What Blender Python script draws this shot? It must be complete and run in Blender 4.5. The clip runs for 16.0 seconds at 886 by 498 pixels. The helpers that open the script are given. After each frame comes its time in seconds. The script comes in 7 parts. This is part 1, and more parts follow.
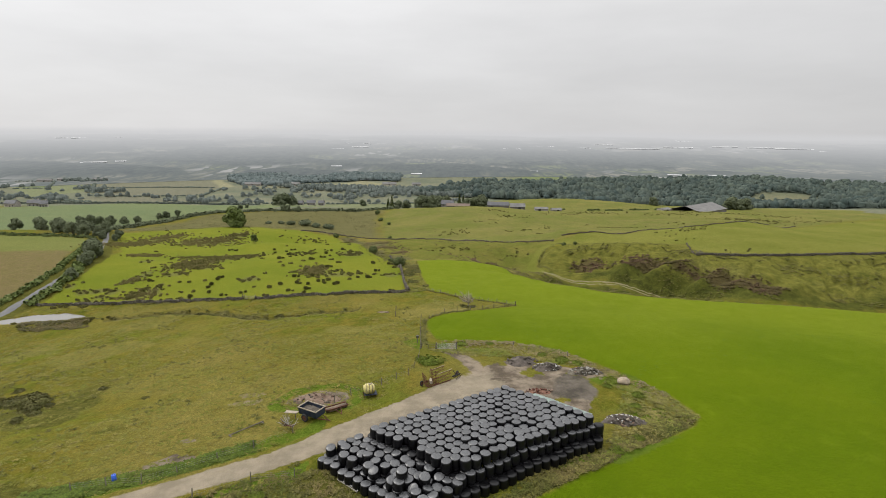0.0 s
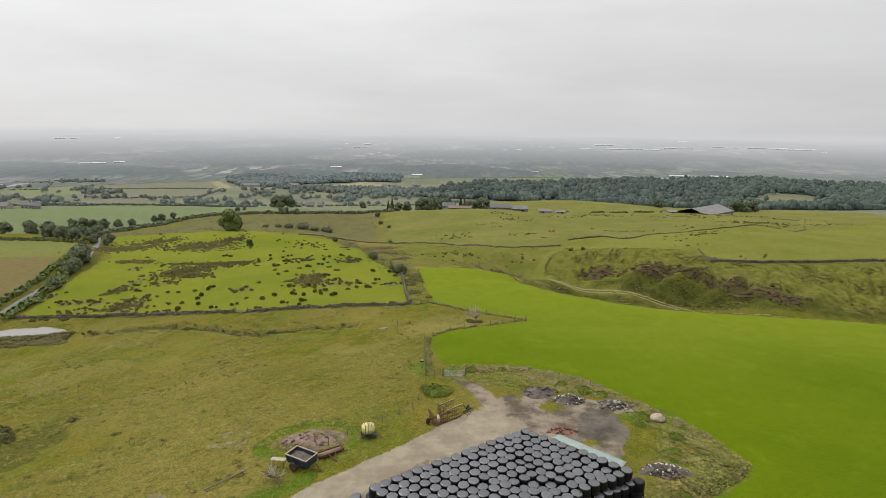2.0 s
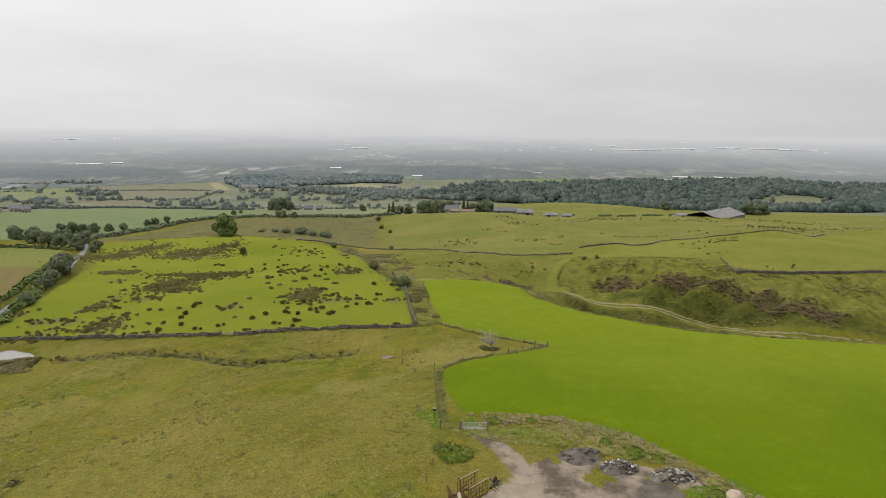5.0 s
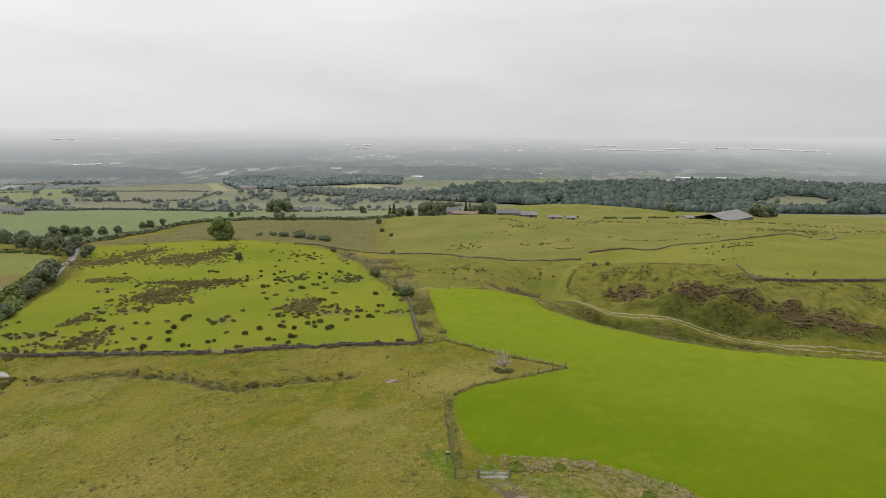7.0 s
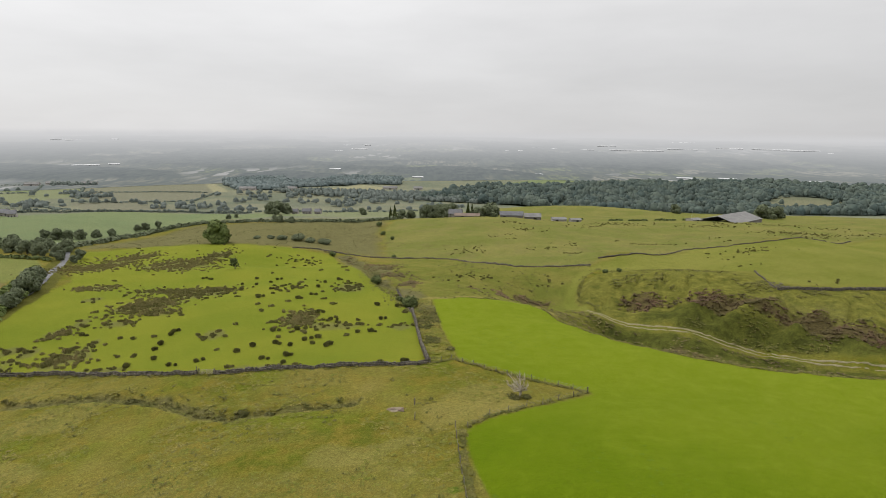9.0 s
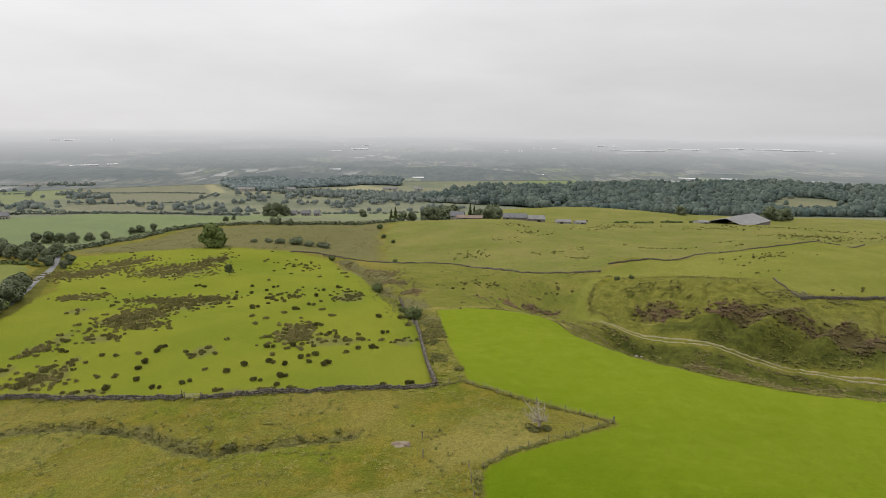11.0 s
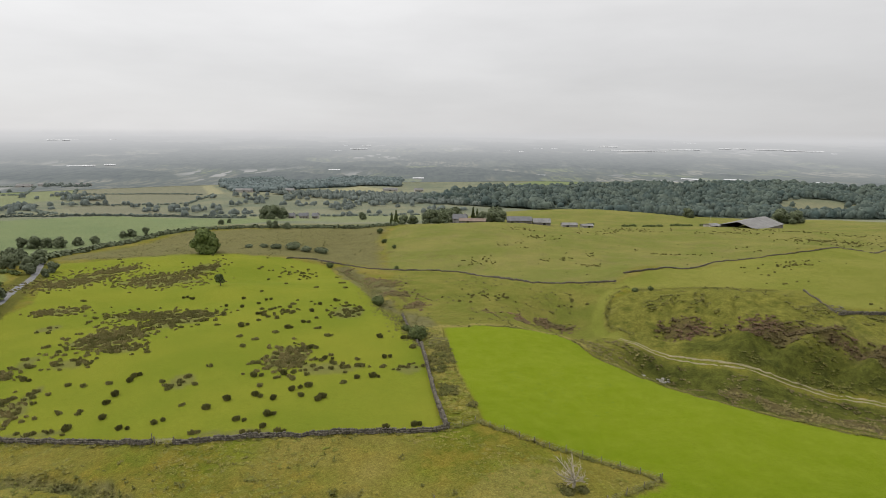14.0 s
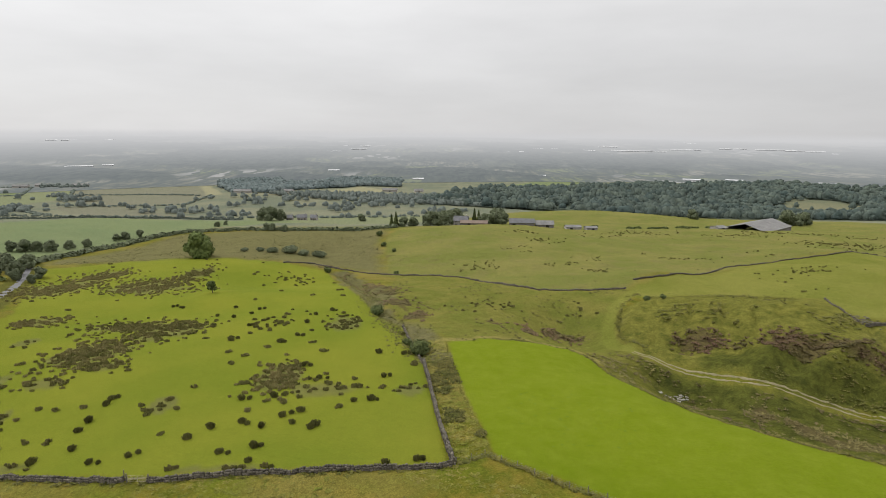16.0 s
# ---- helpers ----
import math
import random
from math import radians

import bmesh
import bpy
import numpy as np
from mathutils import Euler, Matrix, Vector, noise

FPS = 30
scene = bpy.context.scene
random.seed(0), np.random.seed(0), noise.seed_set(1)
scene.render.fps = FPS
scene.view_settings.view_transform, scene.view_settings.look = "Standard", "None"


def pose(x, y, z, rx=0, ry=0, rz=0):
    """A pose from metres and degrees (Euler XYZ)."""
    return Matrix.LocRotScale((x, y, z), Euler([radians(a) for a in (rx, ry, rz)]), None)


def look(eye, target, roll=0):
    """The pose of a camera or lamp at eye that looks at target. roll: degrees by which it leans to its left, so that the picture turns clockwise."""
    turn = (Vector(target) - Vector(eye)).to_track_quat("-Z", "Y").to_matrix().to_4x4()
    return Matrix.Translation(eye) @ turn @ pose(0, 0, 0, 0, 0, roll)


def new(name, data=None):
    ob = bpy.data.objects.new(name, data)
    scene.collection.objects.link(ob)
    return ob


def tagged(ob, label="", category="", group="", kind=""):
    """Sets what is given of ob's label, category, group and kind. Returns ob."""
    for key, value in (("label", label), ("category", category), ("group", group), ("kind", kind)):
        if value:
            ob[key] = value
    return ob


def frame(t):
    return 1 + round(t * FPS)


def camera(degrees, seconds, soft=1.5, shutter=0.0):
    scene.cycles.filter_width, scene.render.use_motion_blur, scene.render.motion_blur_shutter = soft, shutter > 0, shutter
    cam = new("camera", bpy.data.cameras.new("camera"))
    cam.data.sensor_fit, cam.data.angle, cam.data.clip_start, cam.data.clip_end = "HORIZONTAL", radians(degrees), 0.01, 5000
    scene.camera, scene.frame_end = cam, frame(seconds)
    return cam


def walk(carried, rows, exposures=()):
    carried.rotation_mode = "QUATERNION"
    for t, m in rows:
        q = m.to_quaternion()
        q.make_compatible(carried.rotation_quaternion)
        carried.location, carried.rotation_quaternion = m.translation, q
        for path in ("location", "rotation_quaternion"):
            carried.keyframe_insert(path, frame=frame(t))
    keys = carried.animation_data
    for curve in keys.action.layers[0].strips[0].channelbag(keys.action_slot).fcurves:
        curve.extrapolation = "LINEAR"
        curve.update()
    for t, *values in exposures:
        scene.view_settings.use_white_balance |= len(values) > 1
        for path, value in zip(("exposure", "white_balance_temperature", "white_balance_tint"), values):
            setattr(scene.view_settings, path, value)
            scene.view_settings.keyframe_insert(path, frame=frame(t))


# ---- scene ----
cam = camera(78.8, 16.0, soft=0.85)
PATH = [
    (0, (-0.413, 3.257, 45.997), (-0.398, 100.819, 24.049), 0.50),
    (1, (-1.016, 8.491, 46.122), (-0.994, 106.061, 24.210), 0.50),
    (2, (-1.709, 13.740, 46.238), (-1.678, 111.317, 24.359), 0.50),
    (3, (-2.478, 18.996, 46.344), (-2.438, 116.580, 24.496), 0.50),
    (4, (-3.308, 24.253, 46.441), (-3.257, 121.844, 24.622), 0.49),
    (5, (-4.185, 29.507, 46.532), (-4.121, 127.103, 24.738), 0.49),
    (6, (-5.093, 34.749, 46.615), (-5.015, 132.351, 24.845), 0.49),
    (7, (-6.018, 39.975, 46.693), (-5.925, 137.581, 24.944), 0.49),
    (8, (-6.945, 45.178, 46.766), (-6.836, 142.788, 25.035), 0.49),
    (9, (-7.860, 50.352, 46.835), (-7.732, 147.965, 25.120), 0.48),
    (10, (-8.747, 55.490, 46.901), (-8.601, 153.106, 25.199), 0.48),
    (11, (-9.593, 60.586, 46.965), (-9.425, 158.205, 25.274), 0.48),
    (12, (-10.381, 65.635, 47.027), (-10.192, 163.256, 25.344), 0.48),
    (13, (-11.098, 70.630, 47.088), (-10.886, 168.252, 25.411), 0.48),
    (14, (-11.729, 75.564, 47.150), (-11.492, 173.187, 25.476), 0.48),
    (15, (-12.258, 80.432, 47.212), (-11.996, 178.055, 25.540), 0.47),
    (16, (-12.672, 85.227, 47.277), (-12.383, 182.850, 25.603), 0.47),
]
walk(cam, [(t, look(eye, target, roll)) for t, eye, target, roll in PATH])

# ---------------------------------------------------------------- sky and light
world = bpy.data.worlds.new("overcast_sky")
scene.world = world
world.use_nodes = True
wt = world.node_tree
wt.nodes.clear()


SUN_UP, SUN_TURN = radians(48), radians(-60)
sky = wt.nodes.new("ShaderNodeTexSky")
sky.sky_type = "NISHITA"
sky.sun_disc = False
sky.sun_elevation, sky.sun_rotation = SUN_UP, SUN_TURN
coord = wt.nodes.new("ShaderNodeTexCoord")
split = wt.nodes.new("ShaderNodeSeparateXYZ")
wt.links.new(coord.outputs["Generated"], split.inputs[0])
# an overcast dome is about three times as bright overhead as at the horizon
dome = wt.nodes.new("ShaderNodeMapRange")
dome.inputs["From Min"].default_value, dome.inputs["From Max"].default_value = 0.0, 1.0
dome.inputs["To Min"].default_value, dome.inputs["To Max"].default_value = 0.68, 2.25
above = wt.nodes.new("ShaderNodeMath")
above.operation = "MAXIMUM"
above.inputs[1].default_value = 0.0
wt.links.new(split.outputs["Z"], above.inputs[0])
curve = wt.nodes.new("ShaderNodeMath")
curve.operation = "POWER"
curve.inputs[1].default_value = 1.5
wt.links.new(above.outputs[0], curve.inputs[0])
wt.links.new(curve.outputs[0], dome.inputs["Value"])
flat = wt.nodes.new("ShaderNodeMapping")
flat.inputs["Scale"].default_value = (1.0, 1.0, 4.5)
wt.links.new(coord.outputs["Generated"], flat.inputs["Vector"])
puffs = wt.nodes.new("ShaderNodeTexNoise")
puffs.inputs["Scale"].default_value, puffs.inputs["Detail"].default_value = 3.2, 7.0
puffs.inputs["Roughness"].default_value = 0.52
wt.links.new(flat.outputs[0], puffs.inputs["Vector"])
shade = wt.nodes.new("ShaderNodeMapRange")
shade.inputs["From Min"].default_value, shade.inputs["From Max"].default_value = 0.3, 0.7
shade.inputs["To Min"].default_value, shade.inputs["To Max"].default_value = 0.94, 1.05
wt.links.new(puffs.outputs["Fac"], shade.inputs["Value"])
glow = wt.nodes.new("ShaderNodeMapRange")
glow.inputs["From Min"].default_value, glow.inputs["From Max"].default_value = -1.0, 1.0
glow.inputs["To Min"].default_value, glow.inputs["To Max"].default_value = 1.2, 0.86
wt.links.new(split.outputs["X"], glow.inputs["Value"])
lit = wt.nodes.new("ShaderNodeMath")
lit.operation = "MULTIPLY"
wt.links.new(dome.outputs[0], lit.inputs[0])
wt.links.new(glow.outputs[0], lit.inputs[1])
times = wt.nodes.new("ShaderNodeMath")
times.operation = "MULTIPLY"
wt.links.new(lit.outputs[0], times.inputs[0])
wt.links.new(shade.outputs[0], times.inputs[1])
cloud = wt.nodes.new("ShaderNodeBackground")
cloud.inputs["Color"].default_value = (1.0, 0.995, 1.0, 1)
wt.links.new(times.outputs[0], cloud.inputs["Strength"])
blue = wt.nodes.new("ShaderNodeBackground")
blue.inputs["Strength"].default_value = 0.05
wt.links.new(sky.outputs[0], blue.inputs["Color"])
both = wt.nodes.new("ShaderNodeMixShader")
both.inputs[0].default_value = 0.06
wt.links.new(cloud.outputs[0], both.inputs[1])
wt.links.new(blue.outputs[0], both.inputs[2])
wout = wt.nodes.new("ShaderNodeOutputWorld")
wt.links.new(both.outputs[0], wout.inputs["Surface"])

sun_data = bpy.data.lights.new("sun", "SUN")
sun_data.energy, sun_data.angle, sun_data.color = 1.4, radians(14), (1.0, 0.96, 0.9)
sun = new("sun", sun_data)
sun.matrix_world = look((0, 0, 0), (math.cos(SUN_UP) * math.sin(SUN_TURN) * -1, -math.cos(SUN_UP) * math.cos(SUN_TURN), -math.sin(SUN_UP)))
sun.location = (0, 0, 300)

# ---------------------------------------------------------------- small tools
rng = np.random.default_rng(7)


def vnoise(x, y, size, seed=0):
    """Smooth value noise in 0..1 on arrays."""
    x, y = np.asarray(x, float) / size, np.asarray(y, float) / size
    ix, iy = np.floor(x).astype(np.int64), np.floor(y).astype(np.int64)
    fx, fy = x - ix, y - iy
    fx, fy = fx * fx * (3 - 2 * fx), fy * fy * (3 - 2 * fy)

    def h(a, b):
        n = (a * 374761393 + b * 668265263 + seed * 974634777) & 0xFFFFFFFF
        n = ((n ^ (n >> 13)) * 1274126177) & 0xFFFFFFFF
        return ((n ^ (n >> 16)) & 0xFFFF) / 65535.0

    return (h(ix, iy) * (1 - fx) + h(ix + 1, iy) * fx) * (1 - fy) + (h(ix, iy + 1) * (1 - fx) + h(ix + 1, iy + 1) * fx) * fy


def fbm(x, y, size, seed=0, octaves=4):
    out, amp, norm = 0.0, 1.0, 0.0
    for k in range(octaves):
        out = out + amp * vnoise(x, y, size / 2**k, seed + k)
        norm += amp
        amp *= 0.5
    return out / norm


def line_distance(x, y, path):
    """Distance to a polyline, and how far along it (0..1) the nearest point lies."""
    best, along = np.full(np.shape(x), 1e9), np.zeros(np.shape(x))
    n = len(path) - 1
    for k in range(n):
        (ax, ay), (bx, by) = path[k], path[k + 1]
        dx, dy = bx - ax, by - ay
        u = np.clip(((x - ax) * dx + (y - ay) * dy) / (dx * dx + dy * dy), 0, 1)
        d = np.hypot(x - ax - u * dx, y - ay - u * dy)
        near = d < best
        best, along = np.where(near, d, best), np.where(near, (k + u) / n, along)
    return best, along


def inside(x, y, poly):
    """Signed distance to a closed outline, positive within."""
    d, _ = line_distance(x, y, list(poly) + [poly[0]])
    odd = np.zeros(np.shape(x), bool)
    for (ax, ay), (bx, by) in zip(poly, list(poly[1:]) + [poly[0]]):
        if ay == by:
            continue
        cross = ((ay > y) != (by > y)) & (x < (bx - ax) * (y - ay) / (by - ay) + ax)
        odd ^= cross
    return np.where(odd, d, -d)


def step(v, lo, hi):
    v = np.clip((v - lo) / (hi - lo), 0, 1)
    return v * v * (3 - 2 * v)


# ---------------------------------------------------------------- the lie of the land
PROFILE_Y = [-3000, -200, 0, 60, 100, 160, 220, 280, 370, 480, 600, 800, 1200, 1600, 2200, 3000, 4300, 6000]
PROFILE_Z = [-60, 6, 8, 8, 6, -2.5, -7, -13, -24, -27, -40, -62, -84, -86, -80, -55, -8, -60]
# rises and hollows: x, y, half width, half depth, height
NEAR_HILLS = [
    (-65, 92, 40, 34, -4.95), (14, 74, 34, 30, 0.33), (-32, 110, 26, 20, 0.61), (-48, 136, 30, 18, -1.82), (30, 120, 36, 24, 1.38),
    (75, 150, 45, 30, -3.13), (-5, 108, 14, 14, 0.08), (12, 140, 18, 14, -0.94), (-12, 120, 16, 14, -2.03), (-95, 150, 34, 24, -0.61),
    (-135, 120, 60, 60, -13.69), (140, 110, 60, 50, -1.86)
]
MID_HILLS = [
    (-75, 200, 40, 32, 0.90), (-20, 190, 24, 24, -0.49), (45, 190, 26, 24, -9.07), (50, 212, 14, 12, -8.26), (32, 246, 18, 22, -10.35),
    (82, 248, 22, 18, 3.63), (86, 200, 22, 14, -9.20), (92, 180, 26, 13, -6.81), (118, 202, 24, 16, 1.85), (108, 235, 24, 14, 1.44),
    (150, 180, 50, 36, -13.33), (-20, 255, 22, 26, -1.66), (-145, 235, 36, 36, 0.16), (60, 232, 14, 12, -6.35)
]
FAR_HILLS = [
    (-115, 270, 45, 40, -5.81), (-140, 366, 60, 45, 1.15), (-45, 345, 45, 40, -5.95), (75, 305, 20, 20, 5.07), (150, 305, 26, 22, 3.03),
    (-98, 280, 22, 18, 3.57), (-98, 325, 26, 22, -3.45), (165, 280, 55, 40, 6.51), (60, 300, 34, 30, 0.11), (60, 400, 60, 45, 3.21),
    (-80, 400, 50, 45, -3.42), (-240, 450, 80, 70, -7.56), (215, 470, 70, 60, 2.37), (30, 490, 60, 50, 3.77), (120, 335, 40, 30, 2.44),
    (190, 360, 50, 45, 7.90), (5, 440, 42, 55, 2.2), (-80, 440, 16, 55, -3.5), (-185, 310, 40, 40, -4.12), (10, 325, 24, 26, -1.75)
]
DISTANT_HILLS = [
    (150, 690, 110, 70, 9.0), (-330, 760, 160, 90, -4.0), (420, 900, 260, 160, -10.0),
    (-350, 1150, 200, 140, 10.0), (60, 1150, 120, 90, 8.0), (330, 1500, 260, 120, 10.0), (700, 1250, 260, 220, 12.0), (300, 1250, 220, 160, 5.0),
]
STREAM = [(-16, 206), (-22, 226), (-32, 252), (-40, 285), (-52, 330), (-66, 362)]
BECK = [(20, 236), (34, 224), (48, 213), (62, 199), (84, 193), (110, 186), (150, 186), (210, 196)]
GULLY = [(-76.3, 378.2), (-60.2, 357.5), (-42.2, 309.3), (-29.0, 270.1), (-20.9, 250.4)]
SCAR = [(4.6, 241.6), (13.2, 240.8), (24.7, 253.2), (32.0, 252.2)]
DITCH = [(-96, 149.7), (-84, 149), (-72, 147.7), (-60, 144), (-51, 138.4), (-45, 135.7), (-37, 137), (-24, 139)]


def lie(x, y):
    """Height of the land without tussocks."""
    x, y = np.asarray(x, float), np.asarray(y, float)
    out = y + (np.hypot(x, y) - y) * step(y, 900, 1700)
    w, z = 15 + 0.06 * np.abs(y), 0.0
    for k in (-1, -0.5, 0, 0.5, 1):
        z = z + np.interp(out + k * w, PROFILE_Y, PROFILE_Z) / 5
    for cx, cy, sx, sy, up in NEAR_HILLS + MID_HILLS + FAR_HILLS + DISTANT_HILLS:
        z = z + up * np.exp(-(((x - cx) / sx) ** 2) - ((y - cy) / sy) ** 2)
    d, u = line_distance(x, y, BROW)
    fall = np.where(inside(x, y, MEADOW) > 0, 18.0, 6.5)
    return z + np.interp(u * (len(BROW) - 1), range(len(BROW)), BROW_UP) * np.exp(-((d / fall) ** 2))


MEADOW = [(-10.8, 219), (-9.3, 196.7), (-6.4, 178), (-4.6, 166), (-4.2, 161), (1.6, 156.4), (10.3, 150), (19.6, 144), (20.2, 142), (18.4, 140.2), (6.9, 134), (0.4, 130.2),
          (-3.2, 127.2), (-4.0, 124), (-3.6, 116), (-2.4, 107), (-0.6, 102.6), (3.2, 102.2), (13, 100.4), (22, 94.8), (28.8, 85.5), (33.6, 77.2), (35.2, 70.6), (33, 68),
          (25.6, 63.3), (17.1, 57.6), (10.5, 53.6), (2, 46), (-8, 30), (0, -60), (170, -60), (230, 100), (190, 151), (150, 152), (120, 152.5), (96, 152), (80, 152), (68, 154.5),
          (57, 157.5), (50, 163.5), (44, 168.5), (38, 174.8), (33, 182), (29.6, 191), (27.4, 204), (25, 213), (20, 219), (10, 221.6), (0, 221.4)]
# the meadow swells to a brow before the ravine: places along its edge, and how far each stands up
BROW = [(27.4, 205), (29.6, 191), (33.5, 182), (42, 170.4), (50, 164), (60, 157), (80, 152), (200, 152)]
BANK_FOOT = [(61, 279), (51.5, 267), (47, 257), (44.4, 247), (44.2, 239), (46.6, 231.6)]
BANK_BROW = [(62, 271), (78, 270.5), (95, 270.5), (110, 264)]
BROW_UP = [1.0, 5.2, 6.2, 5.4, 3.9, 3.2, 3.4, 3.0]
RAVINE = [(26, 219), (29, 205), (31, 192), (35, 183), (46, 169), (60, 159), (80, 154), (120, 154.5), (190, 154), (190, 185), (112, 185), (99, 190), (91, 196), (84, 200), (75, 203), (66, 207.5), (58, 215), (49, 222), (42, 228), (36, 226)]
PASTURE = [(-128, 166), (-94, 162.5), (-70, 157.4), (-44, 156.8), (-11.5, 157.2), (-14.3, 184), (-17, 204), (-20.5, 221), (-24, 238), (-33, 254), (-44, 281), (-66, 344),
           (-76, 368), (-100, 376), (-144, 378), (-170, 377), (-192, 362), (-214, 346), (-196, 318), (-153, 253), (-140, 212), (-132, 190)]
HILL = [(-40, 357), (-19, 351), (0, 337), (13, 304), (26, 289), (59, 285.5), (66, 295), (100, 312), (150, 343), (225, 372), (300, 420), (420, 480), (420, 545), (240, 560), (60, 560),
        (-10, 520), (-46, 500), (-52, 440)]
UPPER = [(66, 290), (58, 279), (62, 271), (95, 271), (118, 262), (112, 238), (160, 238), (330, 262), (420, 330), (420, 470), (300, 418), (225, 370), (150, 341), (100, 310)]
DELL = [(-8, 220), (12, 221), (36, 216), (40, 236), (44, 256), (58, 279), (59, 285), (26, 288), (13, 303), (0, 336), (-19, 350), (-36, 356), (-38, 300), (-30, 262), (-20, 236)]
BANK = [(38, 232), (57, 221), (71, 207), (90, 201), (110, 191), (150, 189), (330, 200), (330, 262), (160, 238), (112, 238), (118, 262), (95, 271), (62, 271), (50, 263), (44, 252)]
YARD = [(3, 84), (8, 88.4), (12.4, 91.2), (17, 88), (21, 86.5), (25.4, 84), (23, 78), (20.5, 72), (18.5, 66.5), (10, 66), (-2, 60), (-12, 60.5), (-12, 66), (-5, 74.5)]
LANE = [(-62, 39), (-46, 47), (-33, 53.6), (-27, 56.9), (-20.4, 60.6), (-13, 66.6), (-5, 73.4), (2, 80), (6, 84.5), (4.6, 89.5), (2.6, 94), (0.6, 97)]
DUNG = [(-23.8, 76.6), (-22.6, 79), (-19, 80.4), (-15.2, 79.6), (-14, 77.6), (-15, 75.6), (-19, 74.6)]
GREEN_TRACK = [(74, 299), (66, 288), (58, 278), (49.5, 267), (44, 257), (41, 247), (40.6, 238), (42.8, 230.5), (49.2, 224.2), (58, 217.6), (66, 210), (75, 205.4), (84, 202.4), (91.5, 198.2), (99, 192.2), (112, 187.2), (160, 184)]
LEYS = [(-143, 160), (-143, 185), (-150, 206), (-164, 233), (-190, 280), (-204, 306), (-214, 317), (-300, 308), (-420, 300), (-420, 150)]
BRIGHT_FIELDS = [[(-1010, 1270), (-906, 1275), (-796, 1080), (-874, 1105)], [(109, 1330), (296, 1500), (433, 1476), (296, 1350), (192, 1300)]]
OLIVE_FIELDS = [[(-829, 1040), (-785, 1075), (-900, 1240), (-792, 1237), (-633, 970), (-637, 902), (-611, 790)], [(-240, 640), (-150, 650), (-20, 700), (20, 640), (-60, 560), (-170, 560)]]
DRAB_FIELDS = [[(-790, 1225), (-782, 1372), (-556, 1320), (-425, 1046), (-396, 898), (-469, 867), (-573, 908), (-632, 975)], [(-400, 660), (-560, 840), (-480, 860), (-300, 720), (-290, 640)]]
PALE_FIELDS = [[(-697, 1356), (-700, 1566), (-587, 1590), (-616, 1480)], [(-560, 1310), (-545, 1330), (-410, 1060), (-430, 1040)], [(-350, 1060), (-250, 1075), (-209, 1342), (-120, 1240), (-155, 1100), (-238, 1030)], [(-430, 660), (-330, 690), (-300, 660), (-400, 640)]]
FAR_WOODS = [[(-1460, 1780), (-1156, 1790), (-789, 1640), (-698, 1450), (-894, 1400), (-1100, 1340)], [(-546, 1372), (-581, 1580), (-496, 1702), (-118, 1489), (-110, 1330), (-200, 1350), (-330, 1090), (-400, 1081)]]
FAR_LEY = [(-400, 515), (-364, 620), (-205, 590), (-134, 585), (-205, 520), (-228, 472), (-245, 420), (-232, 365), (-300, 340), (-460, 420)]
WOOD = [(-60, 960), (60, 900), (180, 860), (330, 800), (460, 760), (640, 740), (1050, 760), (1500, 900), (1600, 1250), (900, 1340), (420, 1330), (150, 1240), (20, 1120)]
GLADE = [(500, 860), (548, 985), (635, 1085), (690, 1050), (690, 965), (580, 850)]
# worn bare patches: x, y, half width, half depth, strength
SOIL = [(-15.8, 135.3, 2.0, 0.8, 0.9), (-32.7, 61.7, 2.6, 1.3, 0.8), (-33.9, 60.6, 2.4, 1.0, 0.7), (-33.8, 66.5, 1.5, 0.9, 0.6), (-30.2, 81.0, 3.0, 1.2, 0.5), (-30.5, 78.2, 3.0, 1.4, 0.5), (-36.4, 58.8, 3, 1, 0.5)]
HILL_SCARS = [([(-42, 401), (-38, 422), (-28, 436), (-19, 436)], 2.0, 0.5), ([(-25, 366), (-18, 382), (-8, 382), (1, 367), (9, 349)], 4.0, 0.45), ([(31, 371), (44, 371)], 2.0, 0.4), ([(-63, 486), (-53, 435), (-43, 410), (-48, 386)], 3.0, 0.5)]
HILL_CREST = [(-44, 515), (-24, 530), (1, 530), (24, 512)]
ROAD = [(-133, 120), (-134.9, 158), (-135.7, 171), (-138, 192), (-149, 226), (-162, 250), (-190, 297), (-206, 326), (-222, 352), (-262, 400)]
YARD_RIM = [(34, 69.2), (26.7, 64.4), (19.8, 59.7), (13.8, 56.2), (9.4, 53.2), (2, 46)]
NEAR_VERGE = [(-34, 50), (-28, 52), (-21, 55), (-14, 56), (-9, 51)]
SPURS = [([(103, 220), (91.6, 215), (85, 212.3), (77, 208.5)], 2.4, 2.8), ([(112, 212), (100, 206), (95, 203)], 2.2, 2.6), ([(74, 218), (69, 212)], 1.4, 2.2), ([(88, 221), (81, 214), (77, 211.5)], -1.8, 2.4), ([(106, 214), (97, 208), (92, 205)], -1.8, 2.4),
         ([(128, 208), (112, 200)], 2.2, 3.0), ([(140, 204), (128, 197)], 2.0, 3.0), ([(120, 203), (108, 198)], -1.6, 2.4)]
POND = [(-131, 151.6), (-129, 155), (-122, 158.2), (-116, 160), (-110, 158.6), (-104.5, 155.2), (-108, 153.4), (-113, 154.3), (-118, 152.4), (-123, 151.2)]


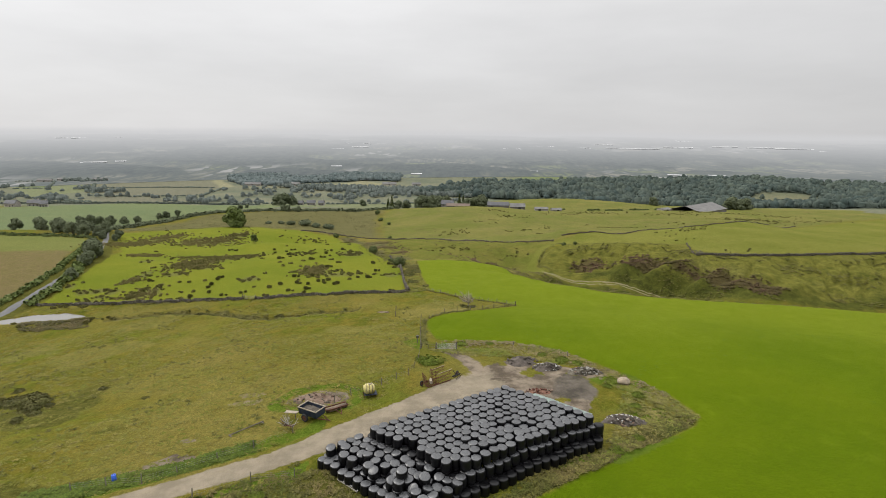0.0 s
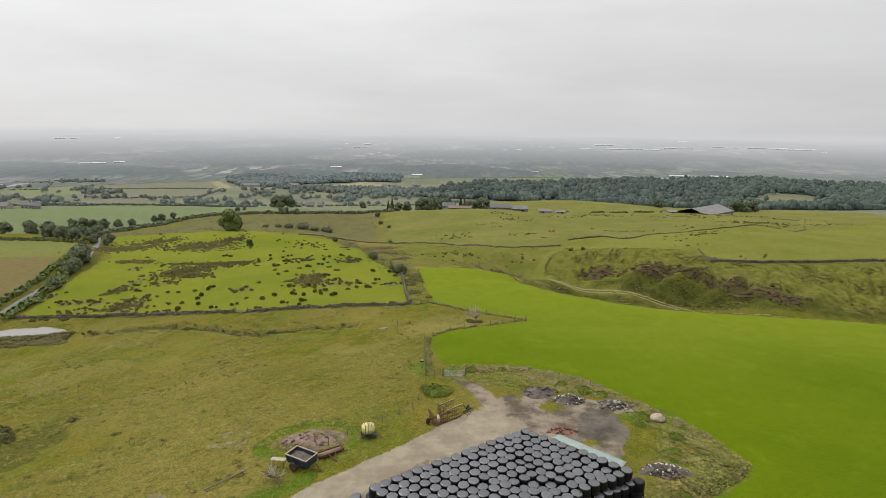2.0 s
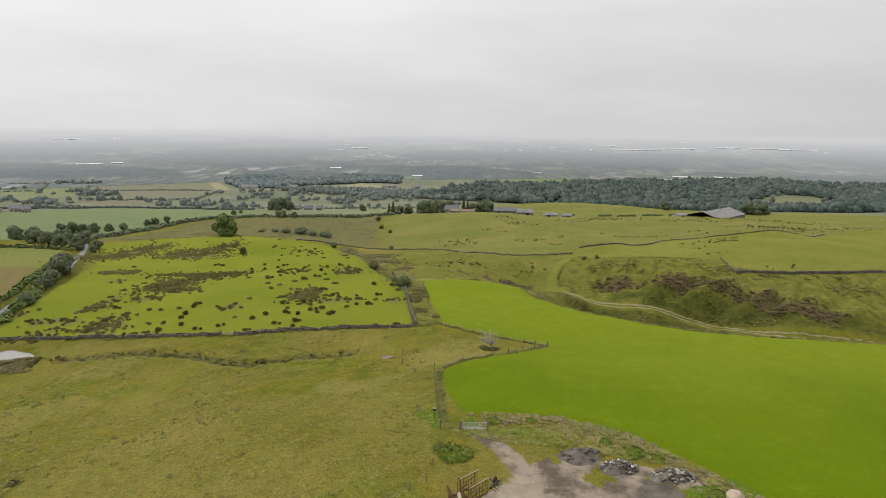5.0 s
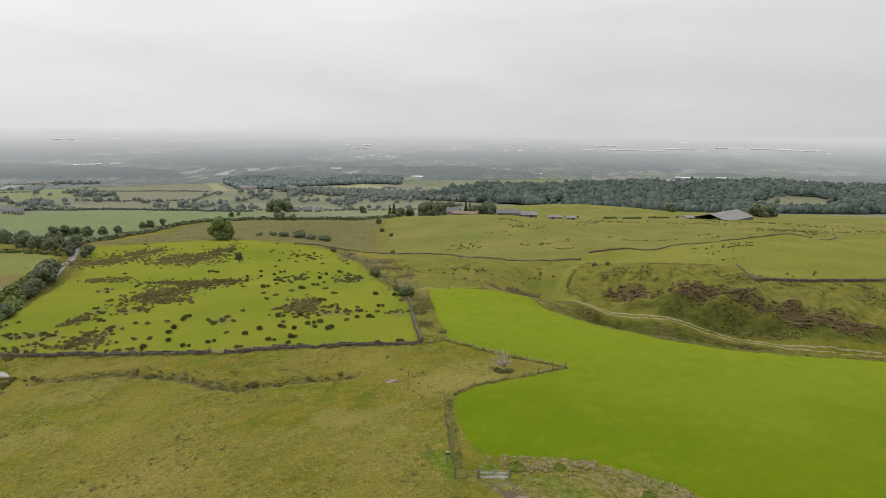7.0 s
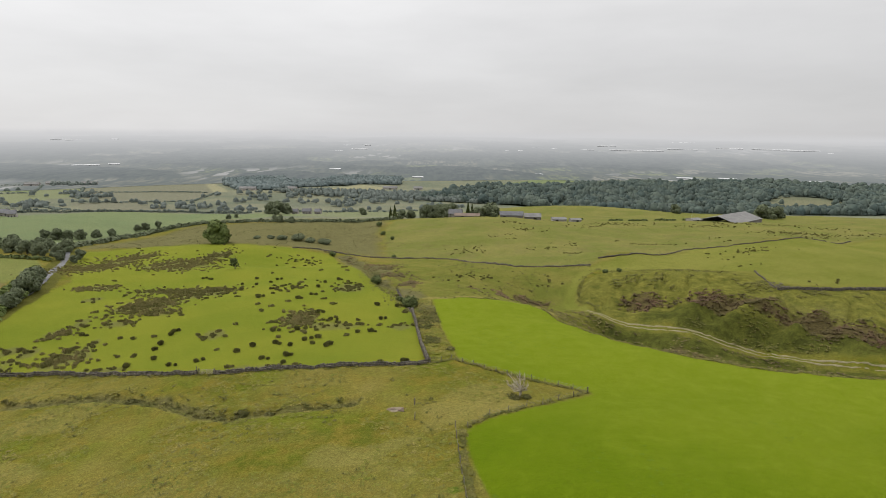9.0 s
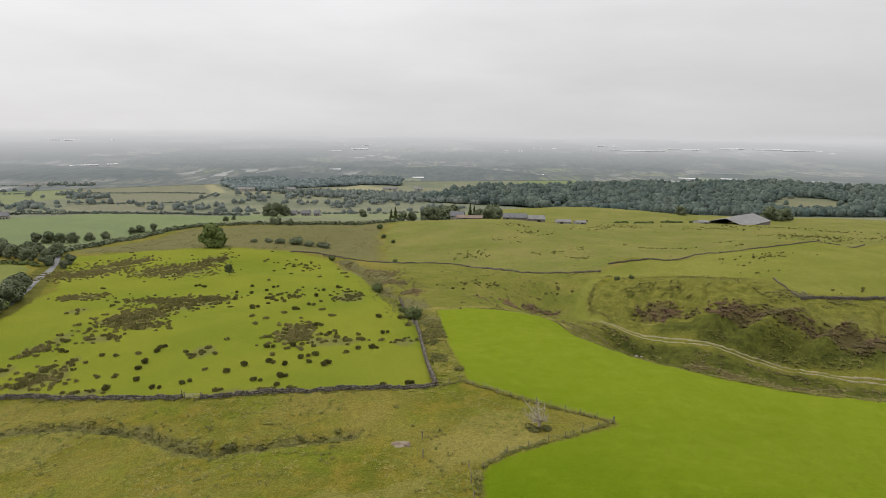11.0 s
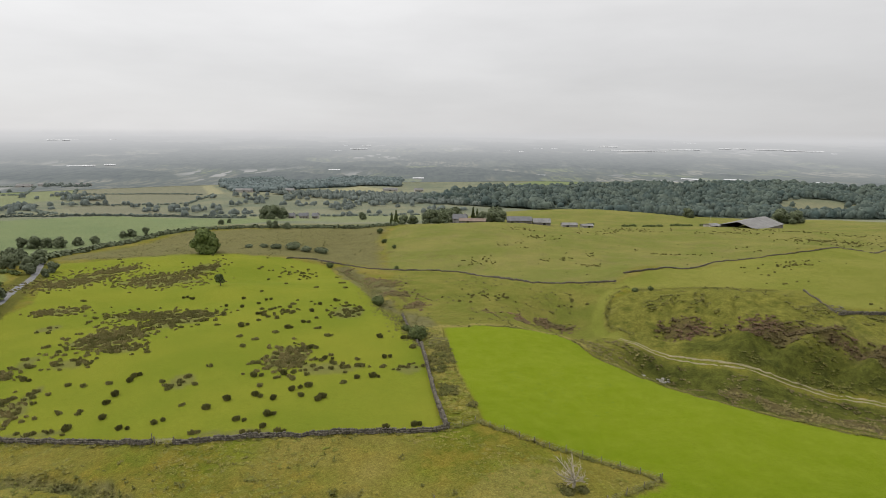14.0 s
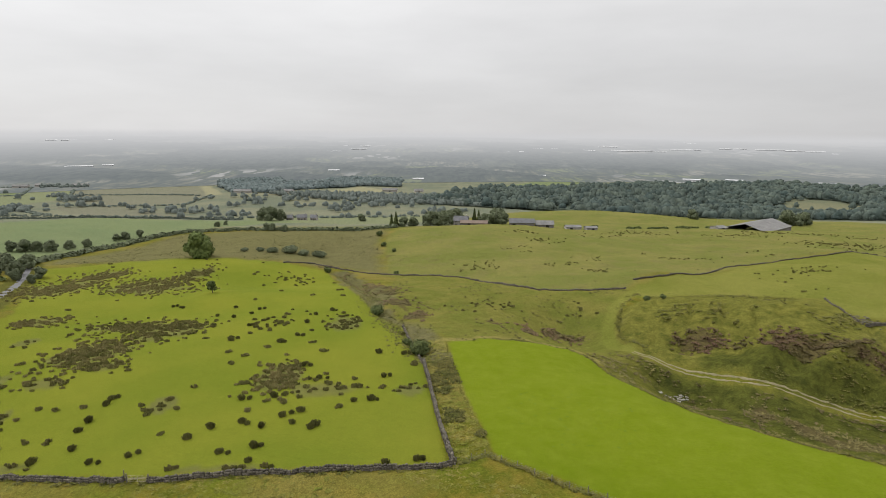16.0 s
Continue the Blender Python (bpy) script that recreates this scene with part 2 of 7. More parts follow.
def roughness_of(x, y):
    """1 on tussocky ground, 0 on mown and trodden ground."""
    mown = np.maximum(step(inside(x, y, MEADOW), -0.3, 0.8), step(inside(x, y, PASTURE), -1, 1) * 0.8)
    bare = np.maximum(step(inside(x, y, YARD), -1.5, 0.5), step(2.6 - line_distance(x, y, LANE)[0], -1, 0.6))
    return 1 - np.maximum(mown, bare)


def height(x, y, rough=None):
    x, y = np.asarray(x, float), np.asarray(y, float)
    z = lie(x, y)
    rough = roughness_of(x, y) if rough is None else rough
    tuss = fbm(x, y, 2.2, 3, 3) - 0.5
    z = z + rough * (0.8 * tuss + 0.5 * (fbm(x, y, 14, 11, 2) - 0.5)) * step(1400 - np.hypot(x, y), 0, 700)
    d, u = line_distance(x, y, DITCH)
    z = z - 0.9 * np.exp(-((d / 1.3) ** 2)) + 0.35 * np.exp(-(((d - 2.6) / 1.4) ** 2)) * rough
    d, u = line_distance(x, y, STREAM)
    z = z - 1.6 * np.exp(-((d / 2.6) ** 2))
    d, u = line_distance(x, y, BECK)
    z = z - 1.2 * np.exp(-((d / 2.2) ** 2))
    # terracettes and gullies on the bank
    bank = step(inside(x, y, BANK), 0, 6)
    trk, _ = line_distance(x, y, GREEN_TRACK)
    z = z + step(inside(x, y, BANK), 3, 13) * step(trk, 1.5, 7) * (3.6 * (fbm(x + 0.5 * y, y * 0.6, 24, 31, 4) - 0.5) - 1.7 * np.clip(1 - np.abs(fbm(x * 1.6 - 0.6 * y, y * 0.5, 16, 35, 2) - 0.5) / 0.1, 0, 1) + 2.0 * (fbm(x * 0.8, y * 2.0, 5.5, 37, 3) - 0.5))
    z = z - 0.25 * np.exp(-((trk / 1.6) ** 2)) + 0.3 * np.exp(-(((trk - 2.8) / 1.0) ** 2)) * bank
    # spurs running down the bank, and its steep flank above the green track
    for line, up, wide in SPURS:
        d, u = line_distance(x, y, line)
        z = z + bank * up * np.exp(-((d / wide) ** 2))
    z = z + 1.5 * bank * np.exp(-(((inside(x, y, BANK) - 4.5) / 3.0) ** 2)) * step(70 - x, 0, 16)
    # slow swells and small benches over the hill pastures
    swell = step(y, 262, 320) * step(1100 - y, 0, 300)
    z = z + swell * (1.8 * (fbm(x, y, 48, 41, 3) - 0.5) + 0.9 * (fbm(x * 0.5 + 0.3 * y, y, 15, 47, 3) - 0.5))
    shore = inside(x, y, POND) + 3.2 * (fbm(x, y, 5, 77, 3) - 0.5)
    level, rim, pond = float(lie(-115, 156.5)), step(shore, -9, -2), step(shore, -1.0, 1.5)
    z = z * (1 - rim) + np.maximum(z, level + 0.05) * rim
    z = z * (1 - pond) + pond * (level - 0.6)
    return z


def put(x, y):
    return float(height(np.array([x]), np.array([y]))[0])


# ---------------------------------------------------------------- materials
def material(name):
    m = bpy.data.materials.new(name)
    m.use_nodes = True
    t = m.node_tree
    b = t.nodes["Principled BSDF"]
    return m, t, b


def noise_node(t, scale, detail=4.0, rough=0.55, vector=None):
    n = t.nodes.new("ShaderNodeTexNoise")
    n.inputs["Scale"].default_value, n.inputs["Detail"].default_value, n.inputs["Roughness"].default_value = scale, detail, rough
    if vector is None:
        vector = t.nodes.new("ShaderNodeTexCoord").outputs["Object"]
    t.links.new(vector, n.inputs["Vector"])
    return n


def ramp(t, fac, a, b, lo=0.35, hi=0.65):
    r = t.nodes.new("ShaderNodeMapRange")
    r.inputs["From Min"].default_value, r.inputs["From Max"].default_value = lo, hi
    t.links.new(fac, r.inputs["Value"])
    return mix(t, r.outputs[0], a, b)


def mix(t, fac, a, b, blend="MIX"):
    n = t.nodes.new("ShaderNodeMix")
    n.data_type, n.blend_type = "RGBA", blend
    for socket, value in ((n.inputs[0], fac), (n.inputs[6], a), (n.inputs[7], b)):
        if isinstance(value, (int, float)):
            socket.default_value = value
        elif isinstance(value, tuple):
            socket.default_value = (*value[:3], 1)
        else:
            t.links.new(value, socket)
    return n.outputs[2]


def bump(t, b, fac, strength, distance):
    n = t.nodes.new("ShaderNodeBump")
    n.inputs["Strength"].default_value, n.inputs["Distance"].default_value = strength, distance
    t.links.new(fac, n.inputs["Height"])
    t.links.new(n.outputs[0], b.inputs["Normal"])


def surface(name, a, b2, rough=0.8, size=1.0, fine=8.0, metal=0.0, relief=0.3, spread=0.25, spec=0.4, vary=0.0):
    """A surface between two colours, blotched at one scale and grained at another; vary: from piece to piece."""
    m, t, b = material(name)
    n1, n2 = noise_node(t, size), noise_node(t, size * fine, 3.0)
    col = ramp(t, n1.outputs["Fac"], a, b2)
    dark = ramp(t, n2.outputs["Fac"], (1 - spread,) * 3, (1 + spread,) * 3, 0.3, 0.7)
    col = mix(t, 1.0, col, dark, "MULTIPLY")
    if vary:
        info = t.nodes.new("ShaderNodeObjectInfo")
        geo = t.nodes.new("ShaderNodeNewGeometry")
        add = t.nodes.new("ShaderNodeMath")
        add.operation = "ADD"
        t.links.new(info.outputs["Random"], add.inputs[0])
        t.links.new(geo.outputs["Random Per Island"], add.inputs[1])
        col = mix(t, 1.0, col, ramp(t, add.outputs[0], (1 - vary,) * 3, (1 + vary,) * 3, 0.2, 1.8), "MULTIPLY")
    t.links.new(col, b.inputs["Base Color"])
    b.inputs["Roughness"].default_value, b.inputs["Metallic"].default_value = rough, metal
    b.inputs["Specular IOR Level"].default_value = spec
    if relief:
        bump(t, b, n2.outputs["Fac"], relief, 0.02)
    return m


def leafy(name, a, b2, size=0.6, vary=0.35):
    m = surface(name, a, b2, 0.75, size, 6.0, 0, 0, 0.25, 0.12, vary)
    b = m.node_tree.nodes["Principled BSDF"]
    b.inputs["Transmission Weight"].default_value = 0.0
    b.inputs["Subsurface Weight"].default_value = 0.0
    return m


def ground_material():
    m, t, b = material("land")
    pos = t.nodes.new("ShaderNodeTexCoord").outputs["Object"]

    def attr(name):
        n = t.nodes.new("ShaderNodeAttribute")
        n.attribute_name = name
        return n.outputs["Fac"]

    def ragged(name, much=0.8):
        """A mask whose edge is broken up by tufts and stones."""
        off = t.nodes.new("ShaderNodeMath")
        off.operation = "MULTIPLY_ADD"
        off.inputs[1].default_value = much
        t.links.new(clump, off.inputs[0])
        t.links.new(attr(name), off.inputs[2])
        r = t.nodes.new("ShaderNodeMapRange")
        r.inputs["From Min"].default_value, r.inputs["From Max"].default_value = 0.32 + much / 2, 0.68 + much / 2
        t.links.new(off.outputs[0], r.inputs["Value"])
        return r.outputs[0]

    wide = noise_node(t, 0.035, 4, 0.6, pos).outputs["Fac"]
    mid = noise_node(t, 0.28, 5, 0.65, pos).outputs["Fac"]
    clump = noise_node(t, 1.3, 4, 0.7, pos).outputs["Fac"]
    fine = noise_node(t, 5.0, 3, 0.7, pos).outputs["Fac"]
    # rough pasture: straw, olive and fresh green tussocks
    patch = noise_node(t, 0.085, 5, 0.62, pos).outputs["Fac"]
    rough = ramp(t, mid, (0.13, 0.106, 0.018), (0.072, 0.082, 0.01), 0.38, 0.6)
    rough = mix(t, ramp(t, patch, (0, 0, 0), (0.65, 0.65, 0.65), 0.5, 0.66), rough, (0.09, 0.114, 0.012))
    rough = mix(t, ramp(t, wide, (0, 0, 0), (1, 1, 1), 0.42, 0.64), rough, (0.147, 0.123, 0.032))
    rough = mix(t, ramp(t, clump, (0, 0, 0), (0.75, 0.75, 0.75), 0.58, 0.72), rough, (0.055, 0.066, 0.011))
    rough = mix(t, ramp(t, clump, (0.3, 0.3, 0.3), (0, 0, 0), 0.3, 0.42), rough, (0.185, 0.16, 0.045))
    col = rough
    # beyond the valley: greyer greens, the distance haze mixed into the colour
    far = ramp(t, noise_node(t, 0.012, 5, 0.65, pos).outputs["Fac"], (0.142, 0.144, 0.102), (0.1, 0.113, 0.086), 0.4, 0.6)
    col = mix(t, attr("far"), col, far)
    dell = ramp(t, patch, (0.126, 0.118, 0.028), (0.09, 0.1, 0.019), 0.38, 0.6)
    dell = mix(t, ramp(t, mid, (0, 0, 0), (0.55, 0.55, 0.55), 0.5, 0.66), dell, (0.08, 0.084, 0.018))
    # far fields: olive and drab carry painted haze in their grey
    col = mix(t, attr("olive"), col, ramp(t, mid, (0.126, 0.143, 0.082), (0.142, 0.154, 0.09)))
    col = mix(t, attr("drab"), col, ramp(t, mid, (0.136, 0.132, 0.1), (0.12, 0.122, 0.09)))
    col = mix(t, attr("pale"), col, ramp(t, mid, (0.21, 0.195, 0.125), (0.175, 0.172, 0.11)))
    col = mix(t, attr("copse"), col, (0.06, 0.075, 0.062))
    col = mix(t, attr("dell"), col, dell)
    hill = ramp(t, wide, (0.14, 0.132, 0.04), (0.102, 0.112, 0.027), 0.36, 0.6)
    hill = mix(t, ramp(t, patch, (0, 0, 0), (0.6, 0.6, 0.6), 0.5, 0.66), hill, (0.13, 0.114, 0.045))
    col = mix(t, attr("hill"), col, hill)
    upper = ramp(t, wide, (0.138, 0.138, 0.031), (0.105, 0.116, 0.021), 0.36, 0.64)
    col = mix(t, attr("upper"), col, upper)
    pasture = ramp(t, wide, (0.138, 0.15, 0.017), (0.106, 0.131, 0.013), 0.36, 0.64)
    col = mix(t, attr("pasture"), col, pasture)
    rugged = noise_node(t, 0.3, 9, 0.78, pos).outputs["Fac"]
    bank = ramp(t, rugged, (0.136, 0.128, 0.027), (0.058, 0.064, 0.013), 0.38, 0.62)
    bank = mix(t, ramp(t, wide, (0, 0, 0), (0.6, 0.6, 0.6), 0.54, 0.68), bank, (0.115, 0.108, 0.036))
    col = mix(t, attr("bank"), col, bank)
    col = mix(t, attr("bracken"), col, ramp(t, rugged, (0.066, 0.072, 0.014), (0.026, 0.031, 0.008), 0.4, 0.62))
    col = mix(t, ragged("heather"), col, ramp(t, clump, (0.086, 0.06, 0.033), (0.054, 0.046, 0.02)))
    col = mix(t, attr("brown"), col, ramp(t, mid, (0.084, 0.08, 0.038), (0.114, 0.104, 0.048)))
    col = mix(t, ragged("rank"), col, ramp(t, clump, (0.048, 0.052, 0.011), (0.09, 0.084, 0.02)))
    col = mix(t, ragged("straw"), col, ramp(t, clump, (0.2, 0.17, 0.06), (0.13, 0.12, 0.03)))
    meadow = ramp(t, wide, (0.06, 0.099, 0.002), (0.081, 0.118, 0.003), 0.36, 0.62)
    meadow = mix(t, ramp(t, mid, (0, 0, 0), (0.5, 0.5, 0.5), 0.56, 0.75), meadow, (0.112, 0.158, 0.008))
    meadow = mix(t, ramp(t, clump, (0, 0, 0), (0.5, 0.5, 0.5), 0.6, 0.74), meadow, (0.06, 0.105, 0.003))
    meadow = mix(t, ramp(t, patch, (0, 0, 0), (0.55, 0.55, 0.55), 0.54, 0.7), meadow, (0.075, 0.118, 0.003))
    # painted sheen: paler far meadow, as grass seen at a low angle
    meadow = mix(t, attr("grazing_sheen"), meadow, ramp(t, mid, (0.115, 0.15, 0.008), (0.138, 0.168, 0.014)))
    col = mix(t, attr("meadow"), col, meadow)
    # ley green greyed by the haze painted on far fields
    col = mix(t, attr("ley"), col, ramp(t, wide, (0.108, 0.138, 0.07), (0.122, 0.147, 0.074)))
    col = mix(t, attr("plough"), col, ramp(t, mid, (0.135, 0.105, 0.052), (0.115, 0.098, 0.038)))
    col = mix(t, ragged("lush"), col, ramp(t, clump, (0.055, 0.092, 0.009), (0.085, 0.115, 0.014)))
    calm = t.nodes.new("ShaderNodeMath")
    calm.operation = "MULTIPLY_ADD"
    calm.inputs[1].default_value, calm.inputs[2].default_value = -0.65, 1.0
    either = t.nodes.new("ShaderNodeMath")
    either.operation = "MAXIMUM"
    t.links.new(attr("meadow"), either.inputs[0])
    t.links.new(attr("pasture"), either.inputs[1])
    t.links.new(either.outputs[0], calm.inputs[0])
    wisps = noise_node(t, 1.5, 6, 0.78, pos)
    wisps.inputs["Distortion"].default_value = 1.6
    blades = wisps.outputs["Fac"]
    col = mix(t, calm.outputs[0], col, ramp(t, blades, (0.62,) * 3, (1.38,) * 3, 0.34, 0.66), "MULTIPLY")
    col = mix(t, calm.outputs[0], col, ramp(t, fine, (0.8,) * 3, (1.2,) * 3, 0.3, 0.7), "MULTIPLY")
    col = mix(t, ragged("dirt"), col, ramp(t, mid, (0.22, 0.18, 0.14), (0.085, 0.068, 0.054), 0.4, 0.6))
    col = mix(t, ragged("ash"), col, ramp(t, mid, (0.125, 0.108, 0.092), (0.06, 0.052, 0.046), 0.4, 0.6))
    col = mix(t, ragged("sand"), col, ramp(t, mid, (0.265, 0.225, 0.168), (0.19, 0.16, 0.12), 0.4, 0.6))
    t.links.new(col, b.inputs["Base Color"])
    b.inputs["Roughness"].default_value = 0.95
    b.inputs["Specular IOR Level"].default_value = 0.02
    b.inputs["Sheen Weight"].default_value, b.inputs["Sheen Roughness"].default_value = 0.05, 0.4
    b.inputs["Sheen Tint"].default_value = (1.0, 0.98, 0.12, 1)
    high = t.nodes.new("ShaderNodeMath")
    high.operation = "ADD"
    t.links.new(clump, high.inputs[0])
    t.links.new(fine, high.inputs[1])
    bump(t, b, high.outputs[0], 0.7, 0.22)
    return m


M_LAND = ground_material()
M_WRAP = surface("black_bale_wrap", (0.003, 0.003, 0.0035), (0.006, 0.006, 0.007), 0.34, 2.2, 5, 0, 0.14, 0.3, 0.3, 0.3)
# paler copy of the wrap: sky light painted on the bale tops
M_WRAPLIT = surface("sky_lit_bale_top", (0.042, 0.043, 0.045), (0.075, 0.077, 0.08), 0.38, 2.6, 5, 0, 0.3, 0.3, 0.7, 0.35)
M_STONE = surface("gritstone", (0.05, 0.044, 0.034), (0.125, 0.11, 0.085), 0.9, 1.2, 7, 0, 0.6, 0.3, 0.3, 0.35)
M_RUSH = leafy("rushes", (0.125, 0.124, 0.04), (0.165, 0.148, 0.056), 0.5)
M_DARKRUSH = leafy("dark_rushes", (0.096, 0.098, 0.03), (0.132, 0.12, 0.044), 0.5)
M_DRYRUSH = leafy("dry_rushes", (0.22, 0.185, 0.08), (0.16, 0.145, 0.055), 0.5)
M_LEAF = leafy("leaves", (0.074, 0.1, 0.028), (0.112, 0.138, 0.04), 0.6, 0.2)
# leaves greyer than M_LEAF, a little distance haze painted in
M_HEDGELEAF = leafy("hazed_hedgerow_leaves", (0.095, 0.112, 0.062), (0.12, 0.138, 0.076), 0.5, 0.15)
M_DARKLEAF = leafy("dark_leaves", (0.062, 0.08, 0.028), (0.098, 0.118, 0.038), 0.6, 0.2)
# far leaves: haze mixed into the colour, bluer and greyer
M_WOODLEAF = leafy("hazed_woodland_leaves", (0.042, 0.06, 0.054), (0.076, 0.094, 0.074), 0.028, 0.14)
M_FARLEAF = leafy("hazed_far_hedge_leaves", (0.082, 0.1, 0.082), (0.105, 0.122, 0.096), 0.05, 0.08)
M_FARTREE = leafy("hazed_far_tree_leaves", (0.094, 0.112, 0.1), (0.12, 0.138, 0.12), 0.05, 0.1)
M_BARK = surface("bark", (0.06, 0.05, 0.04), (0.11, 0.095, 0.075), 0.95, 3, 6)
M_DEADWOOD = surface("bleached_dead_wood", (0.34, 0.3, 0.235), (0.22, 0.19, 0.145), 0.9, 3, 6)
M_POST = surface("weathered_post_wood", (0.10, 0.085, 0.065), (0.17, 0.15, 0.12), 0.9, 4, 6)
M_WIRE = surface("fence_wire", (0.25, 0.25, 0.24), (0.16, 0.15, 0.14), 0.5, 3, 6, 0.9)
M_STEEL = surface("galvanised_steel", (0.42, 0.43, 0.43), (0.30, 0.31, 0.31), 0.45, 4, 8, 0.8)
M_ROOF = surface("fibre_cement_roof", (0.115, 0.113, 0.108), (0.175, 0.17, 0.162), 0.85, 0.2, 8, 0, 0.2)
M_SHEET = surface("shed_cladding", (0.12, 0.11, 0.10), (0.18, 0.165, 0.15), 0.8, 0.5, 8)
M_BLOCK = surface("pale_blockwork", (0.34, 0.32, 0.29), (0.26, 0.24, 0.21), 0.9, 0.5, 8)
# near-black colour paints the shade of openings; also black ironwork
M_DARK = surface("shaded_opening", (0.02, 0.019, 0.018), (0.03, 0.028, 0.026), 0.9, 1, 4)
M_SLATE = surface("slate_roof", (0.075, 0.075, 0.08), (0.11, 0.11, 0.115), 0.7, 0.6, 8)
M_ROAD = surface("worn_asphalt", (0.1, 0.1, 0.103), (0.135, 0.135, 0.135), 0.85, 0.3, 20, 0, 0.3, 0.15)

# ---------------------------------------------------------------- mesh tools


def mesh_of(name, verts, faces, mats, smooth=False):
    me = bpy.data.meshes.new(name)
    verts, faces = np.asarray(verts, np.float32), np.asarray(faces, np.int32)
    me.vertices.add(len(verts))
    me.vertices.foreach_set("co", verts.ravel())
    k = faces.shape[1]
    me.loops.add(faces.size)
    me.loops.foreach_set("vertex_index", faces.ravel())
    me.polygons.add(len(faces))
    me.polygons.foreach_set("loop_start", np.arange(0, faces.size, k, dtype=np.int32))
    me.polygons.foreach_set("loop_total", np.full(len(faces), k, np.int32))
    for m in mats if isinstance(mats, (list, tuple)) else [mats]:
        me.materials.append(m)
    me.update(calc_edges=True)
    if smooth:
        me.polygons.foreach_set("use_smooth", np.ones(len(faces), bool))
    return me


def thing(name, label, category, m, group="", kind=""):
    ob = new(name)
    ob.empty_display_size = 0.5
    ob.matrix_basis = m
    return tagged(ob, label, category, group, kind)


def part(name, bm, mat, parent, label="", smooth=False):
    me = bpy.data.meshes.new(name)
    bm.to_mesh(me)
    bm.free()
    me.materials.append(mat)
    if smooth:
        me.polygons.foreach_set("use_smooth", np.ones(len(me.polygons), bool))
    ob = new(name, me)
    ob.parent = parent
    return tagged(ob, label)


def part_mesh(name, me, parent, label="", kind=""):
    ob = new(name, me)
    ob.parent = parent
    return tagged(ob, label, "", "", kind)


def box(sx, sy, sz, m=None, bevel=0.0):
    bm = bmesh.new()
    bmesh.ops.create_cube(bm, size=1.0, matrix=Matrix.Diagonal((sx, sy, sz, 1)))
    if bevel:
        bmesh.ops.bevel(bm, geom=bm.edges[:], offset=bevel, segments=2, affect="EDGES")
    if m is not None:
        bmesh.ops.transform(bm, matrix=m, verts=bm.verts[:])
    return bm


def add_box(bm, sx, sy, sz, m):
    bmesh.ops.create_cube(bm, size=1.0, matrix=m @ Matrix.Diagonal((sx, sy, sz, 1)))
    return bm


def rod(a, b, r, r2=None, seg=8, bm=None):
    bm = bm or bmesh.new()
    a, b = Vector(a), Vector(b)
    m = Matrix.Translation((a + b) / 2) @ (b - a).to_track_quat("Z", "Y").to_matrix().to_4x4()
    bmesh.ops.create_cone(bm, cap_ends=True, segments=seg, radius1=r, radius2=r if r2 is None else r2, depth=(b - a).length, matrix=m)
    return bm


def leaf_quads(centres, size, spread=0.5, up=0.3, r=None, out=None, shag=0.42):
    """One tilted leaf clump (a bent quad) for each centre."""
    r = r or rng
    n = len(centres)
    nor = r.normal(size=(n, 3))
    if out is not None:
        nor = nor * shag + out * 1.1
    nor[:, 2] += up
    nor /= np.linalg.norm(nor, axis=1)[:, None]
    tan = np.cross(nor, r.normal(size=(n, 3)))
    tan /= np.linalg.norm(tan, axis=1)[:, None] + 1e-9
    bit = np.cross(nor, tan)
    s = size * (1 - spread / 2 + spread * r.random(n))[:, None]
    q = np.stack([centres - tan * s, centres - bit * s * 0.8, centres + tan * s, centres + bit * s * 0.8], 1)
    q[:, 1] += nor * s * 0.8 * min(shag, 0.42)
    return q.reshape(-1, 3), np.arange(4 * n).reshape(n, 4)


def crown_points(n, blobs, r=None):
    """Points near the surface of several ellipsoid blobs (x, y, z, radius, flatness)."""
    r = r or rng
    out, way = [], []
    area = np.array([b[3] ** 2 for b in blobs])
    for b, c in zip(blobs, np.maximum(3, (n * area / area.sum())).astype(int)):
        d = r.normal(size=(c, 3))
        d /= np.linalg.norm(d, axis=1)[:, None]
        way.append(d.copy())
        d *= (b[3] * (0.72 + 0.34 * r.random(c)))[:, None]
        d[:, 2] *= b[4]
        out.append(d + np.array(b[:3]))
    return np.concatenate(out), np.concatenate(way)


def tree_meshes(h, w, leaves, size, mat, seed, blobs=14, trunk=True):
    """Meshes of a trunk with limbs and of a crown, standing at the origin."""
    r = np.random.default_rng(seed)
    bl = []
    for k in range(blobs):
        a, q = r.random() * 6.283, r.random() ** 0.6
        z = h * (0.16 + 0.64 * r.random())
        reach = w * 0.37 * q * (1.0 - 0.55 * max(0, z / h - 0.55) / 0.3)
        bl.append((math.cos(a) * reach, math.sin(a) * reach, z, w * (0.17 + 0.11 * r.random()), 0.85))
    bl.append((0, 0, h * 0.8, w * 0.22, 0.8))
    pts, way = crown_points(leaves, bl, r)
    pts[:, 2] = np.maximum(pts[:, 2], 0.2)
    v, f = leaf_quads(pts, size, 0.8, 0.4, r, way)
    crown = mesh_of("crown", v, f, mat)
    bm = bmesh.new()
    rod((0, 0, -0.3), (0, 0, h * 0.4), w * 0.045, w * 0.03, 8, bm)
    for b in bl[:9]:
        rod((0, 0, h * 0.25), (b[0] * 0.85, b[1] * 0.85, b[2]), w * 0.018, w * 0.006, 5, bm)
    tm = bpy.data.meshes.new("trunk")
    bm.to_mesh(tm)
    bm.free()
    tm.materials.append(M_BARK)
    return tm, crown


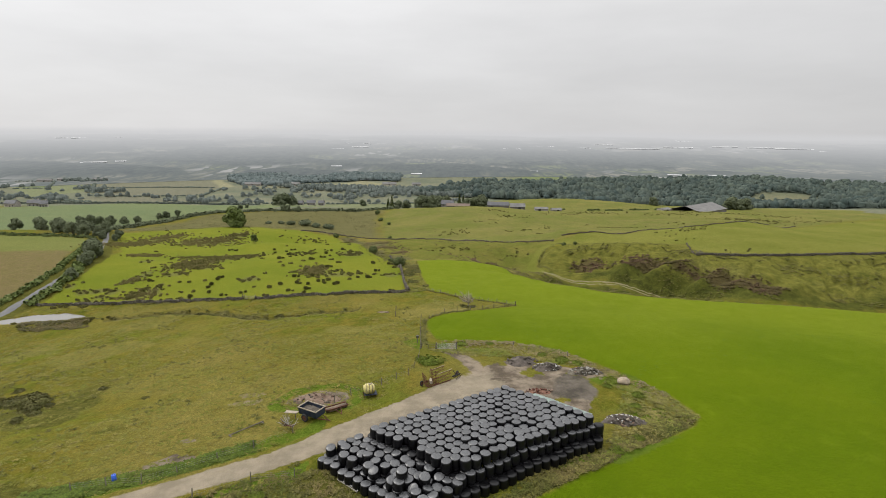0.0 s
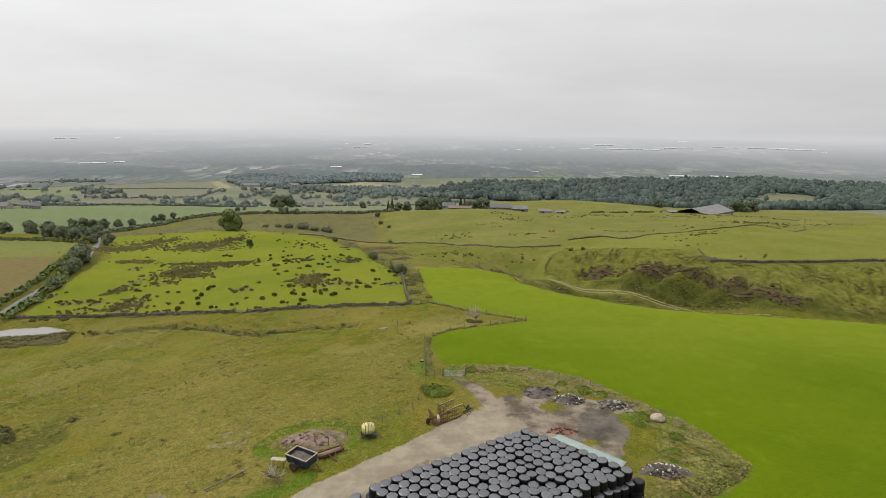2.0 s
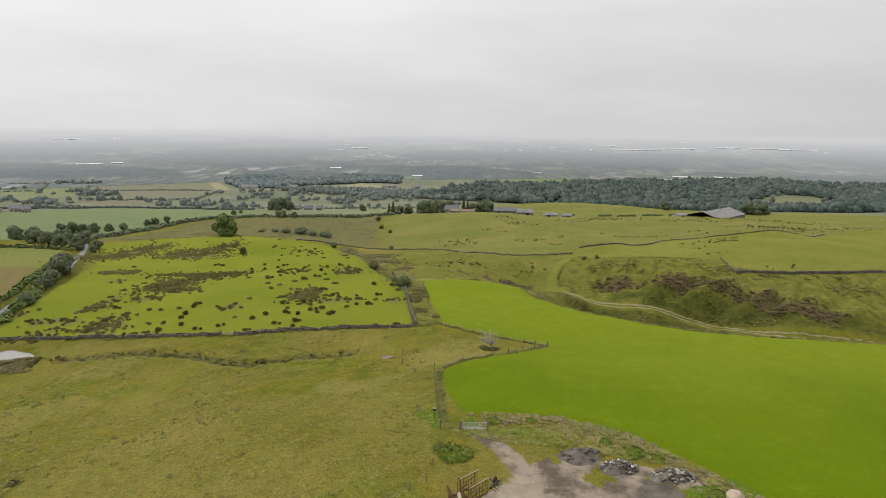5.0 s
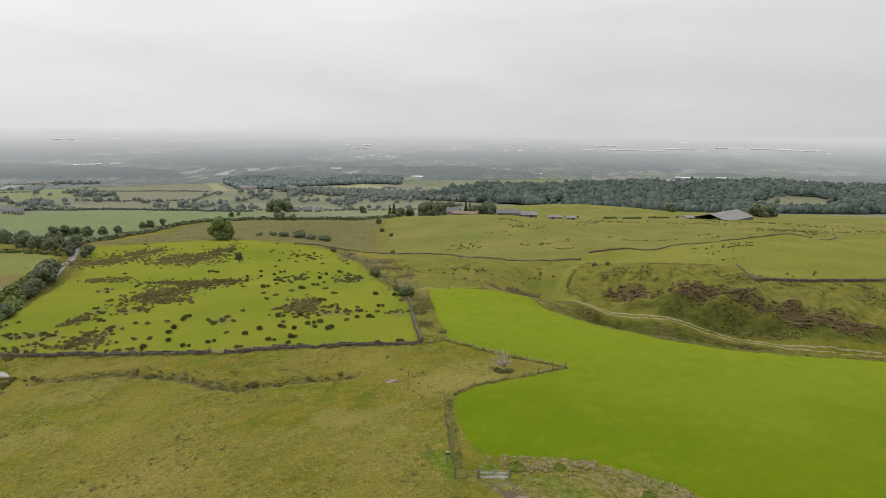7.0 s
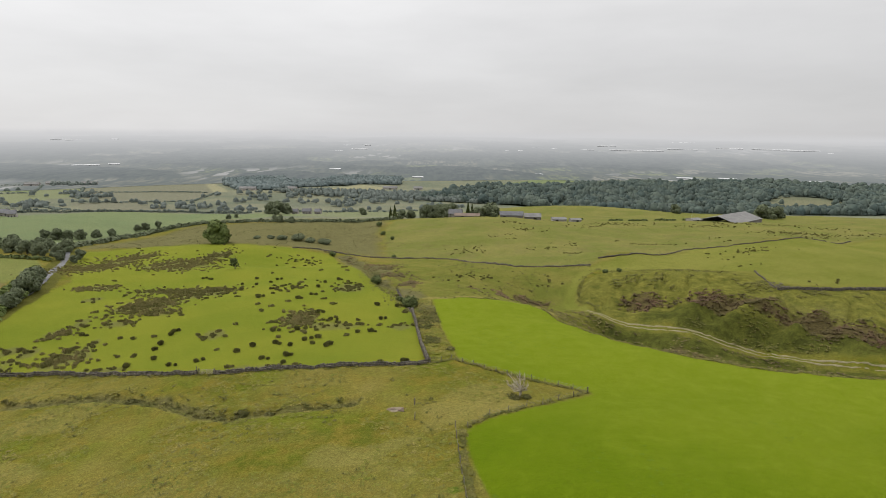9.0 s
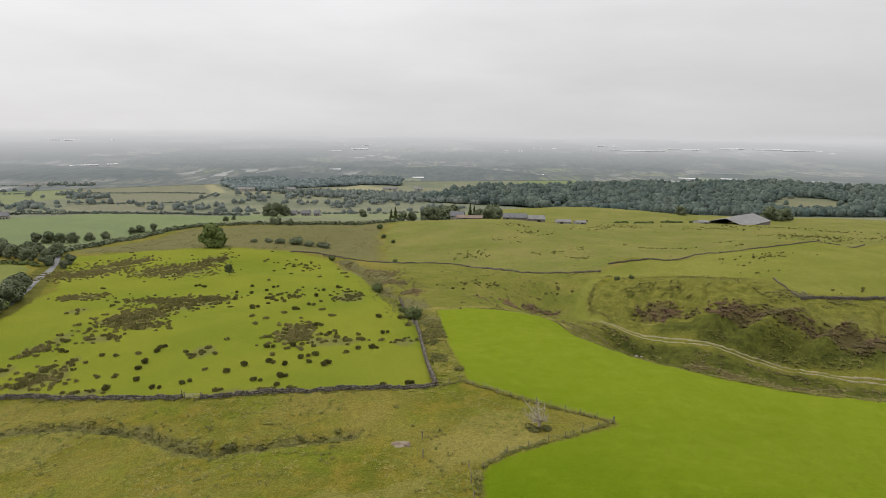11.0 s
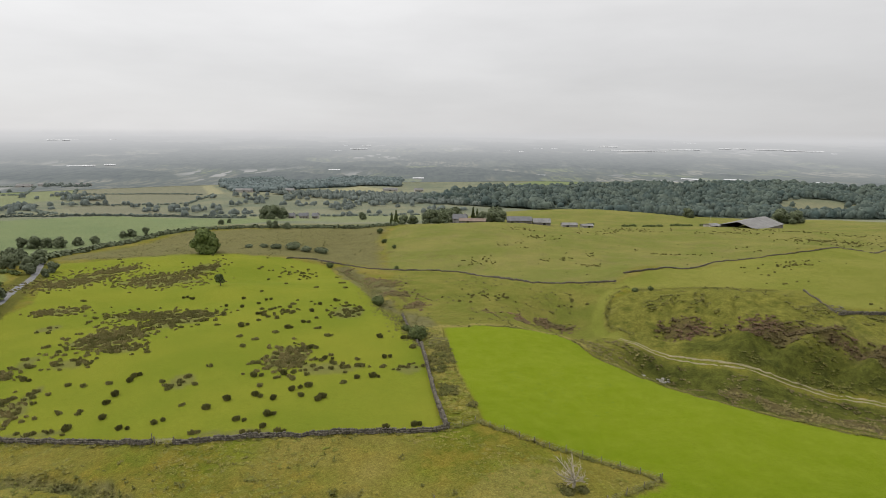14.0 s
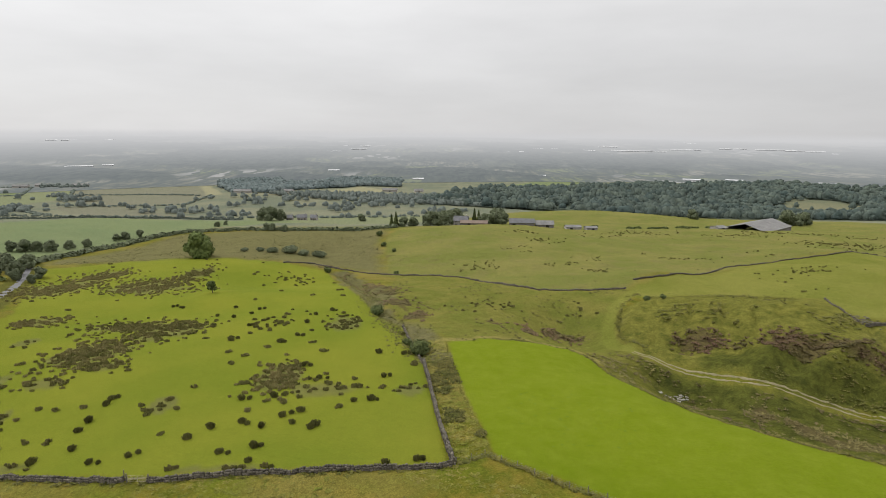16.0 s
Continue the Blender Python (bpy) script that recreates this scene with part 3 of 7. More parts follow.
def tree(name, label, category, x, y, meshes, s=1.0, turn=0.0, group="", sink=0.1):
    ob = thing(name, label, category, pose(x, y, put(x, y) - sink, 0, 0, turn) @ Matrix.Scale(s, 4), group)
    part_mesh("trunk", meshes[0], ob)
    part_mesh("crown", meshes[1], ob)
    return ob


# thick rush beds: x, y, half width, half depth
BEDS = [(-173, 332, 12, 11.7), (-136, 306, 17.5, 13.9), (-175, 306, 12.7, 25.5), (-138, 245, 6.4, 9.8), (-99, 210, 9.7, 10.7), (-98, 171, 6.3, 5.7), (-47, 193, 5.1, 8.3), (-111, 186, 4.4, 3.6)]
BEDS2 = [(-128, 330, 6.4, 18.9), (-97, 192, 4.6, 3.0), (-106, 241, 13.4, 10.2), (-91, 233, 10.3, 15.7), (-90, 200, 6.4, 3.1), (-109, 194, 2.3, 4.4), (-96, 178, 1.6, 3.4), (-123, 220, 2.4, 4.8), (-66, 180, 3.4, 4.3),
         (-37, 187, 9.8, 4.0), (-41, 238, 5.5, 11.3), (-19, 187, 3.1, 3.2), (-47, 158, 8.5, 1.0), (-129, 182, 2.1, 2.4), (-121, 176, 2.7, 2.3), (-116, 177, 2.8, 2.9), (-110, 175, 3.4, 3.6), (-113, 167.6, 6.4, 2.0), (-112, 171, 2.7, 1.9), (-84, 162, 9, 1.0)]
BEDS4 = [(-62, 237, 5.7, 17.5), (-94, 338, 7.4, 7.5), (-81, 336, 5.6, 11.8), (-83, 169, 4.4, 1.5), (-88, 177, 2.6, 2.7), (-84, 180, 2.6, 1.8), (-94, 164, 6, 1.2), (-118, 166, 8, 1.4)]
BEDS3 = [(-104, 151, 8, 2.2), (-118, 164, 9, 1.8), (-114, 148.8, 7, 2)]


# ---------------------------------------------------------------- ground, one sheet to the horizon
def build_ground():
    ox, oy = -5.0, -10.0
    ang = np.concatenate([np.arange(-42, 42.01, 0.17), np.arange(45, 316, 3.0)])
    rad = [0.0, 4, 10, 18, 26, 34, 42, 48]
    while rad[-1] < 2750:
        rad.append(rad[-1] * 1.0074)
    rad += [3000, 3300, 3700, 4100, 4290]
    rad = np.array(rad)
    a, r = np.meshgrid(np.radians(ang), rad)
    x, y = ox + r * np.sin(a), oy + r * np.cos(a)
    rough = roughness_of(x, y)
    z = height(x, y, rough)
    n, k = a.shape
    idx = np.arange(n * k).reshape(n, k)
    nxt = np.roll(idx, -1, axis=1)
    quads = np.stack([idx[:-1], idx[1:], nxt[1:], nxt[:-1]], -1).reshape(-1, 4)
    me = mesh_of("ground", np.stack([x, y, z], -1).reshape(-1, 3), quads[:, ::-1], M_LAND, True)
    wob = (fbm(x, y, 5, 51, 4) - 0.5) * 3.0
    wob2 = (fbm(x, y, 1.2, 57, 3) - 0.5) * 0.8
    masks = {}
    masks["meadow"] = step(inside(x, y, MEADOW) + wob2 * 0.6, -0.25, 0.35)
    # far meadow lightened for the low view angle, sheen put into colour
    masks["grazing_sheen"] = 0.78 * step(y + 0.25 * (x - 40) + 50 * (fbm(x, y, 40, 97, 4) - 0.5), 70, 175)
    masks["pasture"] = step(inside(x, y, PASTURE) + wob2, -0.4, 0.5)
    masks["hill"] = np.maximum(step(inside(x, y, HILL) + wob, -2, 3), step(inside(x, y, [(-10, 550), (240, 550), (420, 540), (470, 600), (420, 680), (290, 760), (190, 770), (80, 735), (10, 640)]) + wob, -2, 3))
    masks["upper"] = step(inside(x, y, UPPER) + wob, -2, 2)
    masks["dell"] = step(inside(x, y, DELL) + wob, -2, 2)
    bank = step(inside(x, y, BANK) + wob, -2, 2)
    masks["bank"] = bank
    masks["bracken"] = bank * 0.9 * step(inside(x, y, [(56, 221), (64, 229), (80, 217), (96, 212), (112, 203), (126, 196), (170, 200), (330, 215), (330, 195), (150, 187), (110, 188), (99, 191), (88, 199), (70, 206)]) + wob * 2.2, -2, 4)
    path = step(2.3 - line_distance(x, y, GREEN_TRACK[1:8])[0] + wob2, -0.4, 0.5)
    masks["upper"] = np.maximum(masks["upper"], path)
    bank = bank * (1 - path)
    masks["bank"] = np.maximum(bank, step(inside(x, y, RAVINE) + wob, -2, 1))
    dh, _ = line_distance(x, y, [(64, 236), (76, 222), (92, 219), (99, 213), (113, 205), (122, 198)])
    rim = np.abs(inside(x, y, MEADOW) + 0.55)
    lane_d = line_distance(x, y, LANE)[0]
    coarse = 0.85 * step(fbm(x, y, 16, 85, 4), 0.46, 0.6) * step(92 - y + 0.5 * (-20 - x), 0, 30) * step(-8 - x, 0, 10) * step(lane_d, 5, 8)
    # rim of rank grass, its colour darkened too for the step's shade
    masks["rank"] = (0.7 - 0.55 * step(y, 72, 78) * step(112 - y, 0, 8)) * step(0.6 - rim + wob2 * 0.7, 0, 0.5) * np.maximum(step(y, 96, 104), step(44 - x, 0, 2))
    masks["rank"] = np.maximum(masks["rank"], coarse)
    # yard rim also paints the grass step's shade; the verges are rank grass
    for line, wide in (YARD_RIM, 3.2), (NEAR_VERGE, 3.6), (ROAD, 7.0):
        masks["rank"] = np.maximum(masks["rank"], 0.75 * step(wide - line_distance(x, y, line)[0] + wob, 0, 2.2) * (1 - masks["meadow"]) * (lane_d > 2.6))
    masks["heather"] = step(5.0 - dh + (fbm(x, y, 9, 61, 4) - 0.5) * 14, 0, 3) * bank * 0.62
    beck = step(inside(x, y, RAVINE), 0, 2) * step(x, 44, 52) * step(fbm(x, y, 10, 63, 4), 0.45, 0.6) * step(line_distance(x, y, GREEN_TRACK)[0], 3, 9)
    masks["heather"] = np.maximum(masks["heather"], 0.62 * beck)
    masks["bracken"] = np.maximum(masks["bracken"], step(inside(x, y, RAVINE) + wob, -1, 2) * (0.2 + 0.75 * step(x, 38, 48)))
    # bank foot darkened to paint its steep flank's shade; the brow is scrub
    for line, wide in (BANK_FOOT, 1.5), (BANK_BROW, 2.2):
        masks["rank"] = np.maximum(masks["rank"], 0.72 * step(wide - line_distance(x, y, line)[0] + wob, 0, 1.6))
    for line, wide in ((GULLY, 5.0), (SCAR, 3.0)):
        near = step(wide - line_distance(x, y, line)[0] + (fbm(x, y, 8, 65, 4) - 0.5) * 16, 0, 4) * (1 - step(inside(x, y, PASTURE), -1.5, 0.5)) * (1 - masks["meadow"])
        masks["heather"] = np.maximum(masks["heather"], 0.7 * near)
    ds, _ = line_distance(x, y, STREAM)
    md = inside(x, y, MEADOW)
    brown = np.maximum(step(8 - ds + (fbm(x, y, 8, 71, 3) - 0.5) * 14, 0, 4) * step(inside(x, y, PASTURE), 1.5, -1.0), 0.0)
    dd, _ = line_distance(x, y, DITCH)
    brown = np.maximum(brown, 0.75 * step(1.8 - dd + (fbm(x, y, 4, 75, 3) - 0.5) * 3, 0, 1.2))
    glade = inside(x, y, GLADE)
    brown = np.maximum(brown, 0.35 * step(glade + wob * 6, -10, 16))
    moor = inside(x, y, [(-40, 357), (-72, 378), (-100, 378), (-190, 366), (-226, 360), (-236, 400), (-215, 498), (-50, 505), (-52, 440)])
    brown = np.maximum(brown, 0.92 * step(moor + wob * 3, -2, 8))
    for cx, cy, rx, ry in BEDS + BEDS2:
        e = ((x - cx) / rx) ** 2 + ((y - cy) / ry) ** 2
        brown = np.maximum(brown, 0.6 * step(1.0 - e * 0.9 + (fbm(x, y, 5, 95, 3) - 0.5) * 1.2, 0.2, 0.6))
    masks["brown"] = brown * (1 - masks["meadow"]) * (1 - 0.9 * beck)
    # where the ground takes the haze-greyed colours
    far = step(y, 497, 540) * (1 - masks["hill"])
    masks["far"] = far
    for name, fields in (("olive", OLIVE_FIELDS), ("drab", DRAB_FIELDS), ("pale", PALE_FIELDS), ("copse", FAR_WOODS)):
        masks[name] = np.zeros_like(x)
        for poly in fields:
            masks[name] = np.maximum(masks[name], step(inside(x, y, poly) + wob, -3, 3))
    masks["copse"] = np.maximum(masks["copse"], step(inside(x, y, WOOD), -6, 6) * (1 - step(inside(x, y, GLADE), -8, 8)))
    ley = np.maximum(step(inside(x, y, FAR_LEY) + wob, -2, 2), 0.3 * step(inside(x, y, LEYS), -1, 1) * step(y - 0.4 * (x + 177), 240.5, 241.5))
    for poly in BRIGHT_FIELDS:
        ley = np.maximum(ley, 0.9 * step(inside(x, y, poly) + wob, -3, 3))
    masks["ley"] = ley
    masks["upper"] = np.maximum(masks["upper"], step(inside(x, y, LEYS), -1, 1) * step(y - 0.4 * (x + 177), 240.5, 241.5))
    masks["plough"] = step(inside(x, y, LEYS), -1, 1) * step(y - 0.4 * (x + 177), 241.5, 240.5)
    lane, _ = line_distance(x, y, LANE)
    yard = inside(x, y, YARD)
    trk, along = line_distance(x, y, GREEN_TRACK)
    masks["sand"] = np.maximum.reduce([step(2.5 - 0.55 * step(-14 - x, 0, 8) - lane + wob2, -0.4, 0.5) * (1 - 0.92 * step(y, 79, 90)), 0.75 * step(inside(x, y, [(-5, 74), (3, 83), (9, 82), (10, 74), (0, 66)]) + wob2 * 2 + wob * 0.5, -0.5, 0.7)])
    masks["dirt"] = np.maximum(0.75 * step(1.5 - lane + wob2, -0.5, 0.5) * step(y, 78, 84), step(yard + wob * 1.2 + wob2 * 1.5, -0.3, 0.4) * (1 - 0.75 * step(fbm(x, y, 5, 99, 4), 0.6, 0.66) * (y > 74)))
    masks["dirt"] = np.maximum(masks["dirt"], step(inside(x, y, DUNG) + wob2, -0.5, 0.5))
    for cx, cy, rx, ry, much in SOIL:
        masks["dirt"] = np.maximum(masks["dirt"], much * step(1.1 - ((x - cx) / rx) ** 2 - ((y - cy) / ry) ** 2 + wob2 * 1.6, 0.0, 0.5))
    masks["straw"] = 0.5 * step(fbm(x, y, 20, 81, 4), 0.56, 0.68) * rough * step(y, 175, 150)
    masks["ash"] = 0.85 * step(1.15 - ((x - 20) / 4.2) ** 2 - ((y - 79) / 5.5) ** 2 + wob * 0.6, 0.0, 0.7) * step(inside(x, y, YARD), -1.5, 0.5)
    masks["straw"] = np.maximum(masks["straw"], 0.7 * step(2.2 - np.abs(md + 2.4) + wob * 0.8, 0, 1.2) * step(y, 206, 214) * step(40 - x, 0, 6))
    for line, wide, much in HILL_SCARS:
        masks["heather"] = np.maximum(masks["heather"], much * step(wide - line_distance(x, y, line)[0] + (fbm(x, y, 8, 67, 4) - 0.5) * 12, 0, 5))
    masks["straw"] = np.maximum(masks["straw"], 0.45 * step(9 - line_distance(x, y, HILL_CREST)[0] + wob * 3, 0, 8))
    dung = inside(x, y, DUNG)
    lush = np.maximum(step(1.6 - np.abs(dung + 1.6) + wob2 * 2, 0, 1.2) * (y > 73), 0.8 * step(fbm(x, y, 6, 91, 3), 0.58, 0.66) * step(5 - np.abs(inside(x, y, MEADOW) + 3), 0, 2) * (y < 110))
    lush = np.maximum(lush, 0.8 * step(2.0 - np.abs(lane - 4.2) + wob2, 0, 1.2) * (x < -16))
    lush = np.maximum(lush, step(1.4 - np.abs(trk) + wob2, 0, 0.8) * step(along, 0.5, 0.4) * 0.3)
    masks["lush"] = lush
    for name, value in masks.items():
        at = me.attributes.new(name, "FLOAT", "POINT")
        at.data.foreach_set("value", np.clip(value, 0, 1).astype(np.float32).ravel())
    ob = new("ground", me)
    tagged(ob, "rolling green pasture and rough grassland", "ground", "", "structure")
    return ob


build_ground()

# ---------------------------------------------------------------- roads, tracks and water
def strip(name, path, width, mat, lift, label, category, step_m=1.5, kind="structure", edge=0.25, seed=1):
    """A draped ribbon along a path, with an uneven edge and a turned-down rim."""
    pts = [Vector((*p, 0)) for p in path]
    line = []
    for a, b in zip(pts, pts[1:]):
        n = max(1, int((b - a).length / step_m))
        line += [a.lerp(b, k / n) for k in range(n)]
    line.append(pts[-1])
    for _ in range(3):
        line = [line[0]] + [(line[k - 1] + line[k] * 2 + line[k + 1]) / 4 for k in range(1, len(line) - 1)] + [line[-1]]
    cols, r = 7, np.random.default_rng(seed)
    v = []
    for k, p in enumerate(line):
        d = line[min(k + 1, len(line) - 1)] - line[max(k - 1, 0)]
        side = Vector((-d.y, d.x, 0)).normalized()
        wl, wr = width / 2 + edge * (r.random() - 0.5), width / 2 + edge * (r.random() - 0.5)
        for c in range(cols):
            u = c / (cols - 1) * 2 - 1
            q = p + side * (u * (wl if u < 0 else wr))
            v.append((q.x, q.y, 0.0 if 0 < c < cols - 1 else -1.0))
    v = np.array(v)
    drop = v[:, 2].copy()
    v[:, 2] = height(v[:, 0], v[:, 1]) + lift + drop * (lift + 0.15)
    idx = np.arange(len(line) * cols).reshape(len(line), cols)
    q = np.stack([idx[:-1, :-1], idx[:-1, 1:], idx[1:, 1:], idx[1:, :-1]], -1).reshape(-1, 4)
    ob = new(name, mesh_of(name, v, q[:, ::-1], mat, True))
    return tagged(ob, label, category, "", kind)


M_RUT = surface("worn_track_earth", (0.2, 0.175, 0.1), (0.15, 0.135, 0.066), 0.95, 0.35, 9)
strip("road", ROAD, 3.4, M_ROAD, 0.10,
      "narrow grey asphalt country lane between hedges", "road")


def shifted(path, d):
    out = []
    for k, (x, y) in enumerate(path):
        a, b = path[max(k - 1, 0)], path[min(k + 1, len(path) - 1)]
        tx, ty = b[0] - a[0], b[1] - a[1]
        n = math.hypot(tx, ty)
        out.append((x - ty / n * d, y + tx / n * d))
    return out


for k, d in enumerate((-0.65, 0.65)):
    strip("wheel_track", shifted(GREEN_TRACK[7:], d), 0.5, M_RUT, 0.14, "worn earth wheel rut of a farm track", "track", 0.8, edge=0.45, seed=5 + k)

water_m, wtree, wb = material("pond_water")
wb.inputs["Base Color"].default_value = (0.16, 0.15, 0.13, 1)
wb.inputs["Roughness"].default_value = 0.06
wb.inputs["Specular IOR Level"].default_value = 0.8
bump(wtree, wb, noise_node(wtree, 2.0).outputs["Fac"], 0.05, 0.02)
bm = bmesh.new()
pz = float(lie(-115, 156.5)) - 0.08
ring = [bm.verts.new((x, y, pz)) for x, y in [(-134, 150), (-131, 157), (-121, 161.5), (-111, 161), (-102.5, 157), (-104, 152), (-118, 149.5)]]
bm.faces.new(ring)
me = bpy.data.meshes.new("water")
bm.to_mesh(me)
bm.free()
me.materials.append(water_m)
tagged(new("water", me), "shallow pond reflecting the pale sky", "water", "", "structure")


# ---------------------------------------------------------------- distance
def far_height(x, y):
    """The plain beyond the valley, with its woods standing up from it."""
    woods = step(fbm(x, y * 0.8, 330, 7, 7) + 0.16 * (vnoise(x, y, 60, 12) - 0.5), 0.49, 0.55)
    for poly in FAR_WOODS:
        woods = np.maximum(woods * (1 - step(inside(x, y, poly), -160, -20)), step(inside(x, y, poly), -20, 20))
    for poly in PALE_FIELDS + BRIGHT_FIELDS + OLIVE_FIELDS + DRAB_FIELDS:
        woods = woods * (1 - step(inside(x, y, poly), -30, 0))
    bumps = (4 + 5 * vnoise(x, y, 34, 9)) * step(np.hypot(x + 6, y - 45), 1420, 1520)
    near = step(inside(x, y, WOOD), -90, -30)
    return lie(x, y) + 0.4 + woods * bumps * (1 - near) - 40 * near, woods


def backdrop():
    """The plain and the skyline far beyond the valley, glowing with painted haze."""
    m, t, b = material("haze_painted_plain")
    pos = t.nodes.new("ShaderNodeTexCoord").outputs["Object"]
    sep = t.nodes.new("ShaderNodeSeparateXYZ")
    t.links.new(pos, sep.inputs[0])
    wood = t.nodes.new("ShaderNodeAttribute")
    wood.attribute_name = "wood"
    veil = t.nodes.new("ShaderNodeAttribute")
    veil.attribute_name = "veil"
    fade = t.nodes.new("ShaderNodeAttribute")
    fade.attribute_name = "fade"
    lift = t.nodes.new("ShaderNodeAttribute")
    lift.attribute_name = "lift"
    def spread(sx, sy):
        n = t.nodes.new("ShaderNodeMapping")
        n.inputs["Scale"].default_value = (sx, sy, 0.0)
        t.links.new(pos, n.inputs["Vector"])
        return n.outputs[0]

    def voronoi(vector, feature="F1"):
        n = t.nodes.new("ShaderNodeTexVoronoi")
        n.feature = feature
        n.inputs["Scale"].default_value = 1.0
        t.links.new(vector, n.inputs["Vector"])
        return n

    plots = spread(0.0068, 0.0052)
    tone = t.nodes.new("ShaderNodeSeparateColor")
    t.links.new(voronoi(plots).outputs["Color"], tone.inputs[0])
    field = ramp(t, tone.outputs[0], (0.12, 0.142, 0.105), (0.19, 0.192, 0.145), 0.1, 0.9)
    field = mix(t, ramp(t, tone.outputs[1], (0, 0, 0), (1, 1, 1), 0.8, 0.82), field, (0.2, 0.228, 0.12))
    field = mix(t, ramp(t, tone.outputs[2], (0, 0, 0), (1, 1, 1), 0.86, 0.88), field, (0.29, 0.28, 0.22))
    # hedges, lone trees and copses
    field = mix(t, ramp(t, voronoi(plots, "DISTANCE_TO_EDGE").outputs["Distance"], (0.85, 0.85, 0.85), (0, 0, 0), 0.04, 0.09), field, (0.09, 0.115, 0.1))
    speck = noise_node(t, 1.0, 3, 0.7, spread(0.05, 0.011)).outputs["Fac"]
    field = mix(t, ramp(t, speck, (0, 0, 0), (0.9, 0.9, 0.9), 0.45, 0.55), field, (0.075, 0.1, 0.09))
    # roofs of villages, gathered here and there
    roofs = voronoi(spread(0.04, 0.012))
    roof = t.nodes.new("ShaderNodeSeparateColor")
    t.links.new(roofs.outputs["Color"], roof.inputs[0])
    place = noise_node(t, 1.0, 2, 0.6, spread(0.0022, 0.0016)).outputs["Fac"]
    both2 = t.nodes.new("ShaderNodeMath")
    both2.operation = "MULTIPLY"
    t.links.new(ramp(t, roof.outputs[0], (0, 0, 0), (1, 1, 1), 0.74, 0.78), both2.inputs[0])
    t.links.new(ramp(t, place, (0, 0, 0), (1, 1, 1), 0.52, 0.6), both2.inputs[1])
    field = mix(t, both2.outputs[0], field, (0.42, 0.41, 0.39))
    grain = noise_node(t, 1.0, 4, 0.75, spread(0.045, 0.012)).outputs["Fac"]
    dark = ramp(t, grain, (0.045, 0.066, 0.068), (0.105, 0.128, 0.112), 0.38, 0.62)
    land = mix(t, wood.outputs["Fac"], field, dark)
    # haze painted by distance: veil greys the land, lift pales it skyward
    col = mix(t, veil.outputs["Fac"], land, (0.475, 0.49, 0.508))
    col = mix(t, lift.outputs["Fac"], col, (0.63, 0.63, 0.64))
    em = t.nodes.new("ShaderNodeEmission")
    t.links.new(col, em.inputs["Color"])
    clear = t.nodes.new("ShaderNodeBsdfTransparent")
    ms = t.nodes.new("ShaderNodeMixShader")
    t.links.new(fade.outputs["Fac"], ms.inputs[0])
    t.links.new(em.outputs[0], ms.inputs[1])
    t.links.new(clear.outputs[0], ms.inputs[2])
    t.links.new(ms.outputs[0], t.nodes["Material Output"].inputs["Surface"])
    ang = np.radians(np.arange(-60, 60.01, 0.16))
    rad = [1400.0]
    while rad[-1] < 4300:
        rad.append(rad[-1] * 1.0042)
    rad = np.array(rad)
    a, r = np.meshgrid(ang, rad)
    x, y = r * np.sin(a) - 6, r * np.cos(a) + 45
    z, wood_v = far_height(x, y)
    # the last rows stand up as the skyline, painted haze thickening into the clouds
    k = 12
    rise = np.linspace(0, 1, k)[:, None]
    xs, ys = np.repeat(x[-1:], k, 0), np.repeat(y[-1:], k, 0)
    zs = z[-1:] * (1 - rise) + rise * 44.0
    x, y, z = np.concatenate([x, xs]), np.concatenate([y, ys]), np.concatenate([z, zs])
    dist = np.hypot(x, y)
    # amount of painted haze grows with distance
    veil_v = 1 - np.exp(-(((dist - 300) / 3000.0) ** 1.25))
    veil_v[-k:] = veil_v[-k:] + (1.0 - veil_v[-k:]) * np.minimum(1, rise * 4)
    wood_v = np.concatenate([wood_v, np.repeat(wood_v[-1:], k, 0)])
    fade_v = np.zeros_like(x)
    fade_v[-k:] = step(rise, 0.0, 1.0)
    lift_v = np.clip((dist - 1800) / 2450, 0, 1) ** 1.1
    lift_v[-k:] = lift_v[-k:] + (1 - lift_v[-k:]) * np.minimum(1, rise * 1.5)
    n, c = x.shape
    idx = np.arange(n * c).reshape(n, c)
    q = np.stack([idx[:-1, :-1], idx[1:, :-1], idx[1:, 1:], idx[:-1, 1:]], -1).reshape(-1, 4)
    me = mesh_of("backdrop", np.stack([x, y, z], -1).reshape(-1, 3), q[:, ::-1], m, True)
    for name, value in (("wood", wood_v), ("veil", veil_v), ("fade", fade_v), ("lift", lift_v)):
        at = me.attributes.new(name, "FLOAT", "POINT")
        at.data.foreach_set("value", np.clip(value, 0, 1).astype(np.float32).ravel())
    tagged(new("backdrop", me), "glowing far plain with painted haze fading into the overcast horizon", "backdrop", "", "structure")


backdrop()

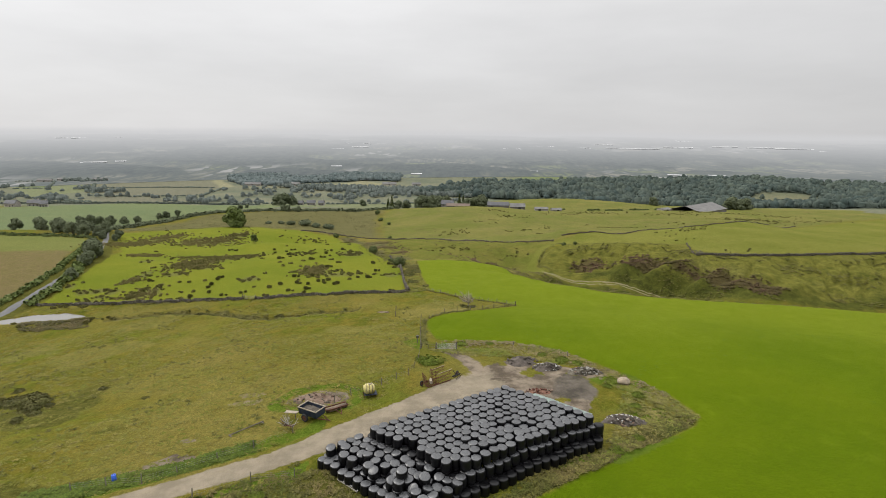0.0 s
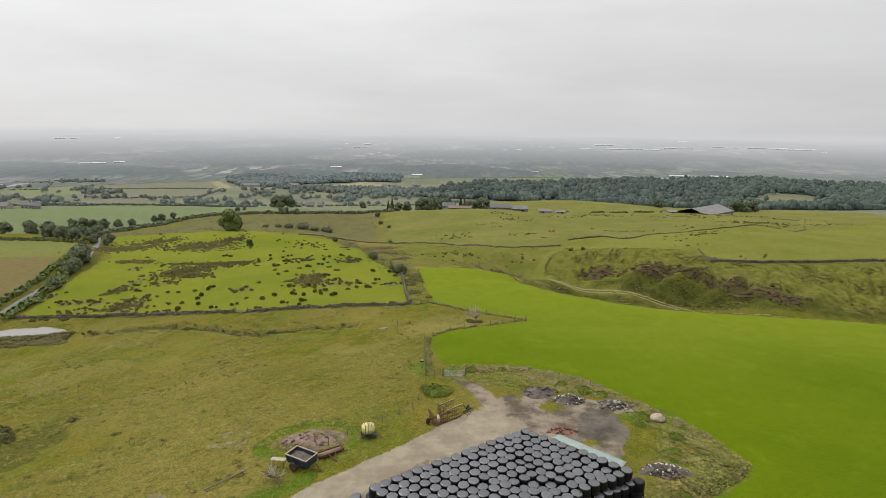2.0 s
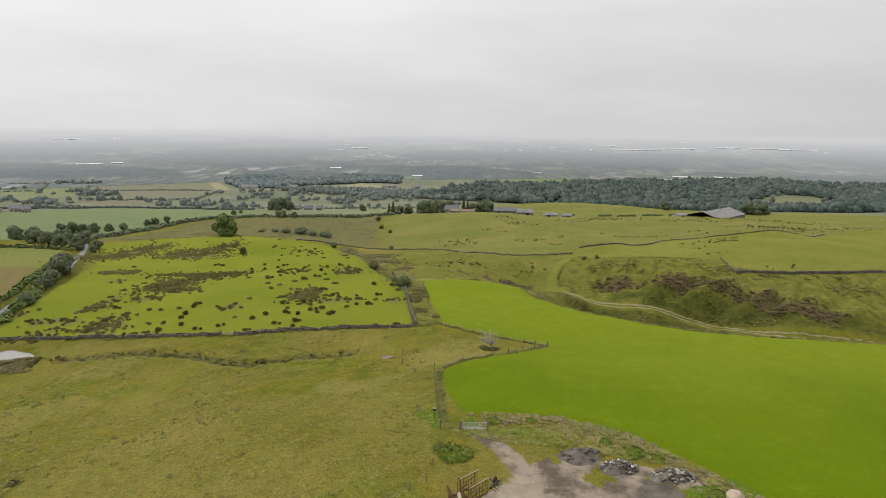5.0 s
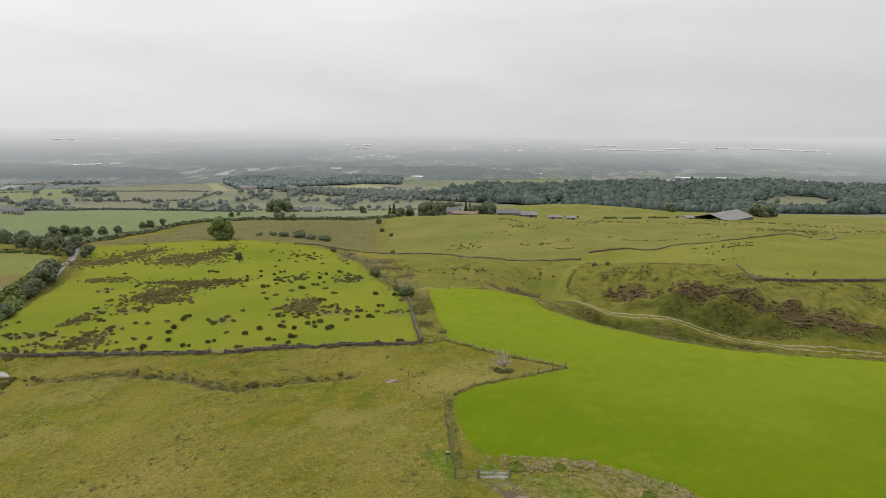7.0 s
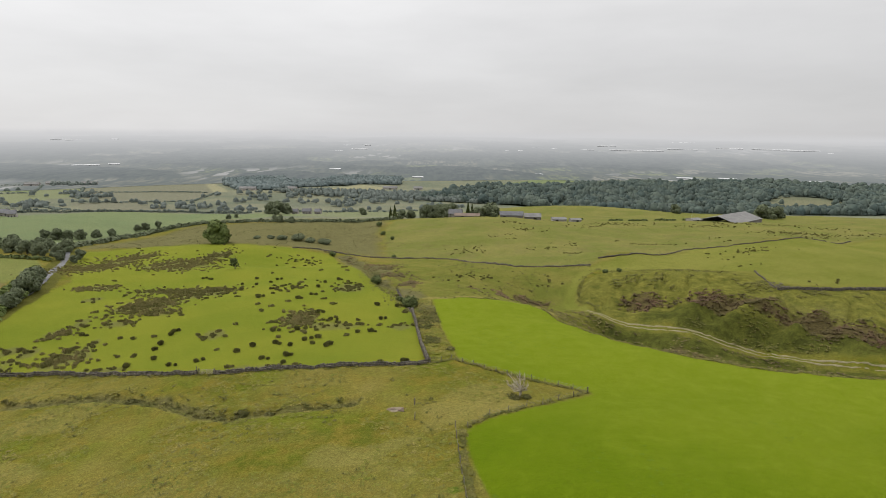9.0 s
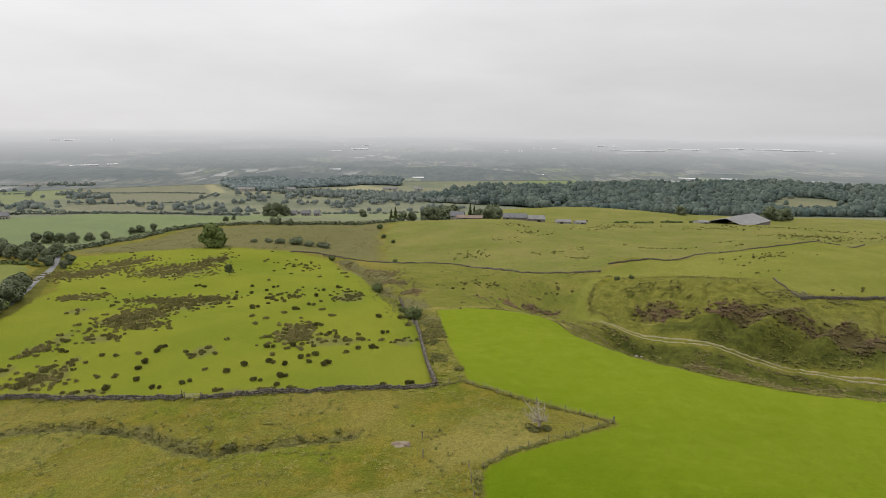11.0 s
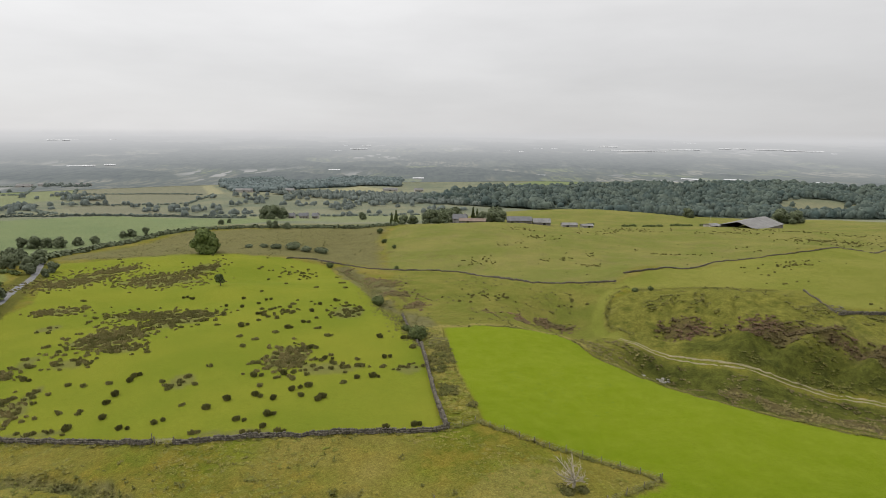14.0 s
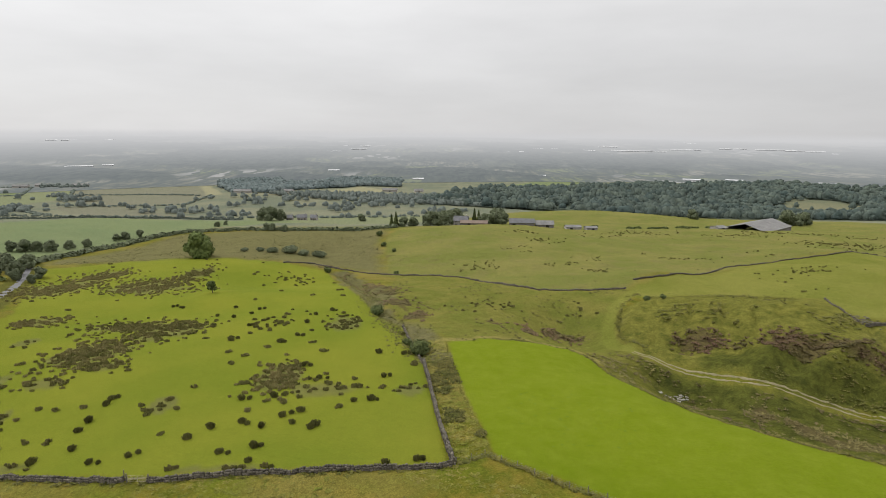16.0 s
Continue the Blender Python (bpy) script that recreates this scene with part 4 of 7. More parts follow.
M_FARWALL = surface("white_far_cladding", (0.35, 0.355, 0.36), (0.41, 0.415, 0.42), 0.8, 0.02, 6, 0, 0, 0.04)
M_FARROOF = surface("pale_far_roof", (0.35, 0.355, 0.36), (0.41, 0.415, 0.42), 0.8, 0.02, 6, 0, 0)
for x, y, long in [(345, 2781, 89), (536, 2969, 211), (686, 2861, 151), (965, 2814, 260), (1228, 2883, 145), (1488, 2913, 125), (1649, 2813, 178), (1729, 2713, 163), (1785, 2494, 127), (1464, 3406, 134),
                   (648, 1510, 50), (764, 1521, 44), (970, 1458, 43), (-2093, 3050, 95), (-2014, 3062, 102), (-1894, 3177, 76), (-540, 2682, 98), (-492, 3111, 162), (-1167, 1818, 77), (-1108, 1872, 33),
                   (-352, 1789, 36), (-76, 1529, 30), (-437, 2850, 89), (266, 1600, 22), (914, 3145, 101)]:
    high, bearing = 2.5 + y / 800, math.degrees(math.atan2(x, y))
    z = float(lie(x, y)) + 1.0
    ob = thing("warehouse", "pale low warehouse far away in the haze", "building", pose(x, y, z, 0, 0, -bearing), "far warehouses")
    part("wall", box(long, 20, high * 0.6, pose(0, 0, high * 0.3)), M_FARWALL, ob)
    bm = bmesh.new()
    v = [bm.verts.new(p) for p in ((-long / 2, -11, high * 0.6), (long / 2, -11, high * 0.6), (long / 2, 0, high), (-long / 2, 0, high), (long / 2, 11, high * 0.6), (-long / 2, 11, high * 0.6))]
    for f in ((0, 1, 2, 3), (3, 2, 4, 5), (1, 4, 2), (0, 3, 5), (0, 5, 4, 1)):
        bm.faces.new([v[k] for k in f])
    part("roof", bm, M_FARROOF, ob)


def clump_stuff(name, xy, h, w, mat, label, category, quads=24, size=0.3, seed=3, shag=0.42, core=0.0):
    """Many shrubs or far trees as one mesh of leaf clumps."""
    r = np.random.default_rng(seed)
    xy = np.asarray(xy, float)
    n = len(xy)
    h = np.broadcast_to(h, n) * (0.7 + 0.6 * r.random(n))
    w = np.broadcast_to(w, n) * (0.75 + 0.5 * r.random(n))
    d = r.normal(size=(n, quads, 3))
    d /= np.linalg.norm(d, axis=2)[:, :, None]
    d *= (0.6 + 0.45 * r.random((n, quads, 1)))
    d[:, :, 2] = np.abs(d[:, :, 2]) * 0.9 - 0.25
    z0 = height(xy[:, 0], xy[:, 1])
    c = np.empty_like(d)
    c[:, :, 0] = xy[:, None, 0] + d[:, :, 0] * w[:, None] / 2
    c[:, :, 1] = xy[:, None, 1] + d[:, :, 1] * w[:, None] / 2
    c[:, :, 2] = z0[:, None] + h[:, None] * (0.35 + 0.62 * d[:, :, 2])
    v, f = leaf_quads(c.reshape(-1, 3), 1.0, 0.7, 0.5, r, d.reshape(-1, 3), shag)
    s = np.repeat((w * size)[:, None], quads, 1).ravel()
    cc = np.repeat(c.reshape(-1, 3), 4, 0)
    v = cc + (v - cc) * np.repeat(s, 4)[:, None]
    if core:
        # a lumpy dome under the leaves of each crown
        rows, cols = 4, 7
        th = (np.arange(cols) / cols * 6.283)[None, None] + r.random((n, 1, 1)) * 6.283
        ph = np.array([0.25, 0.8, 1.3, 1.8])[None, :, None]
        rad = core * (0.8 + 0.42 * r.random((n, rows, cols)))
        px = xy[:, 0, None, None] + np.sin(ph) * np.cos(th) * rad * w[:, None, None] / 2
        py = xy[:, 1, None, None] + np.sin(ph) * np.sin(th) * rad * w[:, None, None] / 2
        pz = z0[:, None, None] + h[:, None, None] * (0.32 + 0.56 * np.cos(ph) * (0.75 + 0.25 * rad))
        cv = np.stack([px, py, pz], -1).reshape(-1, 3)
        ix = np.arange(n * rows * cols).reshape(n, rows, cols)
        nx = np.roll(ix, -1, axis=2)
        cf = np.stack([ix[:, :-1], ix[:, 1:], nx[:, 1:], nx[:, :-1]], -1).reshape(-1, 4)
        v, f = np.concatenate([cv, v]), np.concatenate([cf, f + len(cv)])
    ob = new(name, mesh_of(name, v, f, mat))
    return tagged(ob, label, category, "", "stuff")


def scatter(poly, n, seed):
    r = np.random.default_rng(seed)
    p = np.array(poly)
    out = np.zeros((0, 2))
    while len(out) < n:
        q = p.min(0) + r.random((n * 2, 2)) * (p.max(0) - p.min(0))
        q = q[inside(q[:, 0], q[:, 1], poly) > 0]
        out = np.concatenate([out, q])
    return out[:n]


# blue-grey leaf colour carries the haze over this far wood
M_FARWOOD = leafy("hazed_far_wood_leaves", (0.082, 0.106, 0.104), (0.11, 0.132, 0.126), 0.03, 0.1)
spots = scatter(WOOD, 8000, 21)
spots = spots[((inside(spots[:, 0], spots[:, 1], GLADE) < 12 * (vnoise(spots[:, 0], spots[:, 1], 40, 3) - 0.5)) | (vnoise(spots[:, 0], spots[:, 1], 1.7, 4) > 0.95)) & (fbm(spots[:, 0], spots[:, 1], 90, 5, 3) > 0.3)]
size = 5 + 13 * vnoise(spots[:, 0], spots[:, 1], 13, 6)
clump_stuff("woodland", spots, 6 + 0.6 * size, size * 1.15, M_WOODLEAF, "dense broadleaf woodland on the far valley side, tinted bluish-green by painted haze", "woods", 56, 0.075, 22, 0.62, 0.8)
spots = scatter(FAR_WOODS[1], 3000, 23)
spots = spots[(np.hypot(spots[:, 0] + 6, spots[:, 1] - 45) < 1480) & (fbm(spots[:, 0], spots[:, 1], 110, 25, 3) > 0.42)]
clump_stuff("far_woodland", spots, 7 + 8 * vnoise(spots[:, 0], spots[:, 1], 60, 26), 17, M_FARWOOD, "belt of wood across the valley, blue-grey with painted haze", "woods", 34, 0.1, 24, 0.5, 0.86)


def along(path, gap, seed, loose=1.5):
    """Points strewn along a line on the plan."""
    r = np.random.default_rng(seed)
    out = []
    for (ax, ay), (bx, by) in zip(path, path[1:]):
        n = max(1, int(math.hypot(bx - ax, by - ay) / gap))
        out += [(ax + (bx - ax) * k / n, ay + (by - ay) * k / n) for k in range(n)]
    return np.array(out) + r.normal(size=(len(out), 2)) * loose


# hedges, lines of trees and copses on the fields across the valley
lines = [[(-470, 640), (-383, 655), (-300, 640)], [(-829, 1040), (-790, 1072), (-906, 1262), (-1000, 1262)], [(-790, 1225), (-633, 972), (-600, 920)], [(-700, 1100), (-560, 1080), (-440, 1040)],
         [(-560, 860), (-480, 862), (-400, 895), (-425, 1046)], [(-260, 640), (-140, 650), (0, 690)], [(-440, 667), (-540, 760), (-611, 790)]]
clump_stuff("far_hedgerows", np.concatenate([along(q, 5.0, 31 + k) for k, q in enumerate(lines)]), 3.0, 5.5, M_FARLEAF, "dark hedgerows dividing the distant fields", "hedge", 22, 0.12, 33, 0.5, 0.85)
belts = [[(-640, 790), (-546, 770), (-510, 690), (-470, 640)], [(-545, 838), (-470, 862), (-419, 780)], [(-424, 745), (-409, 801), (-360, 815)], [(-380, 770), (-312, 863), (-304, 932), (-250, 1010)], [(-252, 866), (-154, 925), (-39, 944), (20, 960)],
         [(-268, 620), (-262, 700)], [(-330, 940), (-200, 990), (-60, 980)], [(-260, 760), (-200, 740)], [(-90, 700), (-10, 730)], [(-400, 990), (-340, 1010)]]
rows = np.concatenate([along(q, 7.0, 51 + k, 9.0) for k, q in enumerate(belts)])
rows = rows[fbm(rows[:, 0], rows[:, 1], 45, 36, 3) > 0.5]
solo = scatter([(-900, 700), (-60, 620), (40, 860), (-60, 1080), (-900, 1200)], 900, 35)
solo = solo[fbm(solo[:, 0], solo[:, 1], 80, 37, 4) > 0.64]
far_trees = np.concatenate([rows, solo, scatter([(-120, 960), (60, 900), (60, 1060), (-180, 1100), (-330, 1050)], 700, 38), scatter([(-880, 1255), (-800, 1260), (-790, 1290), (-900, 1290)], 36, 39), scatter([(-630, 935), (-555, 935), (-550, 965), (-620, 975)], 24, 40)])
size = 6 + 5 * vnoise(far_trees[:, 0], far_trees[:, 1], 9, 38)
clump_stuff("far_trees", far_trees, size, size * 1.05, M_FARTREE, "belts of trees among the distant fields, greyed by painted haze", "trees", 44, 0.085, 37, 0.55, 0.82)


def hedge(name, path, h, w, mat, label, seed, gap=1.6, quads=40, size=0.2, trees=()):
    pts = []
    for (ax, ay), (bx, by) in zip(path, path[1:]):
        n = max(1, int(math.hypot(bx - ax, by - ay) / gap))
        pts += [(ax + (bx - ax) * k / n, ay + (by - ay) * k / n) for k in range(n)]
    pts = np.array(pts)
    r = np.random.default_rng(seed)
    pts = pts + r.normal(size=pts.shape) * w * 0.12
    return clump_stuff(name, pts, h, w, mat, label, "hedge", quads, size, seed)


hedge("hedge", [(-228, 352), (-238, 395), (-242, 430), (-234, 460), (-226, 485), (-212, 503)], 3.2, 4.5, M_HEDGELEAF, "thick tall field hedge beside the lane", 41)
hedge("hedge", [(-212, 503), (-186, 503), (-160, 502), (-140, 500), (-110, 495), (-72, 500), (-48, 508)], 3.0, 4.0, M_HEDGELEAF, "dark unbroken hedge across the valley", 42)
hedge("hedge", [(-131, 166), (-132, 180), (-137, 196), (-147, 221), (-158, 240), (-170, 258)], 2.7, 3.8, M_LEAF, "overgrown green roadside hedge", 43, 2.3, 60, 0.14)
hedge("hedge", [(-141, 160), (-141, 176), (-146, 200), (-158, 228), (-176, 262), (-196, 292)], 1.8, 2.4, M_LEAF, "low trimmed hedge along the far side of the lane", 44, 1.3)
hedge("hedge", [(-300, 312), (-240, 312), (-214, 320), (-206, 316)], 2.2, 3.0, M_DARKLEAF, "dark hedge at the head of a small green field", 45)
hedge("hedge", [(-470, 560), (-364, 622), (-260, 620), (-205, 600)], 2.4, 4.0, M_FARLEAF, "long straight hedge closing a green field", 46)
for k, path in enumerate(([(118, 545), (124, 544)], [(140, 520), (152, 521)], [(157, 519), (174, 520)], [(180, 520), (200, 521)], [(205, 520), (215, 520)])):
    hedge("hedge", path, 2.0, 3.0, M_DARKLEAF, "short length of clipped dark hedge on the hilltop", 47 + k)

# ---------------------------------------------------------------- dry stone walls
def stone_mesh(r, sx, sy, sz):
    """A rough little block: eight jittered corners."""
    c = np.array([(i, j, k) for i in (-1, 1) for j in (-1, 1) for k in (-1, 1)], float) * (sx / 2, sy / 2, sz / 2)
    return c * (0.82 + 0.3 * r.random((8, 3)))


BOX_FACES = np.array([(0, 1, 3, 2), (4, 6, 7, 5), (0, 4, 5, 1), (2, 3, 7, 6), (0, 2, 6, 4), (1, 5, 7, 3)])


def dry_wall(path, h, label, seed, stone=0.36, ruin=0.0, gaps=()):
    """Courses of rough stones on both faces, rubble between and cope stones set on edge."""
    r = np.random.default_rng(seed)
    verts, faces, cope_v, cope_f, core_v, core_f = [], [], [], [], [], []

    def add(vs, fs, c, m):
        fs.append(BOX_FACES + 8 * len(vs))
        vs.append(c @ m[:3, :3].T + m[:3, 3])

    total = 0.0
    for (ax, ay), (bx, by) in zip(path, path[1:]):
        length, turn = math.hypot(bx - ax, by - ay), math.atan2(by - ay, bx - ax)
        s = 0.0
        while s < length:
            w = stone * (0.75 + 0.7 * r.random())
            x, y = ax + (bx - ax) * s / length, ay + (by - ay) * s / length
            here = total + s
            s += w * 0.93
            if any(a < here < b for a, b in gaps):
                continue
            hh = h * (0.9 + 0.2 * float(vnoise(here, 0, 5, seed))) * (1 - ruin * float(vnoise(here, 3, 7, seed + 1)))
            z0 = put(x, y)
            base = np.array(pose(x, y, z0, 0, 0, math.degrees(turn)))
            courses = max(1, int(hh / (stone * 0.55)))
            for c in range(courses):
                ch = hh / courses
                for side in (-1, 1):
                    m = np.array(pose((r.random() - 0.5) * 0.1, side * (0.17 - 0.05 * c / courses) + r.normal() * 0.04, ch * (c + 0.45), *(r.normal(size=3) * 8)))
                    add(verts, faces, stone_mesh(r, w * 1.02, 0.25, ch * 1.12), base @ m)
            if r.random() > ruin * 0.6:
                m = np.array(pose(0, r.normal() * 0.05, hh + stone * (0.12 + 0.25 * r.random()), *(r.normal(size=3) * 17)))
                add(cope_v, cope_f, stone_mesh(r, w * 0.8, 0.34, stone * 0.65), base @ m)
        total += length
    x, y = path[0]
    ob = thing("dry_stone_wall", label, "wall", Matrix.Identity(4), "field walls")
    part_mesh("stones", mesh_of("stones", np.concatenate(verts), np.concatenate(faces), M_STONE), ob, "", "stuff")
    part_mesh("cope_stones", mesh_of("cope_stones", np.concatenate(cope_v), np.concatenate(cope_f), M_STONE), ob, "upright cope stones", "stuff")
    return ob


FRONT = [(-131, 166.2), (-112, 164.8), (-94, 162.4), (-83, 159.6), (-70, 157.1), (-58, 155.6), (-44, 156.2), (-25, 156.0), (-10.8, 156.6)]
dry_wall(FRONT, 0.68, "long grey dry stone wall along the pasture's lower edge", 61, 0.4, 0.15, gaps=((72.5, 75.9),))
dry_wall([(-10.6, 156.9), (-12.6, 170), (-14.2, 183.8), (-16.8, 204)], 1.25, "tumbled dry stone wall climbing beside the stream", 62, 0.42, 0.3)
dry_wall([(-16.8, 204), (-20.4, 221), (-24, 238)], 0.7, "low ruined stretch of stone wall in grass", 63, 0.42, 0.75)
dry_wall([(-100, 375), (-86, 386), (-71, 375), (-50, 363), (-39, 359.5), (-19, 351.5), (-3, 340), (8, 322), (17, 302.5), (26, 289.4), (41, 287.6), (58.8, 285.4)], 0.7,
         "dry stone wall dividing the valley fields", 64, 0.4, 0.6)
dry_wall([(65, 295), (78, 296), (100, 313), (120, 329), (156, 344), (185, 352), (225, 372), (264, 402)], 0.5, "broken stone wall crossing the upper pasture", 65, 0.45, 0.75)
dry_wall([(110, 232), (123, 233.2), (142, 235.6), (165, 236), (191, 238), (240, 246)], 0.95, "dark stone wall along the brow of the bank", 66, 0.45, 0.3)
dry_wall([(119, 262), (115, 250), (111, 240), (109.6, 233)], 0.5, "collapsed stone wall running down the scar", 67, 0.4, 0.85)


# ---------------------------------------------------------------- fences and gates
def fence(path, label, gap=3.0, h=1.15, seed=1, wires=3):
    ob = thing("fence", label, "fence", Matrix.Identity(4), "post and wire fences")
    r = np.random.default_rng(seed)
    bmw = bmesh.new()
    prev = None
    for (ax, ay), (bx, by) in zip(path, path[1:]):
        n = max(1, int(math.hypot(bx - ax, by - ay) / gap))
        for k in range(n + 1):
            x, y = ax + (bx - ax) * k / n, ay + (by - ay) * k / n
            if prev is not None and math.hypot(x - prev[0], y - prev[1]) < 0.3:
                continue
            z, hh = put(x, y), h * (0.85 + 0.3 * r.random())
            lean = r.normal(size=2) * 0.05
            bm = rod((x, y, z - 0.3), (x + lean[0], y + lean[1], z + hh), 0.07, 0.06, 7)
            part("post", bm, M_POST, ob)
            if prev is not None:
                for w in range(wires):
                    u = 0.4 + 0.25 * w
                    rod((prev[0], prev[1], prev[2] + u), (x, y, z + u), 0.008, None, 3, bmw)
            prev = (x, y, z)
    part("wire", bmw, M_WIRE, ob, "thin grey fence wires")
    return ob


fence([(-10.2, 157.6), (-5.6, 160.2), (1.2, 155.2), (10, 148.9), (19.4, 142.8)], "leaning post and wire fence along the meadow edge", 2.6, seed=71)
fence([(19.4, 142.4), (6.8, 134.6), (0.1, 130.8), (-3.6, 127.9)], "post and wire fence round the meadow corner", 3.0, seed=72)
fence([(-5.6, 128), (-5.2, 116), (-4.8, 106), (-4.4, 97.4)], "old post and wire fence with overgrown foot", 3.2, seed=73)
fence([(-16.2, 76), (-14.2, 78.5), (-11.9, 80), (-9.9, 81.1), (-7.7, 83), (-5.8, 84.8), (-4.6, 92), (-4.4, 97.2)], "sparse post fence beside the lane", 3.4, seed=74)
fence([(-41.6, 55.8), (-34.3, 56.9), (-31, 58.6), (-24, 64), (-20, 67.4)], "low post fence on the lane's grassy edge", 3.2, seed=75)
fence([(-27, 53.6), (-21.7, 56.4), (-17, 57)], "short run of posts before the stack", 4.6, seed=76)
fence([(3.6, 99.6), (13, 98.4), (22, 93)], "few short posts in the weedy bank", 5.0, 0.8, seed=77, wires=1)
for x, y in ((-12.5, 136.7), (-12.2, 131.5), (-60, 156.8)):
    ob = thing("fence_post", "single weathered wooden post in the grass", "post", pose(x, y, put(x, y)), "lone posts")
    part("post", rod((0, 0, -0.3), (0.05, 0, 1.4), 0.09, 0.075, 8), M_POST, ob)


def gate(x0, y0, x1, y1, label, bars=6, h=1.1, mat=None, slope=None):
    mat = mat or M_STEEL
    za, zb = put(x0, y0), put(x1, y1)
    ob = thing("field_gate", label, "gate", pose(x0, y0, za, 0, 0, math.degrees(math.atan2(y1 - y0, x1 - x0))), "field gates")
    w, dz = math.hypot(x1 - x0, y1 - y0), zb - za
    for k in range(bars):
        z = 0.2 + (h - 0.2) * k / (bars - 1)
        part("bar", rod((0.08, 0, z), (w - 0.08, 0, z + dz), 0.028, None, 6), mat, ob)
    for x in (0.08, w * 0.5, w - 0.08):
        part("upright", box(0.06, 0.05, h - 0.1, pose(x, 0, h / 2 + 0.12 + dz * x / w)), mat, ob)
    for x in (-0.06, w + 0.06):
        part("gate_post", rod((x, 0, -0.4 + dz * max(0, x) / w), (x, 0, 1.45 + dz * max(0, x) / w), 0.1, 0.09, 8), M_POST, ob, "stout timber gate post")
    return ob


gate(-1.4, 97.2, 2.2, 97.0, "grey tubular steel field gate, closed")
gate(-4.3, 97.3, -1.55, 97.2, "rusty rail hurdle closing the gap beside the gate", 3, 1.0, M_POST)
gate(-58.9, 155.7, -55.7, 155.6, "pale timber field gate in the stone wall", 5, 1.1, surface("pale_gate_timber", (0.3, 0.27, 0.2), (0.22, 0.2, 0.15), 0.85, 3, 6))

# ---------------------------------------------------------------- stack of wrapped silage bales
def bale_mesh(seed):
    """A wrapped round bale on end: bulging sides, rounded shoulders, slack film folds."""
    r = np.random.default_rng(seed)
    prof = [(0.50, 0.0), (0.585, 0.05), (0.62, 0.16), (0.635, 0.5), (0.634, 0.9), (0.625, 1.05), (0.605, 1.125), (0.565, 1.17), (0.28, 1.19), (0.0, 1.2)]
    seg, v, f = 22, [], []
    ph = r.random(6) * 6.28
    for k, (rad, z) in enumerate(prof[:-1]):
        for s in range(seg):
            a = s / seg * 2 * math.pi
            w = 1 + 0.022 * math.sin(2 * a + ph[0]) + 0.018 * math.sin(3 * a + ph[1] + z * 2) + 0.012 * math.sin(7 * a + ph[2] + z * 5) + r.normal() * 0.008
            zz = z + (0.02 * math.sin(a + ph[3]) + r.normal() * 0.008) * (z > 0.9)
            v.append((rad * w * math.cos(a), rad * w * math.sin(a), zz))
    n = len(prof) - 1
    for k in range(n - 1):
        for s in range(seg):
            t2 = (s + 1) % seg
            f.append((k * seg + s, k * seg + t2, (k + 1) * seg + t2, (k + 1) * seg + s))
    v.append((0, 0, prof[-1][1] + 0.02))
    top = len(v) - 1
    for s in range(0, seg, 2):
        f.append(((n - 1) * seg + s, (n - 1) * seg + (s + 1) % seg, (n - 1) * seg + (s + 2) % seg, top))
    me = mesh_of("wrapped_bale", v, f, [M_WRAP, M_WRAPLIT], True)
    # top faces take the paler copy, as if lit by the sky
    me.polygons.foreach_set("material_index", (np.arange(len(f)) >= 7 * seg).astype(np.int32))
    return me


BALES = [bale_mesh(100 + k) for k in range(6)]
FAR_CORNER, U, V = Vector((8.3, 72.0)), Vector((-0.843, -0.534)), Vector((0.773, -0.634))
r = np.random.default_rng(77)
stack_low = []


def stack_floor(x, y):
    return put(x, y) - 0.03


def bale(i, j, level, tilt=4.0, single=True, jit=0.03, sink=0.0, label="", lay=0.0):
    p = FAR_CORNER + U * (i * 1.235) + V * (j * 1.225)
    x, y = p.x + r.normal() * jit, p.y + r.normal() * jit
    z = stack_floor(x, y) + level * 1.17 - sink
    m = pose(x, y, z, r.normal() * tilt + lay, r.normal() * tilt, r.random() * 360)
    me = BALES[int(r.integers(6))]
    if single:
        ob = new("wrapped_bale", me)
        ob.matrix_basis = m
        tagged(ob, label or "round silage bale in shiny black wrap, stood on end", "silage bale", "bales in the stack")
    else:
        stack_low.append((me, m))


for i in range(17):
    for j in range(11):
        if (i, j) in ((16, 4), (16, 5), (16, 10)):
            continue
        odd = (4 < i < 9 and 3 < j < 9 and r.random() < 0.3)
        bale(i + 0.1 * math.sin(j * 1.7), j + 0.05 * math.sin(i), 2, 8.0 if odd else 2.2, sink=0.12 if odd else 0.0)
# the lower tiers, seen along the sides
for i in range(0, 17):
    for level in (0, 1):
        bale(i, 11 - 0.45 * level, level, 2.5, single=level == 1)
        if level == 0:
            bale(i + 0.5, 11.6, 0, 2.5, single=False)
        bale(i, -0.35, level, 2.5, single=False)
for j in range(-1, 12):
    for level in (0, 1):
        bale(-0.4 + 0.1 * level, j, level, 2.5, single=False)
for i in (15, 16):
    for j in range(11):
        for level in (0, 1):
            bale(i, j, level, 4, single=False)
